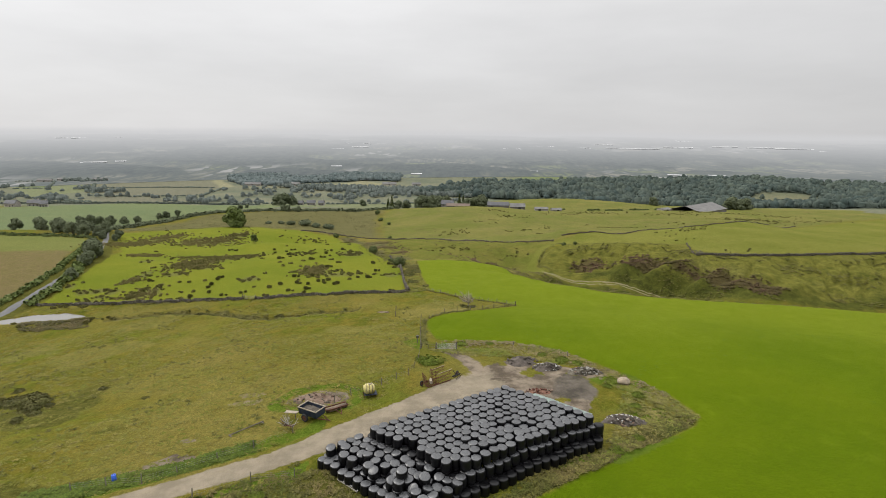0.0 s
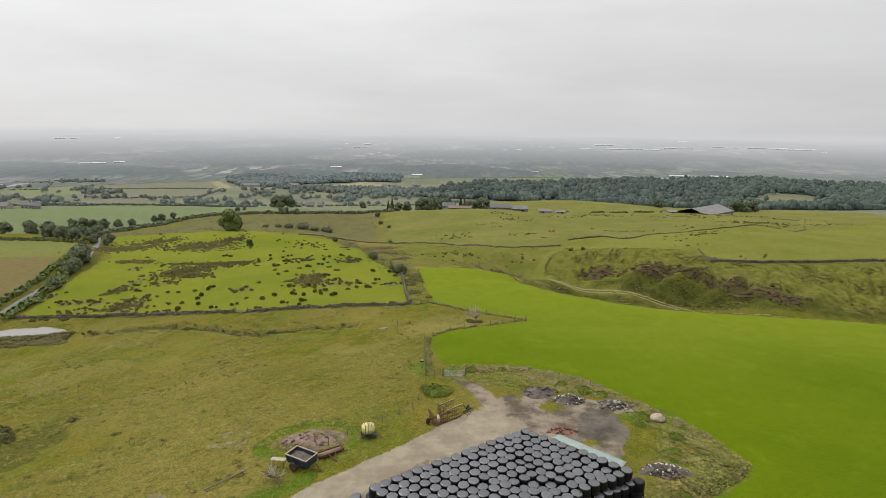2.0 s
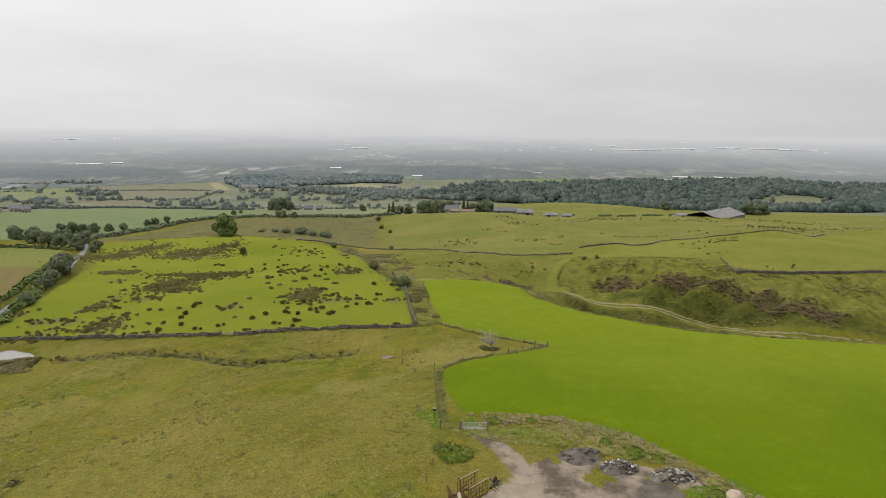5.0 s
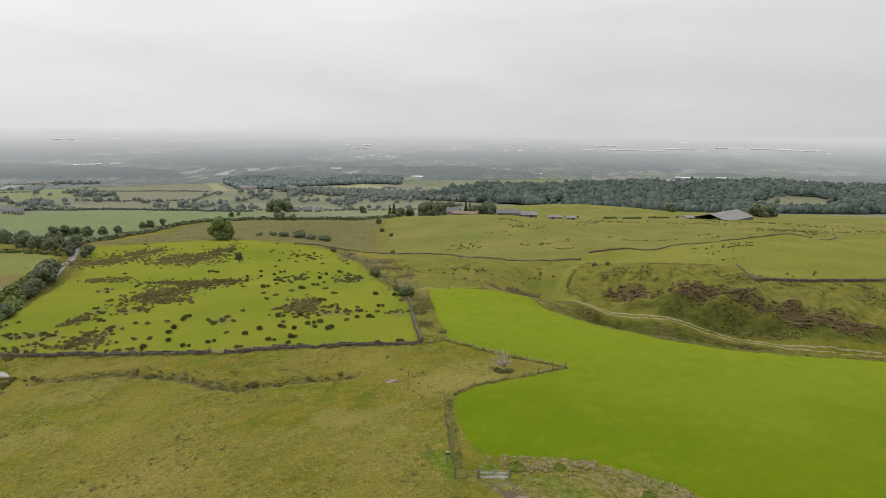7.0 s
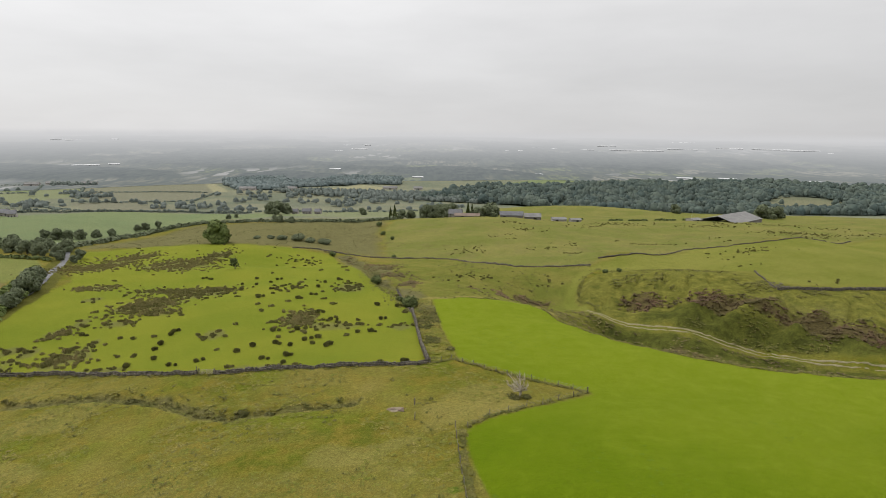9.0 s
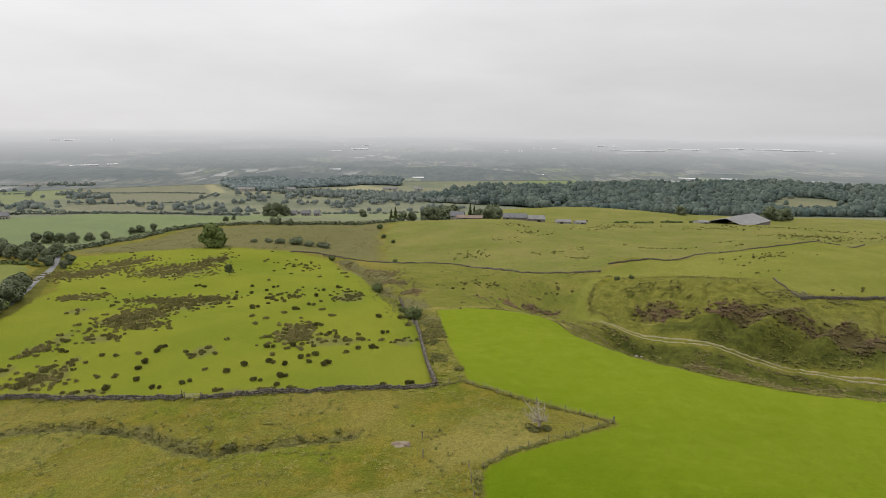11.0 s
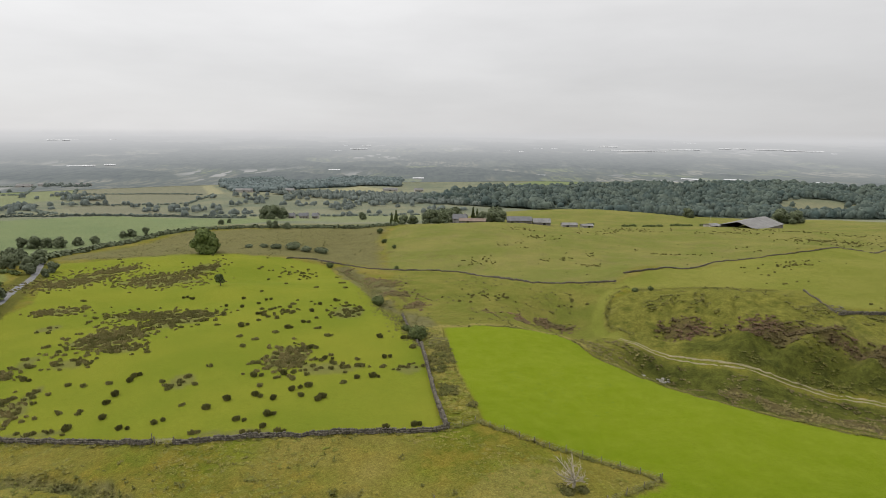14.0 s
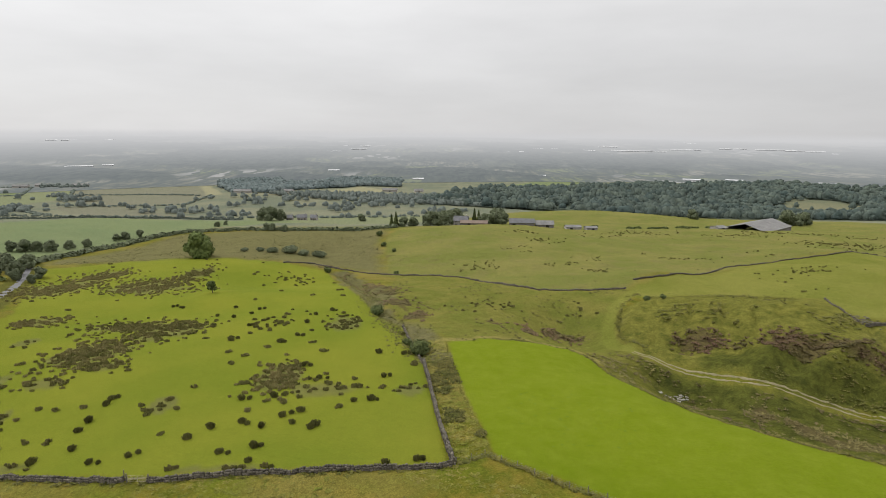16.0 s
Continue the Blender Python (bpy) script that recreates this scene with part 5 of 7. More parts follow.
# slumped heap of two tiers before the stack
for i in range(17, 21):
    for j in range(-1, 12):
        bale(i, j, 0, 3, single=i == 20)
        if i < 20 or j % 3:
            big = i >= 18 and j > 4
            bale(i - 0.1, j, 1, 16.0 if big else 7.0, jit=0.1, sink=0.2 if big else 0.1,
                 label="round silage bale in black wrap, slumped and tilted")
for j in range(-1, 12):
    bale(21.0, j + 0.4, 0, 3, single=True)
for i, j in ((18.3, 9.1), (19.2, 7.6)):
    bale(i, j, 1.55, 24, jit=0.1, label="round silage bale in black wrap, tipped over on the heap")
bv, bf, off = [], [], 0
for me, m in stack_low:
    co = np.empty(len(me.vertices) * 3, np.float32)
    me.vertices.foreach_get("co", co)
    mm = np.array(m)
    bv.append(co.reshape(-1, 3) @ mm[:3, :3].T + mm[:3, 3])
    ix = np.empty(len(me.loops), np.int32)
    me.loops.foreach_get("vertex_index", ix)
    bf.append(ix.reshape(-1, 4) + off)
    off += len(me.vertices)
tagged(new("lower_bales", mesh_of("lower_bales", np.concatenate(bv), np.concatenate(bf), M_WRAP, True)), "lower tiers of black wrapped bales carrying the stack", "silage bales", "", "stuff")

# pale green sheet beside the stack
M_TARP = surface("pale_green_sheet", (0.19, 0.245, 0.215), (0.25, 0.3, 0.27), 0.6, 0.6, 6, 0, 0.2, 0.12)
n, k = 16, 4
tv = []
for a in range(n):
    for b in range(k):
        p = Vector((13.5, 77.1)).lerp(Vector((20.4, 70.7)), a / (n - 1)) + Vector((-0.6, -0.75)) * (b * 0.75)
        tv.append((p.x, p.y, put(p.x, p.y) + 0.06 + 0.1 * float(vnoise(p.x, p.y, 0.8, 3)) + (0.45 if b == 3 else 0.1 if b == 2 else 0)))
ix = np.arange(n * k).reshape(n, k)
tq = np.stack([ix[:-1, :-1], ix[:-1, 1:], ix[1:, 1:], ix[1:, :-1]], -1).reshape(-1, 4)
tagged(new("tarpaulin", mesh_of("tarpaulin", tv, tq, M_TARP, True)), "pale green plastic sheet lying along the bale stack", "tarpaulin")
tarp_ob = bpy.data.objects["tarpaulin"]
sol = tarp_ob.modifiers.new("thick", "SOLIDIFY")
sol.thickness = 0.02

# ---------------------------------------------------------------- trees, bushes and rushes
BIG = tree_meshes(15, 15, 5200, 0.62, M_LEAF, 201, 22)
tree("tree", "large dense broadleaf tree standing alone in the hedge line", "tree", -147, 377, BIG, 1.0, 20)
SMALL = tree_meshes(5.2, 4.6, 700, 0.3, M_DARKLEAF, 202, 8)
tree("tree", "small wind-shaped thorn tree in open pasture", "tree", -101, 285.3, SMALL, 1.0, 60)


def bush_meshes(h, w, n, size, mat, seed):
    r = np.random.default_rng(seed)
    bl = [(math.cos(a) * w * 0.22, math.sin(a) * w * 0.22, h * (0.35 + 0.25 * r.random()), w * (0.26 + 0.1 * r.random()), h / w * 1.05) for a in r.random(8) * 6.283]
    bl.append((0, 0, h * 0.6, w * 0.3, h / w))
    pts, way = crown_points(n, bl, r)
    v, f = leaf_quads(pts, size, 0.8, 0.4, r, way)
    v[:, 2] = np.maximum(v[:, 2], -0.2)
    bm = bmesh.new()
    for b in bl[:6]:
        rod((b[0] * 0.2, b[1] * 0.2, -0.2), (b[0], b[1], b[2]), 0.09, 0.03, 5, bm)
    tm = bpy.data.meshes.new("stem")
    bm.to_mesh(tm)
    bm.free()
    tm.materials.append(M_BARK)
    return tm, mesh_of("crown", v, f, mat)


def bush(x, y, meshes, label, s=1.0, turn=0.0, group="bushes"):
    ob = thing("bush", label, "bush", pose(x, y, put(x, y) - 0.1, 0, 0, turn) @ Matrix.Scale(s, 4), group)
    part_mesh("stem", meshes[0], ob)
    part_mesh("crown", meshes[1], ob)
    return ob


DARKBUSH = bush_meshes(4.0, 4.6, 1500, 0.24, M_DARKLEAF, 211)
GREENBUSH = bush_meshes(4.2, 7.5, 1600, 0.3, M_HEDGELEAF, 212)
bush(-18, 212.3, DARKBUSH, "dark round hawthorn bush beside the stream", 1.05, 10)
bush(-21.5, 219, DARKBUSH, "small dark bush on the stream bank", 0.55, 200)
bush(-33.7, 256, DARKBUSH, "dark round bush above the stream gully", 0.95, 80)
bush(-73, 363, DARKBUSH, "small dark bush at the head of the gully", 0.85, 150)
bush(-36.4, 360, DARKBUSH, "small bush by the valley wall", 0.6, 40)
for x, y, s in ((-57, 463, 1.0), (-50, 426, 0.75), (-42, 412, 0.6)):
    bush(x, y, DARKBUSH, "small rounded bush in the rough valley", s, x * 7)
for x, y, s in ((-124, 409, 0.7), (-116, 407, 0.9), (-106, 409, 1.2), (-97, 407, 0.9), (-88, 410, 1.1), (-133, 407, 0.6)):
    bush(x, y, GREENBUSH, "spreading pale-green willow bush in the valley bottom", s, x * 11)
bush(60, 267, DARKBUSH, "low dark gorse bush on the bank top", 0.5, 30)
bush(66, 268, DARKBUSH, "low dark gorse bush on the bank top", 0.45, 120)
BIG2 = tree_meshes(11, 11, 3000, 0.52, M_HEDGELEAF, 203, 15)
MEDIUM = tree_meshes(7, 7.5, 1700, 0.4, M_HEDGELEAF, 204, 12)
ROAD_TREES = [(-148, 224, 1.0), (-155, 236, 0.95), (-140, 208, 0.75), (-134, 190, 0.55), (-163, 246, 0.9), (-168, 256, 0.8), (-151, 230, 0.8), (-196, 318, 0.6), (-227, 339, 0.9), (-218, 345, 1.0), (-238, 352, 1.1), (-252, 350, 1.3), (-268, 356, 1.2), (-282, 352, 1.1),
              (-282, 414, 1.0), (-275, 417, 1.1), (-269, 420, 1.0), (-262, 423, 1.1), (-260, 436, 0.8), (-255, 446, 0.85), (-250, 471, 0.75), (-246, 476, 0.8), (-240, 484, 0.8), (-200, 530, 0.7), (-199, 545, 0.5), (-144, 499, 0.9), (-133, 492, 0.8), (-150, 503, 0.8), (-300, 350, 1.0), (-318, 362, 1.1),
              (-214, 332, 0.9), (-222, 330, 1.0), (-232, 334, 1.1), (-243, 338, 1.0), (-206, 322, 0.8), (-230, 346, 1.1), (-246, 345, 1.1), (-200, 328, 0.8), (-160, 246, 0.6), (-143, 214, 0.7)]
for k, (x, y, s) in enumerate(ROAD_TREES):
    tree("tree", "rounded hedgerow tree in full leaf", "tree", x, y, MEDIUM if k % 3 else BIG2, s * (1.0 if k % 3 else 0.7), k * 47, "hedgerow trees")
for k, (x, y, s) in enumerate([(-175, 592, 1.3), (-183, 598, 1.2), (-168, 600, 1.0), (-90, 600, 0.7), (-36, 520, 0.75), (-44, 522, 0.8), (-22, 524, 1.15), (-11, 525, 1.2), (-16, 530, 1.1), (30, 528, 0.95), (38, 527, 0.95), (24, 545, 0.9), (40, 560, 1.3), (-4, 560, 1.2), (308, 582, 1.2), (318, 578, 1.1), (330, 590, 1.2), (322, 600, 1.3), (252, 648, 1.0), (3, 640, 1.1), (42, 640, 1.0)]):
    tree("tree", "dark sheltering tree beside the farm buildings", "tree", x, y, BIG2, s, k * 71, "farmyard trees")


def conifer_meshes(seed):
    r = np.random.default_rng(seed)
    pts = []
    for k in range(700):
        z = 1.0 + 11 * r.random() ** 1.2
        rad = (12.3 - z) / 12 * 2.2 * (0.75 + 0.35 * r.random())
        a = r.random() * 6.283
        pts.append((rad * math.cos(a), rad * math.sin(a), z))
    v, f = leaf_quads(np.array(pts), 0.5, 0.7, 0.2, r)
    bm = rod((0, 0, -0.3), (0, 0, 11), 0.25, 0.05, 8)
    tm = bpy.data.meshes.new("trunk")
    bm.to_mesh(tm)
    bm.free()
    tm.materials.append(M_BARK)
    return tm, mesh_of("crown", v, f, M_DARKLEAF)


CONIFER = conifer_meshes(205)
for x, y, s in ((-53.5, 519, 0.85), (-50, 521, 1.0), (16, 552, 1.15), (20, 556, 1.0)):
    tree("conifer", "dark pointed conifer by the farm", "tree", x, y, CONIFER, s, x * 9, "farm conifers")

# the dead tree at the meadow corner
ob = thing("dead_tree", "bleached dead thorn tree with bare split limbs", "tree", pose(6.4, 140.2, put(6.4, 140.2)))
r = np.random.default_rng(215)
bmt, bmb = bmesh.new(), bmesh.new()
rod((0, 0, -0.2), (0.25, 0.1, 1.2), 0.24, 0.18, 8, bmt)
for k in range(15):
    a, reach = r.random() * 6.283, 0.8 + 2.2 * r.random()
    tip = Vector((math.cos(a) * reach, math.sin(a) * reach, 1.5 + 2.2 * r.random()))
    rod((0.2, 0.1, 0.7 + 0.5 * r.random()), tip, 0.11, 0.035, 6, bmb)
    for q in range(6):
        b0 = Vector((0.2, 0.1, 1.0)).lerp(tip, 0.5 + 0.4 * r.random())
        rod(b0, b0 + Vector((r.normal() * 0.7, r.normal() * 0.7, 0.5 + r.random() * 0.7)), 0.035, 0.012, 4, bmb)
part("trunk", bmt, M_DEADWOOD, ob)
part("limbs", bmb, M_DEADWOOD, ob)
M_NETTLE = leafy("nettle_leaves", (0.09, 0.125, 0.014), (0.125, 0.15, 0.024), 0.5, 0.3)
NETTLE = bush_meshes(1.2, 4.4, 2200, 0.12, M_NETTLE, 216)
bush(-2.2, 90.6, NETTLE, "dense dark green nettle patch by the gate", 1.0, 15)
bush(-4.2, 92.2, NETTLE, "dense dark green nettle patch by the fence", 0.6, 115)


SCRUB_AT = [(-74.5, 89.6, 1.25), (-73, 91, 1.1), (-76.4, 89.4, 1.2), (-72.4, 88.2, 1.1), (-70, 88, 1.1), (-78.4, 90.6, 0.9), (-75, 92.6, 0.9), (-69, 85, 0.8), (-76.7, 91.5, 1.0), (-70.7, 86.1, 1.1), (-71.3, 89.2, 0.8), (-67.0, 82.9, 0.7), (-67.6, 87.3, 0.5), (-80.9, 97.6, 0.6), (-67.3, 79.8, 0.6), (-62.8, 94.7, 0.55), (-50.2, 86.3, 0.4), (-68, 145.6, 0.8), (-66, 146.2, 0.55), (-51, 138.6, 0.7), (-47.5, 137, 0.9), (-43.4, 137.2, 0.8), (-38, 137, 0.7), (-34, 137, 0.5), (-57, 142.6, 0.5), (-82, 149, 0.6), (-90, 149.6, 0.7)]
SCRUB = bush_meshes(1.0, 3.8, 900, 0.15, leafy("scrub_leaves", (0.072, 0.076, 0.022), (0.11, 0.1, 0.034)), 217)
for x, y, s in SCRUB_AT:
    bush(x, y, SCRUB, "low dark patch of bracken and bramble in rough grass", s, x * 13, "scrub patches")

bush(5.3, 139.5, SCRUB, "bramble patch round the foot of the dead tree", 0.7, 10)
bush(7.4, 139.8, SCRUB, "bramble patch round the foot of the dead tree", 0.55, 70)


def rush_geometry(r, blades=30, w=0.65, h=0.85):
    """A dense rounded clump of stiff rush stems fanning from one base."""
    a, q = r.random(blades) * 6.283, np.sqrt(r.random(blades))
    base = np.stack([np.cos(a) * q * w * 0.5, np.sin(a) * q * w * 0.5, np.full(blades, -0.05)], -1)
    lean = (0.25 + 0.5 * r.random(blades)) * w * 0.5
    hh = h * (0.85 + 0.25 * r.random(blades)) * (1 - 0.3 * q * q)
    tip = base + np.stack([np.cos(a) * q * lean, np.sin(a) * q * lean, hh], -1)
    t = r.random(blades) * 6.283
    wide = 0.62 / math.sqrt(blades)
    side = np.stack([np.cos(t), np.sin(t), np.zeros(blades)], -1) * (wide * (0.7 + 0.6 * r.random((blades, 1))))
    v = np.stack([base - side * 1.2, base + side * 1.2, tip + side * 0.45, tip - side * 0.45], 1).reshape(-1, 3)
    return v, np.arange(4 * blades).reshape(blades, 4)


r = np.random.default_rng(301)
RUSHES = []
for k in range(5):
    v, f = rush_geometry(r, 110)
    RUSHES.append(mesh_of("rush_clump", v, f, M_DARKRUSH))
SINGLES = [(-52.8, 170.4), (-47.9, 172.1), (-43.9, 170.5), (-38.9, 171.7), (-38.5, 176.5), (-35.1, 169.8), (-34.6, 171.0), (-41.4, 174.5), (-55.3, 167.0), (-47.9, 162.4), (-51.4, 181.6), (-42.9, 163.8),
           (-62.7, 162.5), (-77.0, 174.9), (-77.7, 183.0), (-77.4, 180.8), (-73.9, 165.7), (-68.2, 161.3), (-78.6, 162.7), (-16.2, 159.1), (-20.9, 158.0), (-42.3, 159.5), (-21.6, 208.5), (-27.8, 208.8)]
MORE = [(-25.0, 193.9), (-86.0, 253.4), (-79.7, 235.9), (-67.6, 218.4), (-84.0, 264.0), (-68.5, 234.0), (-74.5, 260.5), (-52.3, 248.0), (-52.4, 237.1), (-51.3, 222.3), (-53.9, 215.9), (-48.4, 253.9),
        (-108.7, 269.8), (-105.1, 267.8), (-79.0, 249.3), (-74.9, 253.9), (-102.9, 184.5), (-76.7, 171.5), (-43.8, 199.2), (-38.6, 192.0), (-67.3, 217.4), (-29.5, 181.0), (-26.2, 182.0), (-45.4, 182.8)]


def rush(x, y, s, label="dark tufted clump of rushes on grazed pasture"):
    ob = new("rush_clump", RUSHES[int(r.integers(5))])
    ob.matrix_basis = pose(x, y, put(x, y), 0, 0, r.random() * 360) @ Matrix.Diagonal((s * 1.45, s * 1.15, s * 0.95, 1))
    tagged(ob, label, "rushes", "rush clumps")


for x, y in SINGLES + MORE:
    rush(x, y, 1.0 + 0.45 * r.random())
    if r.random() < 0.45:
        rush(x + 0.9 + r.random(), y + r.normal() * 0.5, 0.7 + 0.4 * r.random())
# rush beds on the far slopes
SLOPES = [(54, 428, 13, 10), (48, 456, 10, 7), (134, 480, 26, 14), (135, 299, 15, 12), (237, 425, 26, 12), (259, 424, 26, 12), (138, 243, 13, 4), (305, 432, 22, 9), (194, 458, 24, 9), (7, 360, 13, 10),
          (5, 266, 11, 8), (37, 268, 8, 6), (64, 336, 6, 9), (44, 458, 12, 6), (49, 424, 8, 6), (105, 460, 20, 6), (235, 520, 30, 5), (227, 476, 22, 8), (255, 471, 22, 8), (245, 426, 26, 6), (254, 411, 22, 5), (120, 273, 12, 2.5), (283, 456, 24, 8)]
HILLRUSH = [(25, 398), (37, 403), (39, 389), (55, 360), (50, 355), (42, 354), (71, 372), (70, 364), (111, 375), (113, 369), (124, 370), (131, 366), (159, 379), (159, 361), (104, 385)]


def rush_field(name, beds, per, mat, label, seed, scale=1.0, extra=(), thin=0.42):
    r = np.random.default_rng(seed)
    pts = []
    for cx, cy, rx, ry in beds:
        n = max(4, int(per * (rx + 0.5) * (ry + 0.5)))
        q = r.normal(size=(n, 2)) * (rx * 0.55, ry * 0.55) + (cx, cy)
        q = q[fbm(q[:, 0], q[:, 1], 3.4, seed, 3) > thin]
        pts.append(q)
    if len(extra):
        for e in extra:
            pts.append(np.array(e) + r.normal(size=(5, 2)) * (3.0, 1.6))
    pts = np.concatenate(pts)
    z = height(pts[:, 0], pts[:, 1])
    vs, fs, off = [], [], 0
    for (x, y), zz in zip(pts, z):
        v, f = rush_geometry(r, 20)
        s = scale * (0.6 + 0.55 * r.random())
        vs.append(v * (s * 1.35, s, s * 0.72) + (x, y, zz))
        fs.append(f + off)
        off += len(v)
    tagged(new(name, mesh_of(name, np.concatenate(vs), np.concatenate(fs), mat)), label, "rushes", "", "stuff")


rush_field("sparse_rush_bed", BEDS4, 0.35, M_RUSH, "open scatter of dark rush tufts in short grass", 316, 1.25, thin=0.4)
rush_field("brown_rush_bed", BEDS + BEDS2[:5], 1.6, leafy("bed_rushes", (0.165, 0.155, 0.055), (0.2, 0.172, 0.07), 0.4, 0.25), "broad olive-brown beds of rushes in the pasture", 317, 0.95, thin=0.44)
rush_field("rush_bed", BEDS[4:] + BEDS2 + BEDS3, 1.1, M_RUSH, "thick dark beds of rushes across the pasture", 311, 1.15)
rush_field("dry_rush_bed", BEDS, 2.2, M_DRYRUSH, "brown withered rushes among the dark beds", 312, 1.0, thin=0.46)
rush_field("hill_rushes", SLOPES, 0.3, M_RUSH, "scattered dark rush tufts on the hill pasture", 313, 1.05, HILLRUSH, 0.45)
loose = scatter(PASTURE, 60, 314)
loose = loose[fbm(loose[:, 0], loose[:, 1], 45, 12, 3) > 0.46]
rush_field("loose_rushes", [(x, y, 0.5, 0.5) for x, y in loose], 1.0, M_RUSH, "loose rush tufts scattered over the pasture", 315, 1.1, thin=0.2)


# ---------------------------------------------------------------- rough grass, weeds and heather
def tussocks(name, pts, mat, label, seed, lo=0.3, hi=0.65, tall=0.45, k=8):
    """Shaggy tufts: blades that fan and bend outwards from each root."""
    r = np.random.default_rng(seed)
    n = len(pts)
    rad = (lo + (hi - lo) * r.random(n))[:, None]
    a = (np.arange(k) / k * 6.283)[None] + r.random((n, k)) * 1.2 + r.random((n, 1)) * 6.283
    out = np.stack([np.cos(a), np.sin(a)], -1)
    z0 = height(pts[:, 0], pts[:, 1])[:, None]
    foot = pts[:, None] + out * (rad * 0.25 * r.random((n, k)))[..., None]
    bend = foot + out * (rad * (0.5 + 0.35 * r.random((n, k))))[..., None]
    tip = foot + out * (rad * (0.8 + 0.7 * r.random((n, k))))[..., None]
    hh = rad * tall * (0.6 + 0.8 * r.random((n, k)))
    side = np.stack([-out[..., 1], out[..., 0]], -1) * (rad * 0.26)[..., None]

    def at(xy, z):
        return np.concatenate([xy, z[..., None]], -1)

    low, mid = np.broadcast_to(z0 - 0.06, (n, k)), z0 + hh
    v = np.stack([at(foot - side, low), at(foot + side, low), at(bend + side, mid), at(bend - side, mid), at(tip, z0 + hh * 0.55), at(tip, z0 + hh * 0.5)], 2).reshape(-1, 3)
    base = np.arange(n * k)[:, None, None] * 6
    quads = (np.array([(0, 1, 2, 3), (3, 2, 4, 5)])[None] + base).reshape(-1, 4)
    tagged(new(name, mesh_of(name, v, quads, mat)), label, "grass", "", "stuff")


M_TUFT = leafy("tussock_grass", (0.158, 0.136, 0.032), (0.1, 0.111, 0.013), 0.3, 0.22)
M_WEED = leafy("tall_weeds", (0.115, 0.135, 0.02), (0.175, 0.15, 0.048), 0.18, 0.3)
M_RANK = leafy("rank_grass", (0.06, 0.063, 0.013), (0.095, 0.086, 0.022), 0.25, 0.45)
M_HEATH = leafy("heather_tufts", (0.112, 0.068, 0.04), (0.084, 0.074, 0.024), 0.1, 0.35)
p = scatter([(-75, 60), (-20, 52), (-6, 84), (-4, 128), (18, 141), (-10, 157), (-128, 164), (-135, 120)], 20000, 321)
p = p[(roughness_of(p[:, 0], p[:, 1]) > 0.8) & (fbm(p[:, 0], p[:, 1], 12, 15, 3) > 0.42)]
tussocks("rough_grass", p, M_TUFT, "shaggy straw and olive grass tussocks", 322, 0.14, 0.4, 0.22, 6)
p = scatter([(-4, 97), (22, 98), (38, 70), (8, 50), (20, 62), (27, 78), (22, 88), (5, 93)], 3600, 323)
m_in = inside(p[:, 0], p[:, 1], MEADOW)
p = p[(m_in < -0.2) & (inside(p[:, 0], p[:, 1], YARD) < -1.0)]
tussocks("tall_weeds", p, M_WEED, "tall seeding weeds and grass round the yard", 324, 0.12, 0.38, 0.32, 7)
rs = np.random.default_rng(328)
for x, y, s in ((3.5, 99.2, 0.5), (8.5, 98.6, 0.35), (17.5, 92.8, 0.45), (20.5, 90.2, 0.6), (22.8, 89.0, 0.5), (26.6, 81.6, 0.6), (25, 79.6, 0.35), (28.8, 76.5, 0.45), (27, 73, 0.4), (30.5, 79, 0.35), (24.5, 64.5, 0.35), (21, 61.5, 0.4),
                (-26, 52.5, 0.5), (-20, 53.5, 0.4), (-12, 51, 0.4)):
    bush(x, y, NETTLE, "patch of tall green nettles and docks", s, rs.random() * 360, "nettle patches")
p = scatter(BANK, 16000, 325)
dh, _ = line_distance(p[:, 0], p[:, 1], [(64, 236), (76, 222), (92, 219), (99, 213), (113, 205), (122, 198)])
band = (5.2 - dh + (fbm(p[:, 0], p[:, 1], 9, 61, 4) - 0.5) * 15) > 0
tussocks("heather", p[band], M_HEATH, "brown heather and bilberry band across the bank", 326, 0.3, 0.75, 0.6, 6)
p = p[~band & (fbm(p[:, 0], p[:, 1], 10, 16, 3) > 0.58)]
tussocks("bank_tussocks", p, M_RANK, "rank olive tufts on the steep bank", 329, 0.25, 0.6, 0.55, 6)
p = np.concatenate([scatter(DELL, 650, 331), scatter([(-40, 357), (-72, 380), (-100, 380), (-190, 368), (-226, 362), (-236, 400), (-215, 496), (-50, 503), (-52, 440)], 2600, 332), scatter(HILL, 900, 333)])
p = p[fbm(p[:, 0], p[:, 1], 16, 17, 3) > 0.5]
tussocks("valley_tussocks", p, M_RANK, "rank tufts dotting the valley grassland", 334, 0.25, 0.65, 0.4, 6)
M_SEED = leafy("brown_seeding_grass", (0.21, 0.165, 0.095), (0.165, 0.148, 0.055), 0.3, 0.3)
M_VERGE = leafy("mixed_verge_grass", (0.075, 0.084, 0.016), (0.14, 0.115, 0.04), 0.25, 0.45)


def strewn(path, wide, n, seed):
    """Random points within a band along a line."""
    r = np.random.default_rng(seed)
    seg, u = r.integers(len(path) - 1, size=n), r.random(n)
    a, b = np.array(path, float)[seg], np.array(path, float)[seg + 1]
    return a + (b - a) * u[:, None] + r.normal(size=(n, 2)) * wide * 0.6


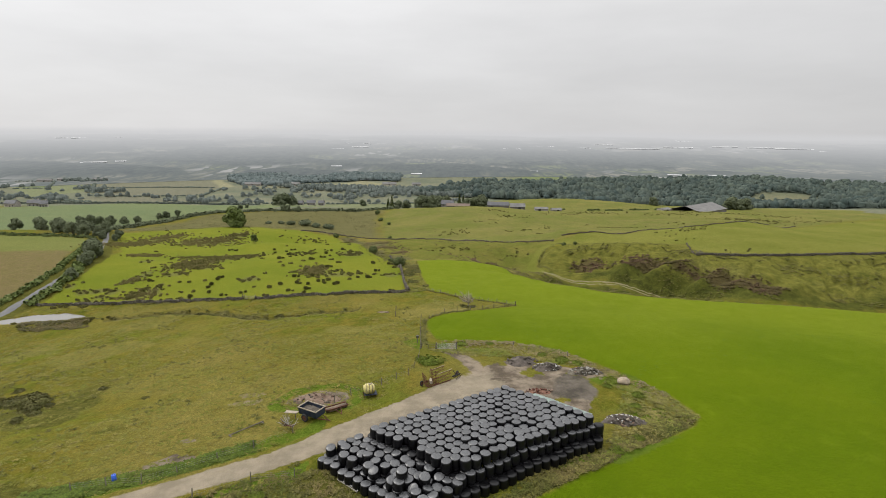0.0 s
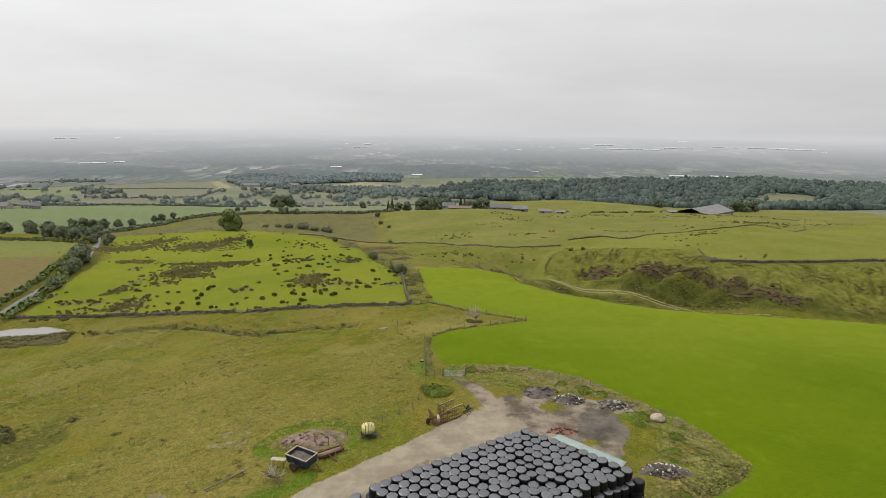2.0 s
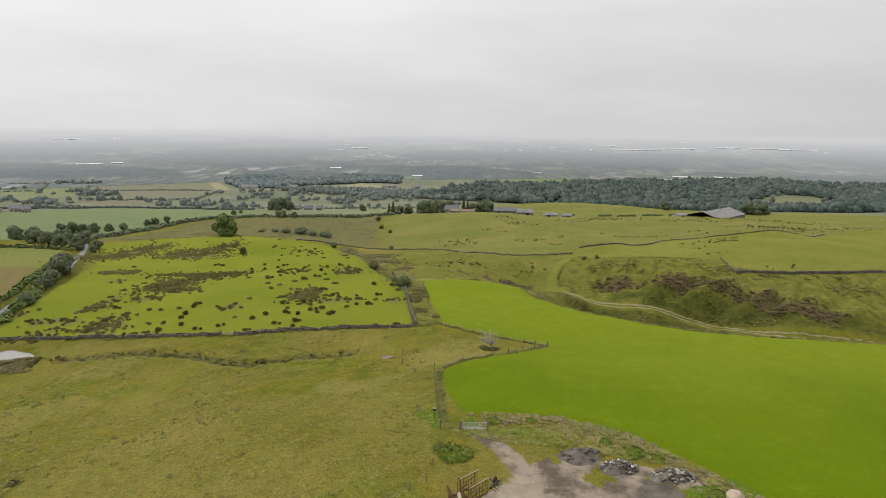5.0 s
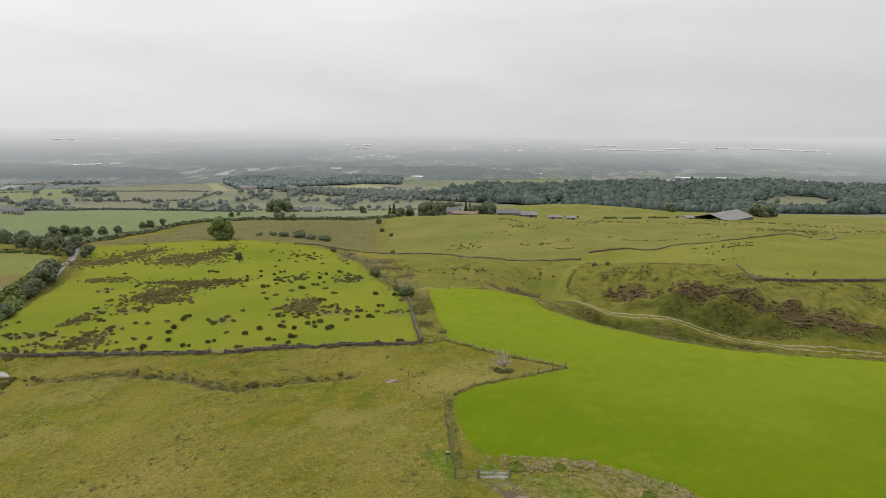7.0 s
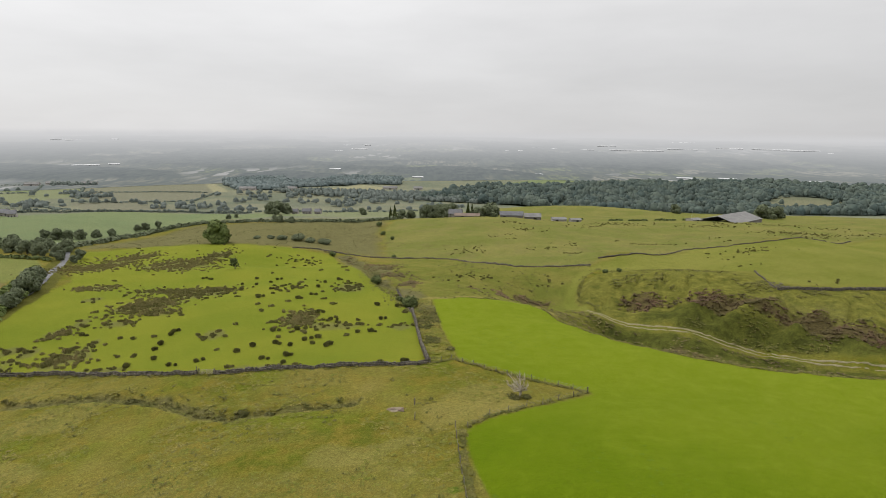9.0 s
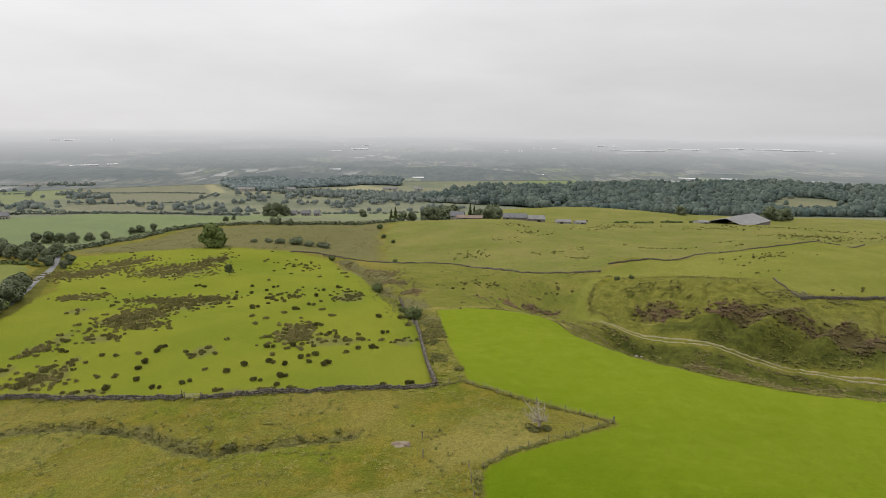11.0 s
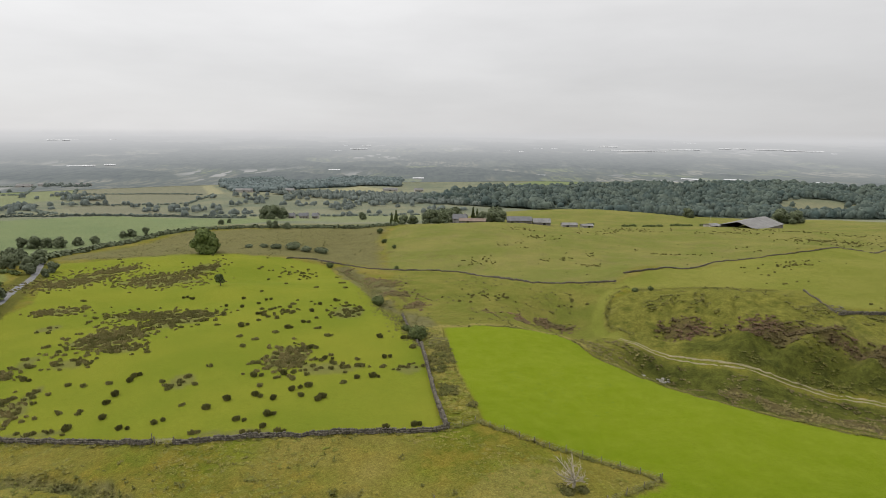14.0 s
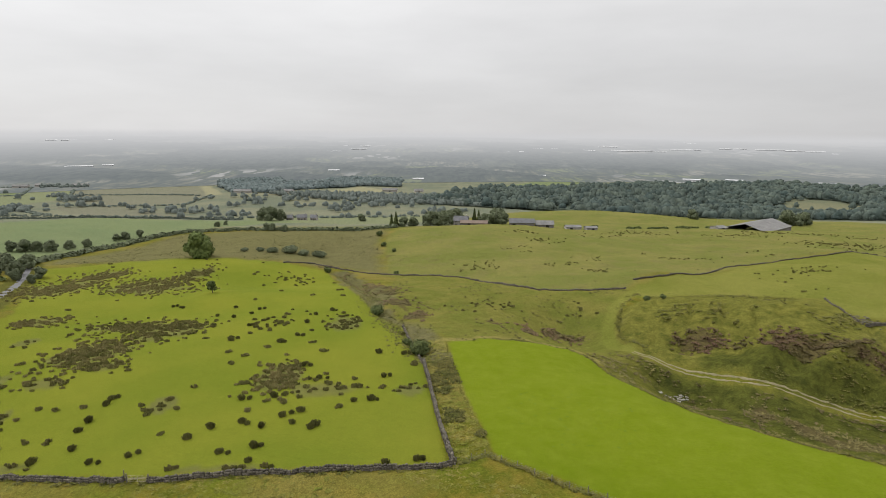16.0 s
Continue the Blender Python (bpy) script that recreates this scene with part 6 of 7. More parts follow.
p = strewn([(2, 101.4), (13, 99.6), (22, 94.2), (28.2, 85.2), (32.8, 77)], 3.0, 900, 361)
p = p[inside(p[:, 0], p[:, 1], MEADOW) < -0.1]
tussocks("seeding_grass", p, M_SEED, "tall brown seeding grass along the meadow's edge", 362, 0.14, 0.36, 0.5, 7)
p = np.concatenate([strewn([(33.6, 69.4), (26.4, 64.6), (19.4, 60), (13.4, 56.5), (9, 53.6), (2, 46.4)], 1.9, 1300, 363), strewn(NEAR_VERGE, 3.6, 800, 365)])
p = p[(inside(p[:, 0], p[:, 1], MEADOW) < -0.15) & (line_distance(p[:, 0], p[:, 1], LANE)[0] > 2.6)]
tussocks("rank_verge", p, M_VERGE, "rank mixed grass on the bank round the yard", 364, 0.14, 0.4, 0.42, 7)
EDGE_FENCE = [(-10.2, 157.6), (-5.6, 160.2), (1.2, 155.2), (10, 148.9), (19.4, 142.8)]
CORNER_FENCE = [(19.4, 142.4), (6.8, 134.6), (0.1, 130.8), (-3.6, 127.9)]
GATE_FENCE = [(-4.6, 127), (-4.6, 116), (-4.2, 106), (-4.0, 99)]
FAR_EDGE = [(2, 222), (10, 222.2), (20.4, 219.5), (25.6, 213), (28, 204), (30.2, 191), (33.6, 182.4), (38.6, 175.2), (44.5, 169), (50.4, 164), (57.4, 158), (68, 155), (80, 152.5), (110, 153)]
strp = []
for path, w, n in ((BANK_FOOT, 1.0, 120), (BANK_BROW, 3.4, 150), (STREAM, 4.5, 1400), (DITCH, 1.5, 1000), (FRONT, 0.9, 600), (EDGE_FENCE, 0.35, 260), (CORNER_FENCE, 0.3, 150), (GATE_FENCE, 0.45, 180), (FAR_EDGE, 0.6, 800)):
    rs2 = np.random.default_rng(len(path) * 13)
    seg = rs2.integers(len(path) - 1, size=n)
    u = rs2.random(n)
    a, b = np.array(path)[seg], np.array(path)[seg + 1]
    strp.append(a + (b - a) * u[:, None] + rs2.normal(size=(n, 2)) * w * 0.6)
strp = np.concatenate(strp)
tussocks("streamside_tussocks", strp, M_RANK, "rank dark grass along fences, stream and ditch", 327, 0.16, 0.48, 0.5, 7)
p = scatter([(-10, 158), (-14, 184), (-17, 206), (-20, 222), (-12, 218), (-9.6, 197), (-6.6, 178), (-5, 164)], 1700, 335)
tussocks("verge_grass", p, M_TUFT, "uncut straw-coloured grass strip between wall and meadow", 336, 0.14, 0.42, 0.28, 7)
p = p[fbm(p[:, 0], p[:, 1], 6, 18, 3) > 0.62] + 0.4
tussocks("verge_tufts", p, M_RANK, "dark tufts among the uncut verge grass", 337, 0.2, 0.6, 0.6, 7)

DARK_RANK = leafy("dark_rank_growth", (0.066, 0.05, 0.023), (0.112, 0.1, 0.032), 0.12, 0.5)
p = scatter(RAVINE, 5000, 337)
p = p[(fbm(p[:, 0], p[:, 1], 10, 63, 4) > 0.47) & (line_distance(p[:, 0], p[:, 1], GREEN_TRACK)[0] > 3) & (p[:, 0] < 120)]
tussocks("beckside_growth", p, DARK_RANK, "dark brown heather and rank growth along the beck", 338, 0.2, 0.55, 0.5, 6)
M_LUSH = leafy("lush_verge_grass", (0.07, 0.108, 0.012), (0.1, 0.13, 0.02), 0.4, 0.4)
p = scatter([(-46, 52.2), (-38, 55.2), (-30, 58.6), (-23, 63), (-24.5, 65.5), (-31, 61.6), (-40, 57.8), (-47, 55.4)], 1500, 339)
tussocks("lush_verge", p, M_LUSH, "tall lush green grass on the lane's verge", 340, 0.15, 0.4, 0.4, 7)
p = scatter([(-90, 60), (-46, 56), (-24, 66), (-8, 86), (-6, 128), (-10, 150), (-60, 152), (-110, 145), (-125, 100)], 2600, 341)
p = p[(fbm(p[:, 0], p[:, 1], 9, 42, 3) > 0.54) & (roughness_of(p[:, 0], p[:, 1]) > 0.8)]
tussocks("dark_tufts", p, M_RANK, "darker coarse tufts flecking the rough field", 342, 0.15, 0.42, 0.5, 6)
p = scatter([(36, 72), (70, 60), (110, 90), (120, 150), (60, 185), (10, 212), (-6, 205), (4, 160), (24, 146), (6, 112), (28, 96)], 2600, 343)
p = p[(fbm(p[:, 0], p[:, 1], 14, 43, 4) > 0.6) & (inside(p[:, 0], p[:, 1], MEADOW) > 1.0)]
tussocks("meadow_tufts", p, leafy("meadow_tuft_blades", (0.06, 0.105, 0.006), (0.095, 0.14, 0.008), 0.4, 0.3), "small darker tufts of new growth in the mown meadow", 344, 0.1, 0.24, 0.3, 5)
p = scatter([(-119.8, 146.2), (-110.4, 145.9), (-95.8, 144.7), (-99.0, 152.0), (-108.4, 154.0), (-118.5, 152.5), (-124.2, 151.7)], 900, 345)
p = p[fbm(p[:, 0], p[:, 1], 5, 45, 3) > 0.45]
tussocks("pond_fringe", p, leafy("withered_sedge", (0.115, 0.092, 0.038), (0.075, 0.072, 0.024), 0.3, 0.4), "brown sedge fringing the pond", 346, 0.25, 0.6, 0.5, 7)
p = []
for k, (path, wide, n) in enumerate(((GULLY, 6.0, 900), (SCAR, 3.5, 350))):
    rs3 = np.random.default_rng(350 + k)
    seg, u = rs3.integers(len(path) - 1, size=n), rs3.random(n)
    a, c = np.array(path)[seg], np.array(path)[seg + 1]
    p.append(a + (c - a) * u[:, None] + rs3.normal(size=(n, 2)) * wide * 0.6)
p = np.concatenate(p)
p = p[(inside(p[:, 0], p[:, 1], PASTURE) < -0.5) & (inside(p[:, 0], p[:, 1], MEADOW) < -1.0) & (fbm(p[:, 0], p[:, 1], 8, 65, 4) > 0.46)]
tussocks("gully_heather", p, M_HEATH, "brown heather and bilberry along the stream gully", 347, 0.3, 0.8, 0.5, 6)

# ---------------------------------------------------------------- farm buildings
def gabled(name, label, category, x, y, turn, long, wide, eaves, ridge, wall_mat, roof_mat, openings=(), group="", lean=0.0, chimney=False, open_front=False, open_gable=False):
    """A building with its long side along local x; openings: (side, along, width, sill, head)."""
    z = min(put(x + dx, y + dy) for dx in (-long / 3, 0, long / 3) for dy in (-wide / 3, wide / 3))
    ob = thing(name, label, category, pose(x, y, z, 0, 0, turn), group)
    t = 0.3
    if open_front:
        part("wall", box(long, t, eaves + 1, pose(0, wide / 2, eaves / 2 - 0.5)), wall_mat, ob)
        n = 7
        for k in range(n):
            part("post", box(0.35, 0.35, eaves + 1, pose(-long / 2 + 0.3 + (long - 0.6) * k / (n - 1), -wide / 2 + 0.2, eaves / 2 - 0.5)), wall_mat, ob)
        part("feed_barrier", box(long - 0.5, 0.15, 1.2, pose(0, -wide / 2 + 0.5, 0.5)), wall_mat, ob)
    else:
        for s in (-1, 1):
            part("wall", box(long, t, eaves + 1, pose(0, s * (wide / 2 - t / 2), eaves / 2 - 0.5)), wall_mat, ob)
    if open_gable:
        for k in range(6):
            yy = -wide / 2 + 0.4 + (wide - 0.8) * k / 5
            part("post", box(0.35, 0.35, eaves + 1.4, pose(-long / 2 + 0.5, yy, eaves / 2 - 0.3)), wall_mat, ob)
        part("feed_barrier", box(0.15, wide - 3, 1.1, pose(-long / 2 + 0.7, 0, 0.5)), M_BLOCK, ob, "pale feed barrier")
    for s in (1,) if open_gable else (-1, 1):
        bm = bmesh.new()
        pts = [(-wide / 2 + t, -1), (wide / 2 - t, -1), (wide / 2 - t, eaves), (0, ridge - 0.1), (-wide / 2 + t, eaves)]
        a = [bm.verts.new((s * (long / 2 - t), p, q)) for p, q in pts]
        b = [bm.verts.new((s * long / 2, p, q)) for p, q in pts]
        bm.faces.new(a)
        bm.faces.new(b)
        for k in range(5):
            bm.faces.new((a[k], a[(k + 1) % 5], b[(k + 1) % 5], b[k]))
        bmesh.ops.recalc_face_normals(bm, faces=bm.faces[:])
        part("gable_wall", bm, wall_mat, ob)
    for s in (-1, 1):
        bm = bmesh.new()
        n = max(6, int(long / 2))
        over = 0.6
        top, low = [], []
        for k in range(n + 1):
            xx = -long / 2 - 0.4 + (long + 0.8) * k / n
            rise = 0.06 * (k % 2)
            slope = (ridge - eaves) / (wide / 2)
            top.append((bm.verts.new((xx, 0, ridge + rise)), bm.verts.new((xx, s * (wide / 2 + over), eaves - slope * over + rise))))
            low.append((bm.verts.new((xx, 0, ridge - 0.15)), bm.verts.new((xx, s * (wide / 2 + over), eaves - slope * over - 0.15))))
        for k in range(n):
            bm.faces.new((top[k][0], top[k + 1][0], top[k + 1][1], top[k][1]))
            bm.faces.new((low[k][1], low[k + 1][1], low[k + 1][0], low[k][0]))
            bm.faces.new((top[k][1], top[k + 1][1], low[k + 1][1], low[k][1]))
        for k in (0, n):
            bm.faces.new((top[k][0], top[k][1], low[k][1], low[k][0]))
        bmesh.ops.recalc_face_normals(bm, faces=bm.faces[:])
        part("roof", bm, roof_mat, ob)
    for side, along, w, sill, head in openings:
        yy = -wide / 2 - 0.03 if side == "front" else wide / 2 + 0.03
        # solid dark panel paints the shade inside each opening
        win = part("window" if sill > 0.3 else "door", box(w, 0.12, head - sill, pose(along, yy, (sill + head) / 2), 0.01), M_DARK, ob, "opening painted dark with shade")
        bm = bmesh.new()
        for dx, dz, sx, sz in ((0, head + 0.06, w + 0.3, 0.14), (0, sill - 0.05, w + 0.3, 0.1), (-w / 2 - 0.07, (sill + head) / 2, 0.12, head - sill), (w / 2 + 0.07, (sill + head) / 2, 0.12, head - sill)):
            add_box(bm, sx, 0.18, sz, pose(along + dx, yy, dz))
        part("frame", bm, M_BLOCK, win, "pale stone surround")
    if chimney:
        part("chimney", box(0.9, 0.7, 1.6, pose(long * 0.36, 0, ridge + 0.5), 0.03), wall_mat, ob)
    return ob


gabled("barn", "wide cattle barn with open gable and grey corrugated roof", "barn", 242, 512, 37.6, 49, 30, 4.2, 8.6, M_SHEET, M_ROOF, open_gable=True)
gabled("shed", "low lean-to shed beside the barn", "shed", 207, 506, 20, 9, 9, 2.4, 3.4, M_BLOCK, M_ROOF, [("front", 0, 2.4, 0, 2.0)])
gabled("stone_barn", "long low stone barn with grey slate roof", "barn", 52, 515, -4, 20, 8, 3.6, 6.2, M_SHEET, M_SLATE, [("front", -6, 2.6, 0, 2.6), ("front", 3, 1.0, 1.0, 2.0)], "farm buildings")
gabled("stone_barn", "stone farm shed with pale corrugated roof", "barn", 70, 513, -4, 14, 8, 3.4, 5.8, M_SHEET, M_ROOF, [("front", 2, 2.8, 0, 2.6)], "farm buildings")
gabled("farm_shed", "pale blockwork farm shed in the yard", "shed", 92, 509, 2, 12, 7, 2.8, 4.0, M_BLOCK, M_ROOF, [("front", -2, 2.4, 0, 2.2)], "farm buildings")
gabled("farm_shed", "pale blockwork farm shed in the yard", "shed", 106, 508, 8, 9, 6, 2.4, 3.4, M_BLOCK, M_ROOF, [("front", 1, 2.0, 0, 2.0)], "farm buildings")
gabled("farmhouse", "stone farmhouse with pale rendered gable and slate roof", "house", 4, 540, -8, 12, 8, 5.2, 8.4, M_BLOCK, M_SLATE,
       [("front", -4, 1.0, 0.9, 2.2), ("front", 0, 1.0, 0, 2.1), ("front", 4, 1.0, 0.9, 2.2), ("front", -4, 1.0, 3.4, 4.6), ("front", 4, 1.0, 3.4, 4.6)], chimney=True)
gabled("farm_shed", "long brown-roofed farm shed among trees", "shed", 14, 524, -3, 22, 7, 2.8, 4.4, M_SHEET, surface("brown_tin_roof", (0.12, 0.085, 0.065), (0.17, 0.13, 0.1), 0.8, 0.3, 8), [("front", -4, 2.6, 0, 2.4)], "farm buildings")
for x, y, turn, long in ((-149, 606, 10, 9), (-138, 609, -4, 6), (-161, 606, 0, 6)):
    gabled("cottage", "pale stone cottage with grey roof in the valley", "house", x, y, turn, long, 5.5, 3.6, 5.8, M_BLOCK, M_SLATE,
           [("front", -long * 0.3, 1.0, 0.9, 2.2), ("front", 0, 1.0, 0, 2.1), ("front", long * 0.3, 1.0, 0.9, 2.2)], "valley cottages", chimney=True)
for x, y, turn, long in ((-395, 520, 20, 10), (-410, 512, -10, 12), (-382, 514, 30, 7)):
    gabled("cottage", "grey-roofed house at the field's end", "house", x, y, turn, long, 6.5, 4.0, 6.4, M_BLOCK, M_SLATE,
           [("front", -long * 0.3, 1.0, 0.9, 2.2), ("front", 0, 1.0, 0, 2.1), ("front", long * 0.3, 1.0, 0.9, 2.2)], "hamlet houses", chimney=True)
for x, y, turn, long in ((-929, 1262, 10, 30), (-905, 1290, -6, 24), (-822, 1296, 0, 34), (-380, 1080, 5, 30), (-300, 1090, -8, 22), (-120, 1200, 0, 30), (-60, 1180, 12, 18), (-14, 1010, 0, 16)):
    gabled("far_farmstead", "distant pale farm building among fields", "farm", x, y, turn, long, 10, 4.5, 7.5, M_BLOCK, M_ROOF, [("front", 0, 3.0, 0, 3.0), ("front", long * 0.3, 1.4, 1, 2.2)], "far farmsteads")
# pole beside the barn
ob = thing("flag_pole", "slim pale pole beside the barn", "pole", pose(203, 502, put(203, 502)))
part("pole", rod((0, 0, -0.4), (0, 0, 9), 0.1, 0.06, 8), M_STEEL, ob)
part("foot", box(0.5, 0.5, 0.3, pose(0, 0, 0.1), 0.03), M_BLOCK, ob)

# ---------------------------------------------------------------- old machinery by the lane
M_BLUE = surface("faded_blue_paint", (0.012, 0.02, 0.04), (0.022, 0.028, 0.04), 0.6, 2, 6, 0, 0.2, 0.3)
M_RUST = surface("rusted_iron", (0.13, 0.045, 0.026), (0.07, 0.032, 0.022), 0.85, 3, 6, 0.2, 0.4)
M_BOARD = surface("bleached_boards", (0.36, 0.31, 0.24), (0.25, 0.21, 0.16), 0.85, 3, 8)
M_DUNGHEAP = surface("dry_muck", (0.125, 0.08, 0.055), (0.185, 0.135, 0.1), 0.95, 1.5, 6, 0, 0.6)
M_TYRE = surface("tyre_rubber", (0.016, 0.016, 0.016), (0.028, 0.027, 0.026), 0.8, 4, 6)
M_TANK = surface("yellowed_plastic", (0.52, 0.44, 0.15), (0.6, 0.53, 0.25), 0.45, 1.5, 6, 0, 0.1, 0.1)
M_CONC = surface("weathered_concrete", (0.30, 0.285, 0.25), (0.2, 0.19, 0.165), 0.9, 1, 8)


def tyre(r_out, width):
    bm = bmesh.new()
    seg, ring = 24, [(0.62, -0.5), (0.92, -0.5), (1.0, -0.32), (1.0, 0.32), (0.92, 0.5), (0.62, 0.5)]
    rows = []
    for s in range(seg):
        a = s / seg * 2 * math.pi
        rows.append([bm.verts.new((q * r_out * math.cos(a), w * width, q * r_out * math.sin(a))) for q, w in ring])
    for s in range(seg):
        for k in range(len(ring)):
            a, b = rows[s], rows[(s + 1) % seg]
            bm.faces.new((a[k], b[k], b[(k + 1) % 6], a[(k + 1) % 6]))
    bmesh.ops.recalc_face_normals(bm, faces=bm.faces[:])
    return bm


def wheel(parent, x, y, z, rad, width):
    w = part("wheel", rod((0, -width * 0.35, 0), (0, width * 0.35, 0), rad * 0.6, None, 16), M_RUST, parent, "rusty wheel")
    w.matrix_basis = pose(x, y, z)
    part("tyre", tyre(rad, width), M_TYRE, w, "worn black tyre", True)
    part("hub", rod((0, -width * 0.5, 0), (0, width * 0.5, 0), rad * 0.2, None, 10), M_RUST, w)


x, y = -18.3, 70.9
ob = thing("muck_spreader", "old blue muck spreader trailer with bleached timber rim", "trailer", pose(x, y, put(x, y), 0, 0, -28))
part("floor", box(3.0, 1.7, 0.1, pose(0, 0, 0.75)), M_BLUE, ob)
for s in (-1, 1):
    part("side_panel", box(3.1, 0.07, 0.95, pose(0, s * 0.9, 1.2, s * -8), 0.01), M_BLUE, ob)
    part("end_panel", box(0.07, 1.75, 0.9, pose(s * 1.52, 0, 1.2), 0.01), M_BLUE, ob)
    part("rim_board", box(3.3, 0.12, 0.14, pose(0, s * 0.97, 1.72), 0.015), M_BOARD, ob, "bleached timber rim")
    part("rim_board", box(0.12, 1.9, 0.14, pose(s * 1.56, 0, 1.73), 0.015), M_BOARD, ob, "bleached timber rim")
    wheel(ob, -0.3, s * 1.12, 0.5, 0.55, 0.3)
    for k in range(4):
        part("rib", box(0.07, 0.06, 0.95, pose(-1.2 + 0.8 * k, s * 0.97, 1.2, s * -8)), M_BLUE, ob)
bm = bmesh.new()
bmesh.ops.create_grid(bm, x_segments=12, y_segments=8, size=0.5, matrix=Matrix.Diagonal((2.9, 1.6, 1, 1)))
rr = np.random.default_rng(5)
for v in bm.verts:
    v.co.z = 1.1 + 0.25 * rr.random() + 0.25 * math.cos(v.co.x) * math.cos(v.co.y)
part("load", bm, M_BARK, ob, "dried muck left inside", True)
bm = rod((1.5, -0.6, 0.6), (2.9, 0, 0.5), 0.06)
rod((1.5, 0.6, 0.6), (2.9, 0, 0.5), 0.06, None, 8, bm)
rod((2.8, 0, 0.5), (3.2, 0, 0.45), 0.07, None, 8, bm)
part("drawbar", bm, M_RUST, ob)
part("axle", rod((-0.3, -1.1, 0.5), (-0.3, 1.1, 0.5), 0.06), M_RUST, ob)
part("jack_leg", rod((2.6, 0, 0.5), (2.6, 0, -0.05), 0.04), M_RUST, ob)

x, y = -15.5, 73.6
ob = thing("field_roller", "rusty flat field roller with timber frame", "roller", pose(x, y, put(x, y), 0, 0, 34))
part("drum", rod((-1.5, 0, 0.36), (1.5, 0, 0.36), 0.36, None, 24), surface("dull_rusty_steel", (0.19, 0.145, 0.105), (0.13, 0.09, 0.065), 0.6, 1.5, 8, 0.4, 0.2), ob, "dull rusty drum", True)
bm = bmesh.new()
add_box(bm, 3.3, 0.12, 0.14, pose(0, -0.5, 0.62))
add_box(bm, 3.3, 0.12, 0.14, pose(0, 0.5, 0.62))
add_box(bm, 0.12, 1.1, 0.14, pose(-1.6, 0, 0.62))
add_box(bm, 0.12, 1.1, 0.14, pose(1.6, 0, 0.62))
part("frame", bm, M_RUST, ob)
for s in (-1, 1):
    part("end_disc", rod((s * 1.5, 0, 0.36), (s * 1.53, 0, 0.36), 0.3, None, 20), M_DARK, ob)
    part("axle_stub", rod((s * 1.5, 0, 0.36), (s * 1.68, 0, 0.5), 0.05), M_RUST, ob)
bm = rod((-0.5, -0.5, 0.6), (0, -2.0, 0.35), 0.06)
rod((0.5, -0.5, 0.6), (0, -2.0, 0.35), 0.06, None, 8, bm)
part("drawbar", bm, M_RUST, ob)

x, y = -11.3, 77.6
ob = thing("sprayer_tank", "yellowed plastic sprayer tank with dark straps on a frame", "tank", pose(x, y, put(x, y), 0, 0, 15))
part("body", box(1.6, 1.25, 1.35, pose(0, 0, 1.25), 0.22), M_TANK, ob, "yellowed translucent plastic body", True)
for dx in (-0.42, 0.0, 0.42):
    bm = bmesh.new()
    for sx, sy, sz, p in ((0.07, 1.29, 0.03, (dx, 0, 1.94)), (0.07, 0.03, 1.4, (dx, -0.65, 1.25)), (0.07, 0.03, 1.4, (dx, 0.65, 1.25))):
        add_box(bm, sx, sy, sz, pose(*p))
    part("strap", bm, surface("strap_iron", (0.09, 0.08, 0.05), (0.14, 0.12, 0.08), 0.7, 3, 5), ob, "dark retaining strap")
part("lid", rod((0.1, 0, 1.9), (0.1, 0, 2.05), 0.2, None, 16), M_BOARD, ob, "pale filler lid")
bm = bmesh.new()
for s in (-1, 1):
    add_box(bm, 1.9, 0.1, 0.1, pose(0, s * 0.55, 0.5))
    for t2 in (-1, 1):
        add_box(bm, 0.09, 0.09, 0.6, pose(t2 * 0.8, s * 0.55, 0.25))
part("stand", bm, M_RUST, ob)
part("pallet", box(1.9, 1.3, 0.08, pose(0.15, -0.15, 0.58), 0.01), M_BLUE, ob, "dark slatted base")

x, y = -1.2, 81.6
ob = thing("bale_sledge", "rusty lattice frame of an old bale sledge", "farm machine", pose(x, y, put(x, y), 0, 0, 38) @ Matrix.Diagonal((0.68, 1.0, 1.1, 1)))


def lattice(w, h, m, n=6, cross=3, r0=0.035):
    bm = bmesh.new()
    for k in range(n + 1):
        rod((-w / 2 + w * k / n, 0, 0), (-w / 2 + w * k / n, 0, h), r0, None, 5, bm)
    for k in range(cross + 1):
        rod((-w / 2, 0, h * k / cross), (w / 2, 0, h * k / cross), r0, None, 5, bm)
    rod((-w / 2, 0, 0), (w / 2, 0, h), r0, None, 5, bm)
    bmesh.ops.transform(bm, matrix=m, verts=bm.verts[:])
    return bm


part("side_frame", lattice(4.2, 1.5, pose(1.2, 1.0, 0.1), 7), M_RUST, ob)
part("side_frame", lattice(4.2, 1.5, pose(1.2, -0.8, 0.1), 7), M_RUST, ob)
part("end_frame", lattice(1.8, 1.9, pose(-0.9, 0.1, 0.1, 0, 0, 90), 5), M_RUST, ob)
part("tail_frame", lattice(1.7, 1.6, pose(-3.0, 0.2, 0.1, -12, 0, 70), 5), M_RUST, ob)
part("bed", lattice(3.2, 1.8, pose(-1.9, -0.8, 0.25, -90, 0, 0), 8), M_RUST, ob)
for s in (-0.8, 1.0):
    part("skid", box(6.4, 0.1, 0.14, pose(0, s, 0.1), 0.02), M_RUST, ob)
    part("top_rail", rod((-0.9, s, 1.65), (3.5, s, 1.75), 0.035), M_BOARD, ob, "pale worn top rail")
part("drum", rod((-2.2, -0.5, 0.55), (-1.3, 0.4, 0.5), 0.28, None, 14), M_BOARD, ob, "pale roller drum")
wheel(ob, -3.9, 0.4, 0.4, 0.42, 0.2)

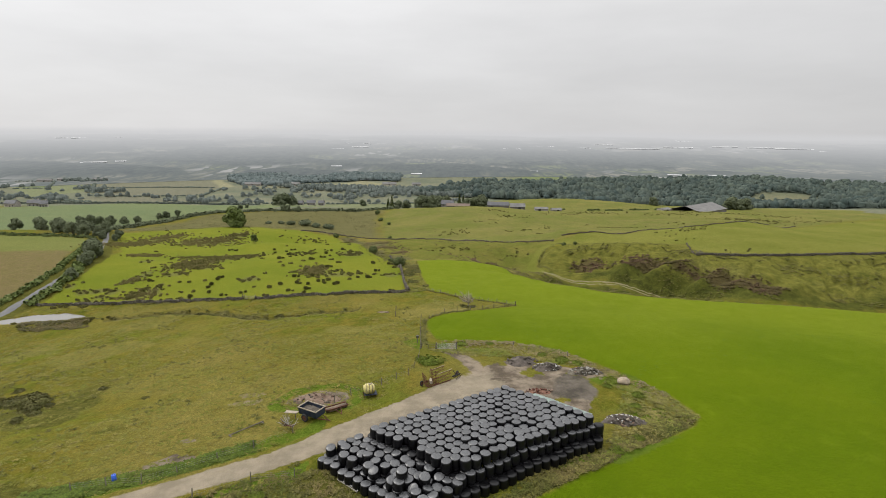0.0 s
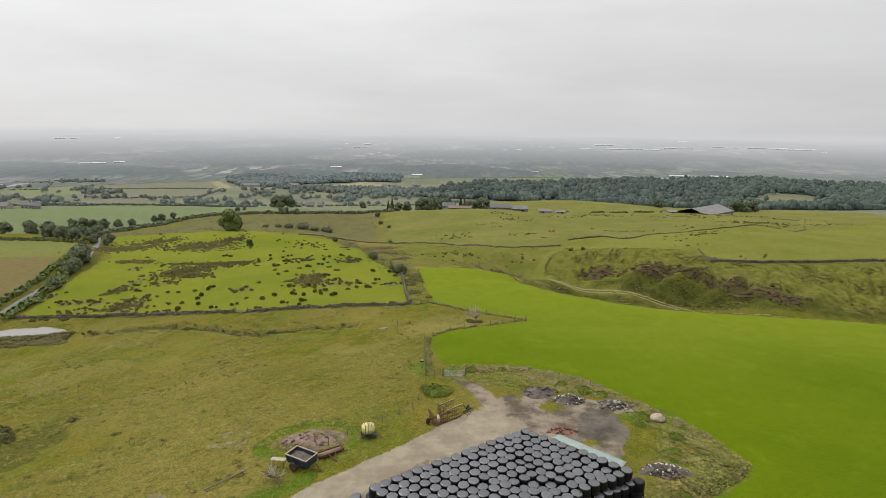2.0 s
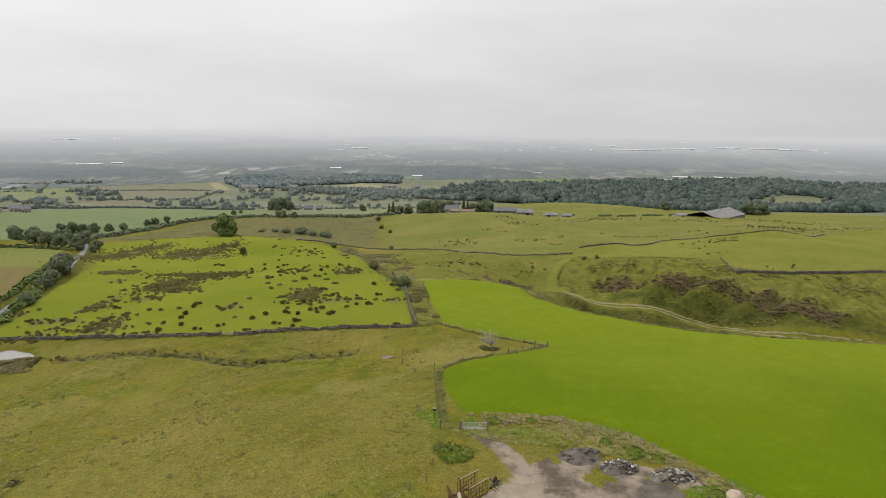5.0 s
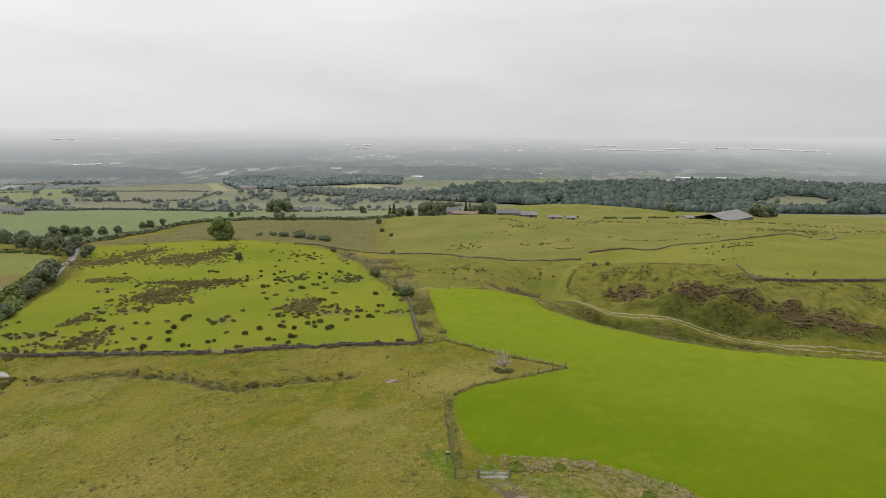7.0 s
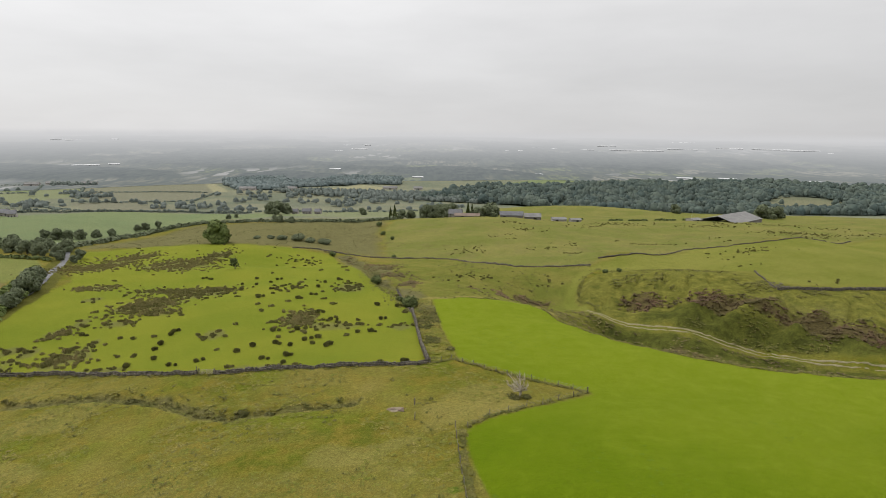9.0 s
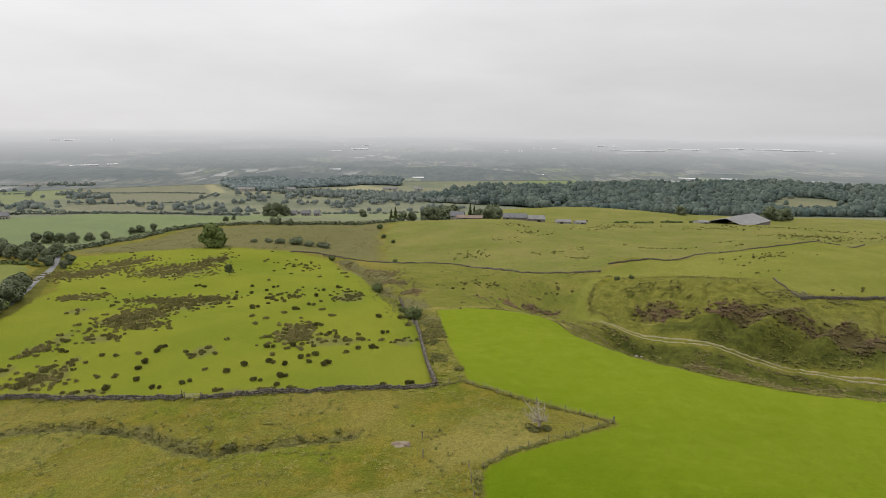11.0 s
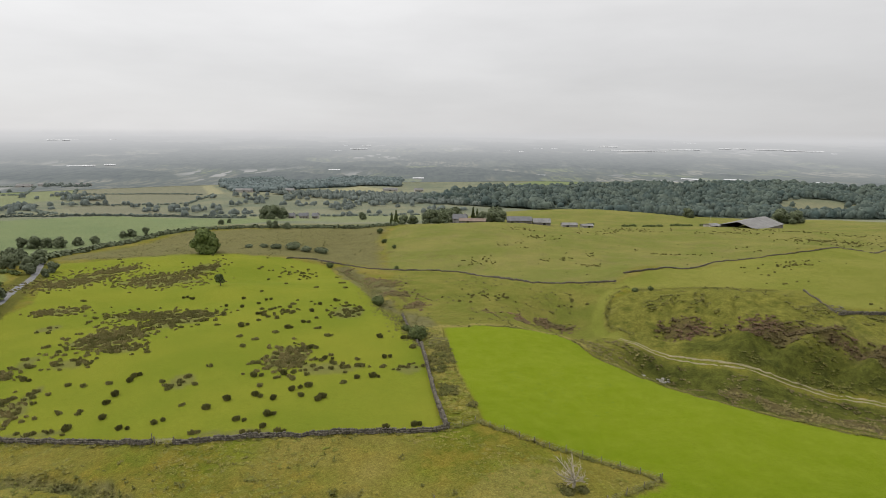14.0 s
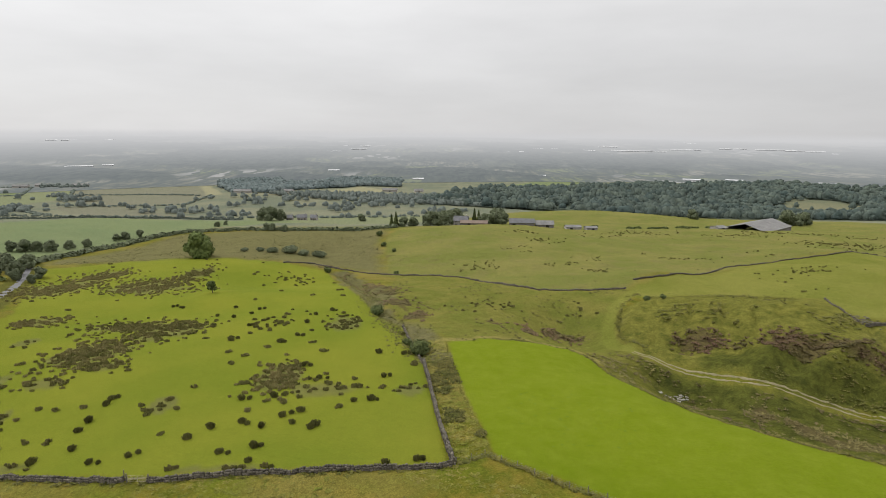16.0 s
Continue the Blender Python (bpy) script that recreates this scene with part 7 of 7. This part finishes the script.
x, y = 1.9, 83.3
ob = thing("scrap_machine", "black scrapped implement lying on its side", "farm machine", pose(x, y, put(x, y), 0, 0, 60))
part("beam", box(2.4, 0.22, 0.2, pose(0, 0, 0.5, 0, 12), 0.03), M_DARK, ob)
for k in range(5):
    bm = rod((-0.9 + 0.45 * k, 0, 0.5), (-0.8 + 0.45 * k, -0.5, 0.35), 0.04)
    rod((-0.8 + 0.45 * k, -0.5, 0.35), (-0.75 + 0.45 * k, -0.55, 0.0), 0.03, 0.015, 6, bm)
    part("tine", bm, M_DARK, ob)
wheel(ob, 0.9, 0.35, 0.4, 0.4, 0.2)
part("mast", rod((0, 0, 0.5), (-0.5, 0.4, 1.5), 0.05), M_DARK, ob)

x, y = -21.3, 71.6
ob = thing("trestle_board", "bleached board laid on a post trestle", "table", pose(x, y, put(x, y), 0, 0, -12))
part("board", box(1.9, 0.6, 0.09, pose(0, 0, 0.95, 2, -4), 0.015), M_BOARD, ob, "bleached pale board")
for s in (-0.6, 0.6):
    part("leg", rod((s, -0.15, -0.2), (s, 0.05, 0.93), 0.06, None, 7), M_POST, ob)
x, y = -20.9, 68.6
ob = thing("hay_rake", "scrapped hay rake with pale radiating tines", "farm machine", pose(x, y, put(x, y)))
rr = np.random.default_rng(9)
part("axle", rod((-0.6, 0, 0.5), (0.6, 0.2, 0.5), 0.08), M_RUST, ob)
for k in range(26):
    a, e = rr.random() * 6.283, 0.15 + rr.random() * 1.0
    d = Vector((math.cos(a) * math.cos(e), math.sin(a) * math.cos(e), math.sin(e)))
    s = Vector((rr.normal() * 0.3, rr.normal() * 0.1, 0.45))
    part("tine", rod(s, s + d * (1.1 + 0.7 * rr.random()), 0.045, 0.025, 5), M_CONC if k % 3 else M_RUST, ob)


def heap(name, label, category, x, y, rx, ry, h, mat, bits, n, seed, size=0.3):
    """A heaped mound strewn with broken pieces."""
    rr = np.random.default_rng(seed)
    ob = thing(name, label, category, pose(x, y, 0), "heaps round the yard")
    rings, seg = 7, 26
    v, f = [], []
    for k in range(rings):
        q = k / (rings - 1)
        for s in range(seg):
            a = s / seg * 6.283
            d = q * (1 + 0.22 * math.sin(2 * a + seed) + 0.12 * math.sin(5 * a + seed * 2))
            px, py = math.cos(a) * rx * d, math.sin(a) * ry * d
            v.append((px, py, put(x + px, y + py) - 0.06 + h * (1 - q * q) * (0.8 + 0.4 * rr.random())))
    for k in range(rings - 1):
        for s in range(seg):
            t2 = (s + 1) % seg
            f.append((k * seg + s, (k + 1) * seg + s, (k + 1) * seg + t2, k * seg + t2))
    part_mesh("mound", mesh_of("mound", v, f, mat, True), ob)
    for k in range(n):
        a, q = rr.random() * 6.283, math.sqrt(rr.random())
        px, py = math.cos(a) * rx * q, math.sin(a) * ry * q
        s = size * (0.5 + rr.random())
        c = stone_mesh(rr, s * 1.5, s, s * 0.6)
        mm = np.array(pose(px, py, put(x + px, y + py) + h * (1 - q * q) * 0.95 + 0.05, *(rr.normal(size=3) * 28)))
        me = mesh_of("lump", c @ mm[:3, :3].T + mm[:3, 3], BOX_FACES, bits[int(rr.integers(len(bits)))])
        part_mesh("lump", me, ob)
    return ob


M_ASH = surface("dark_ash", (0.06, 0.05, 0.042), (0.115, 0.096, 0.08), 0.95, 1, 6, 0, 0.5)
M_WHITE = surface("white_scrap", (0.5, 0.5, 0.48), (0.36, 0.35, 0.33), 0.7, 3, 6)
heap("rubble_heap", "dark ash and broken rubble heap by the yard", "rubble", 13.2, 89.6, 3.0, 1.6, 1.0, M_ASH, [M_ASH, M_STONE], 40, 401, 0.2)
heap("rubble_heap", "heap of broken stone and pale scrap", "rubble", 17.2, 87.0, 2.4, 1.4, 0.8, M_ASH, [M_STONE, M_ASH, M_STONE, M_ASH, M_STONE, M_ASH, M_STONE, M_CONC, M_STONE, M_WHITE], 130, 402, 0.22)
heap("rubble_heap", "grey heap of tipped stone rubble", "rubble", 23.2, 85.4, 2.8, 1.5, 0.8, M_STONE, [M_STONE, M_STONE, M_STONE, M_DUNGHEAP, M_CONC], 130, 403, 0.22)
heap("rubble_heap", "burnt rubbish heap with white and black scraps", "rubble", 24.2, 68.9, 2.6, 1.5, 0.8, M_ASH, [M_ASH, M_ASH, M_STONE, M_ASH, M_STONE, M_ASH, M_DUNGHEAP, M_STONE, M_BOARD, M_ASH, M_WHITE], 130, 404, 0.22)
heap("soil_heap", "low spread of dry muck and soil", "soil heap", -19, 77.6, 3.6, 1.9, 0.35, M_DUNGHEAP, [M_DUNGHEAP, M_DUNGHEAP, M_DUNGHEAP, M_STONE], 40, 405, 0.22)
heap("brick_heap", "low spread of crushed red-brown brick in the yard", "rubble", 14.3, 77.8, 2.2, 0.9, 0.25, surface("crushed_brick", (0.13, 0.06, 0.04), (0.17, 0.09, 0.06), 0.95, 2, 6), [M_RUST, M_DUNGHEAP], 30, 406, 0.2)
# a boulder, rounded and pale
bm = bmesh.new()
bmesh.ops.create_icosphere(bm, subdivisions=3, radius=0.9)
for v in bm.verts:
    n = noise.noise(v.co * 1.3) * 0.28 + noise.noise(v.co * 3.1) * 0.08
    v.co = v.co * (1 + n)
    v.co.z *= 0.72
me = bpy.data.meshes.new("boulder")
bm.to_mesh(me)
bm.free()
me.materials.append(surface("pale_sandstone", (0.34, 0.275, 0.195), (0.25, 0.205, 0.15), 0.9, 1.2, 6, 0, 0.5))
me.polygons.foreach_set("use_smooth", np.ones(len(me.polygons), bool))
ob = new("boulder", me)
ob.matrix_basis = pose(28.2, 81.4, put(28.2, 81.4) + 0.4, 0, 0, 30) @ Matrix.Diagonal((1.25, 0.9, 1, 1))
tagged(ob, "large pale sandstone boulder in weeds", "boulder")
# pale stones spilled beside the beck, and a scatter in the rough grass
rr = np.random.default_rng(411)
for cx, cy, rx, ry, n, lab in ((48.5, 213.2, 3.5, 1.2, 26, "pale stone spilled beside the beck"), (-16.4, 135.2, 1.8, 0.7, 16, "flat brown stone lying in the grass"), (112, 236, 3, 5, 30, "grey stone fallen from the wall")):
    for k in range(n):
        x, y = cx + rr.normal() * rx * 0.5, cy + rr.normal() * ry * 0.5
        s = (0.25 + 0.5 * rr.random()) * (0.5 if n == 16 else 1.0)
        ob = new("stone", mesh_of("stone", stone_mesh(rr, s * 1.4, s, s * 0.4), BOX_FACES, M_CONC if n == 26 else M_STONE if n == 30 else M_DUNGHEAP))
        ob.matrix_basis = pose(x, y, put(x, y) + 0.06, *(rr.normal(size=3) * 9))
        tagged(ob, lab, "stone", "loose stones")

ob = thing("rail", "long dark timber rail lying in the grass", "timber", pose(-26.6, 68.9, put(-26.6, 68.9) + 0.1, 0, 0, 47))
part("beam", box(4.9, 0.12, 0.14, pose(0, 0, 0.12), 0.02), M_POST, ob)
for s in (-2.4, 2.2):
    part("bearer", box(0.2, 0.7, 0.12, pose(s, 0, 0.0), 0.02), M_POST, ob)
M_BARREL = surface("blue_plastic", (0.02, 0.09, 0.5), (0.03, 0.12, 0.58), 0.4, 2, 6, 0, 0.05, 0.1)
ob = thing("barrel", "bright blue plastic drum by the fence", "barrel", pose(-37.6, 57.3, put(-37.6, 57.3)))
part("body", rod((0, 0, 0), (0, 0, 0.7), 0.25, 0.26, 18), M_BARREL, ob, "", True)
part("rim", rod((0, 0, 0.68), (0, 0, 0.76), 0.27, 0.26, 18), M_BARREL, ob)
for s in (-0.12, 0.12):
    part("bung", rod((s, 0, 0.75), (s, 0, 0.79), 0.04, None, 8), M_DARK, ob)

# pale poles laid in the grass before the stack, and a small notice on the old fence
ob = thing("pole_bundle", "few pale plastic pipes lying in rough grass", "pipes", pose(-10.4, 55.1, put(-10.4, 55.1) + 0.12, 0, 0, -42))
for k in range(4):
    part("pipe", rod((-1.7 + 0.15 * k, -0.3 + 0.2 * k, 0.04 * k), (1.6 - 0.1 * k, -0.25 + 0.22 * k, 0.05), 0.07, None, 8), M_WHITE if k % 2 else M_CONC, ob)
ob = thing("notice_post", "small two-tone notice board on a leaning fence post", "sign", pose(-5.2, 101, put(-5.2, 101)))
part("post", rod((0, 0, -0.3), (0.06, 0, 1.5), 0.08, 0.07, 8), M_POST, ob)
part("board", box(0.6, 0.05, 0.3, pose(0.04, -0.1, 1.38), 0.01), M_DARK, ob, "dark board")
part("plate", box(0.5, 0.03, 0.22, pose(0.04, -0.145, 1.62), 0.008), M_WHITE, ob, "pale plate")
part("bracket", box(0.05, 0.1, 0.7, pose(0.04, -0.06, 1.4), 0.008), M_STEEL, ob)
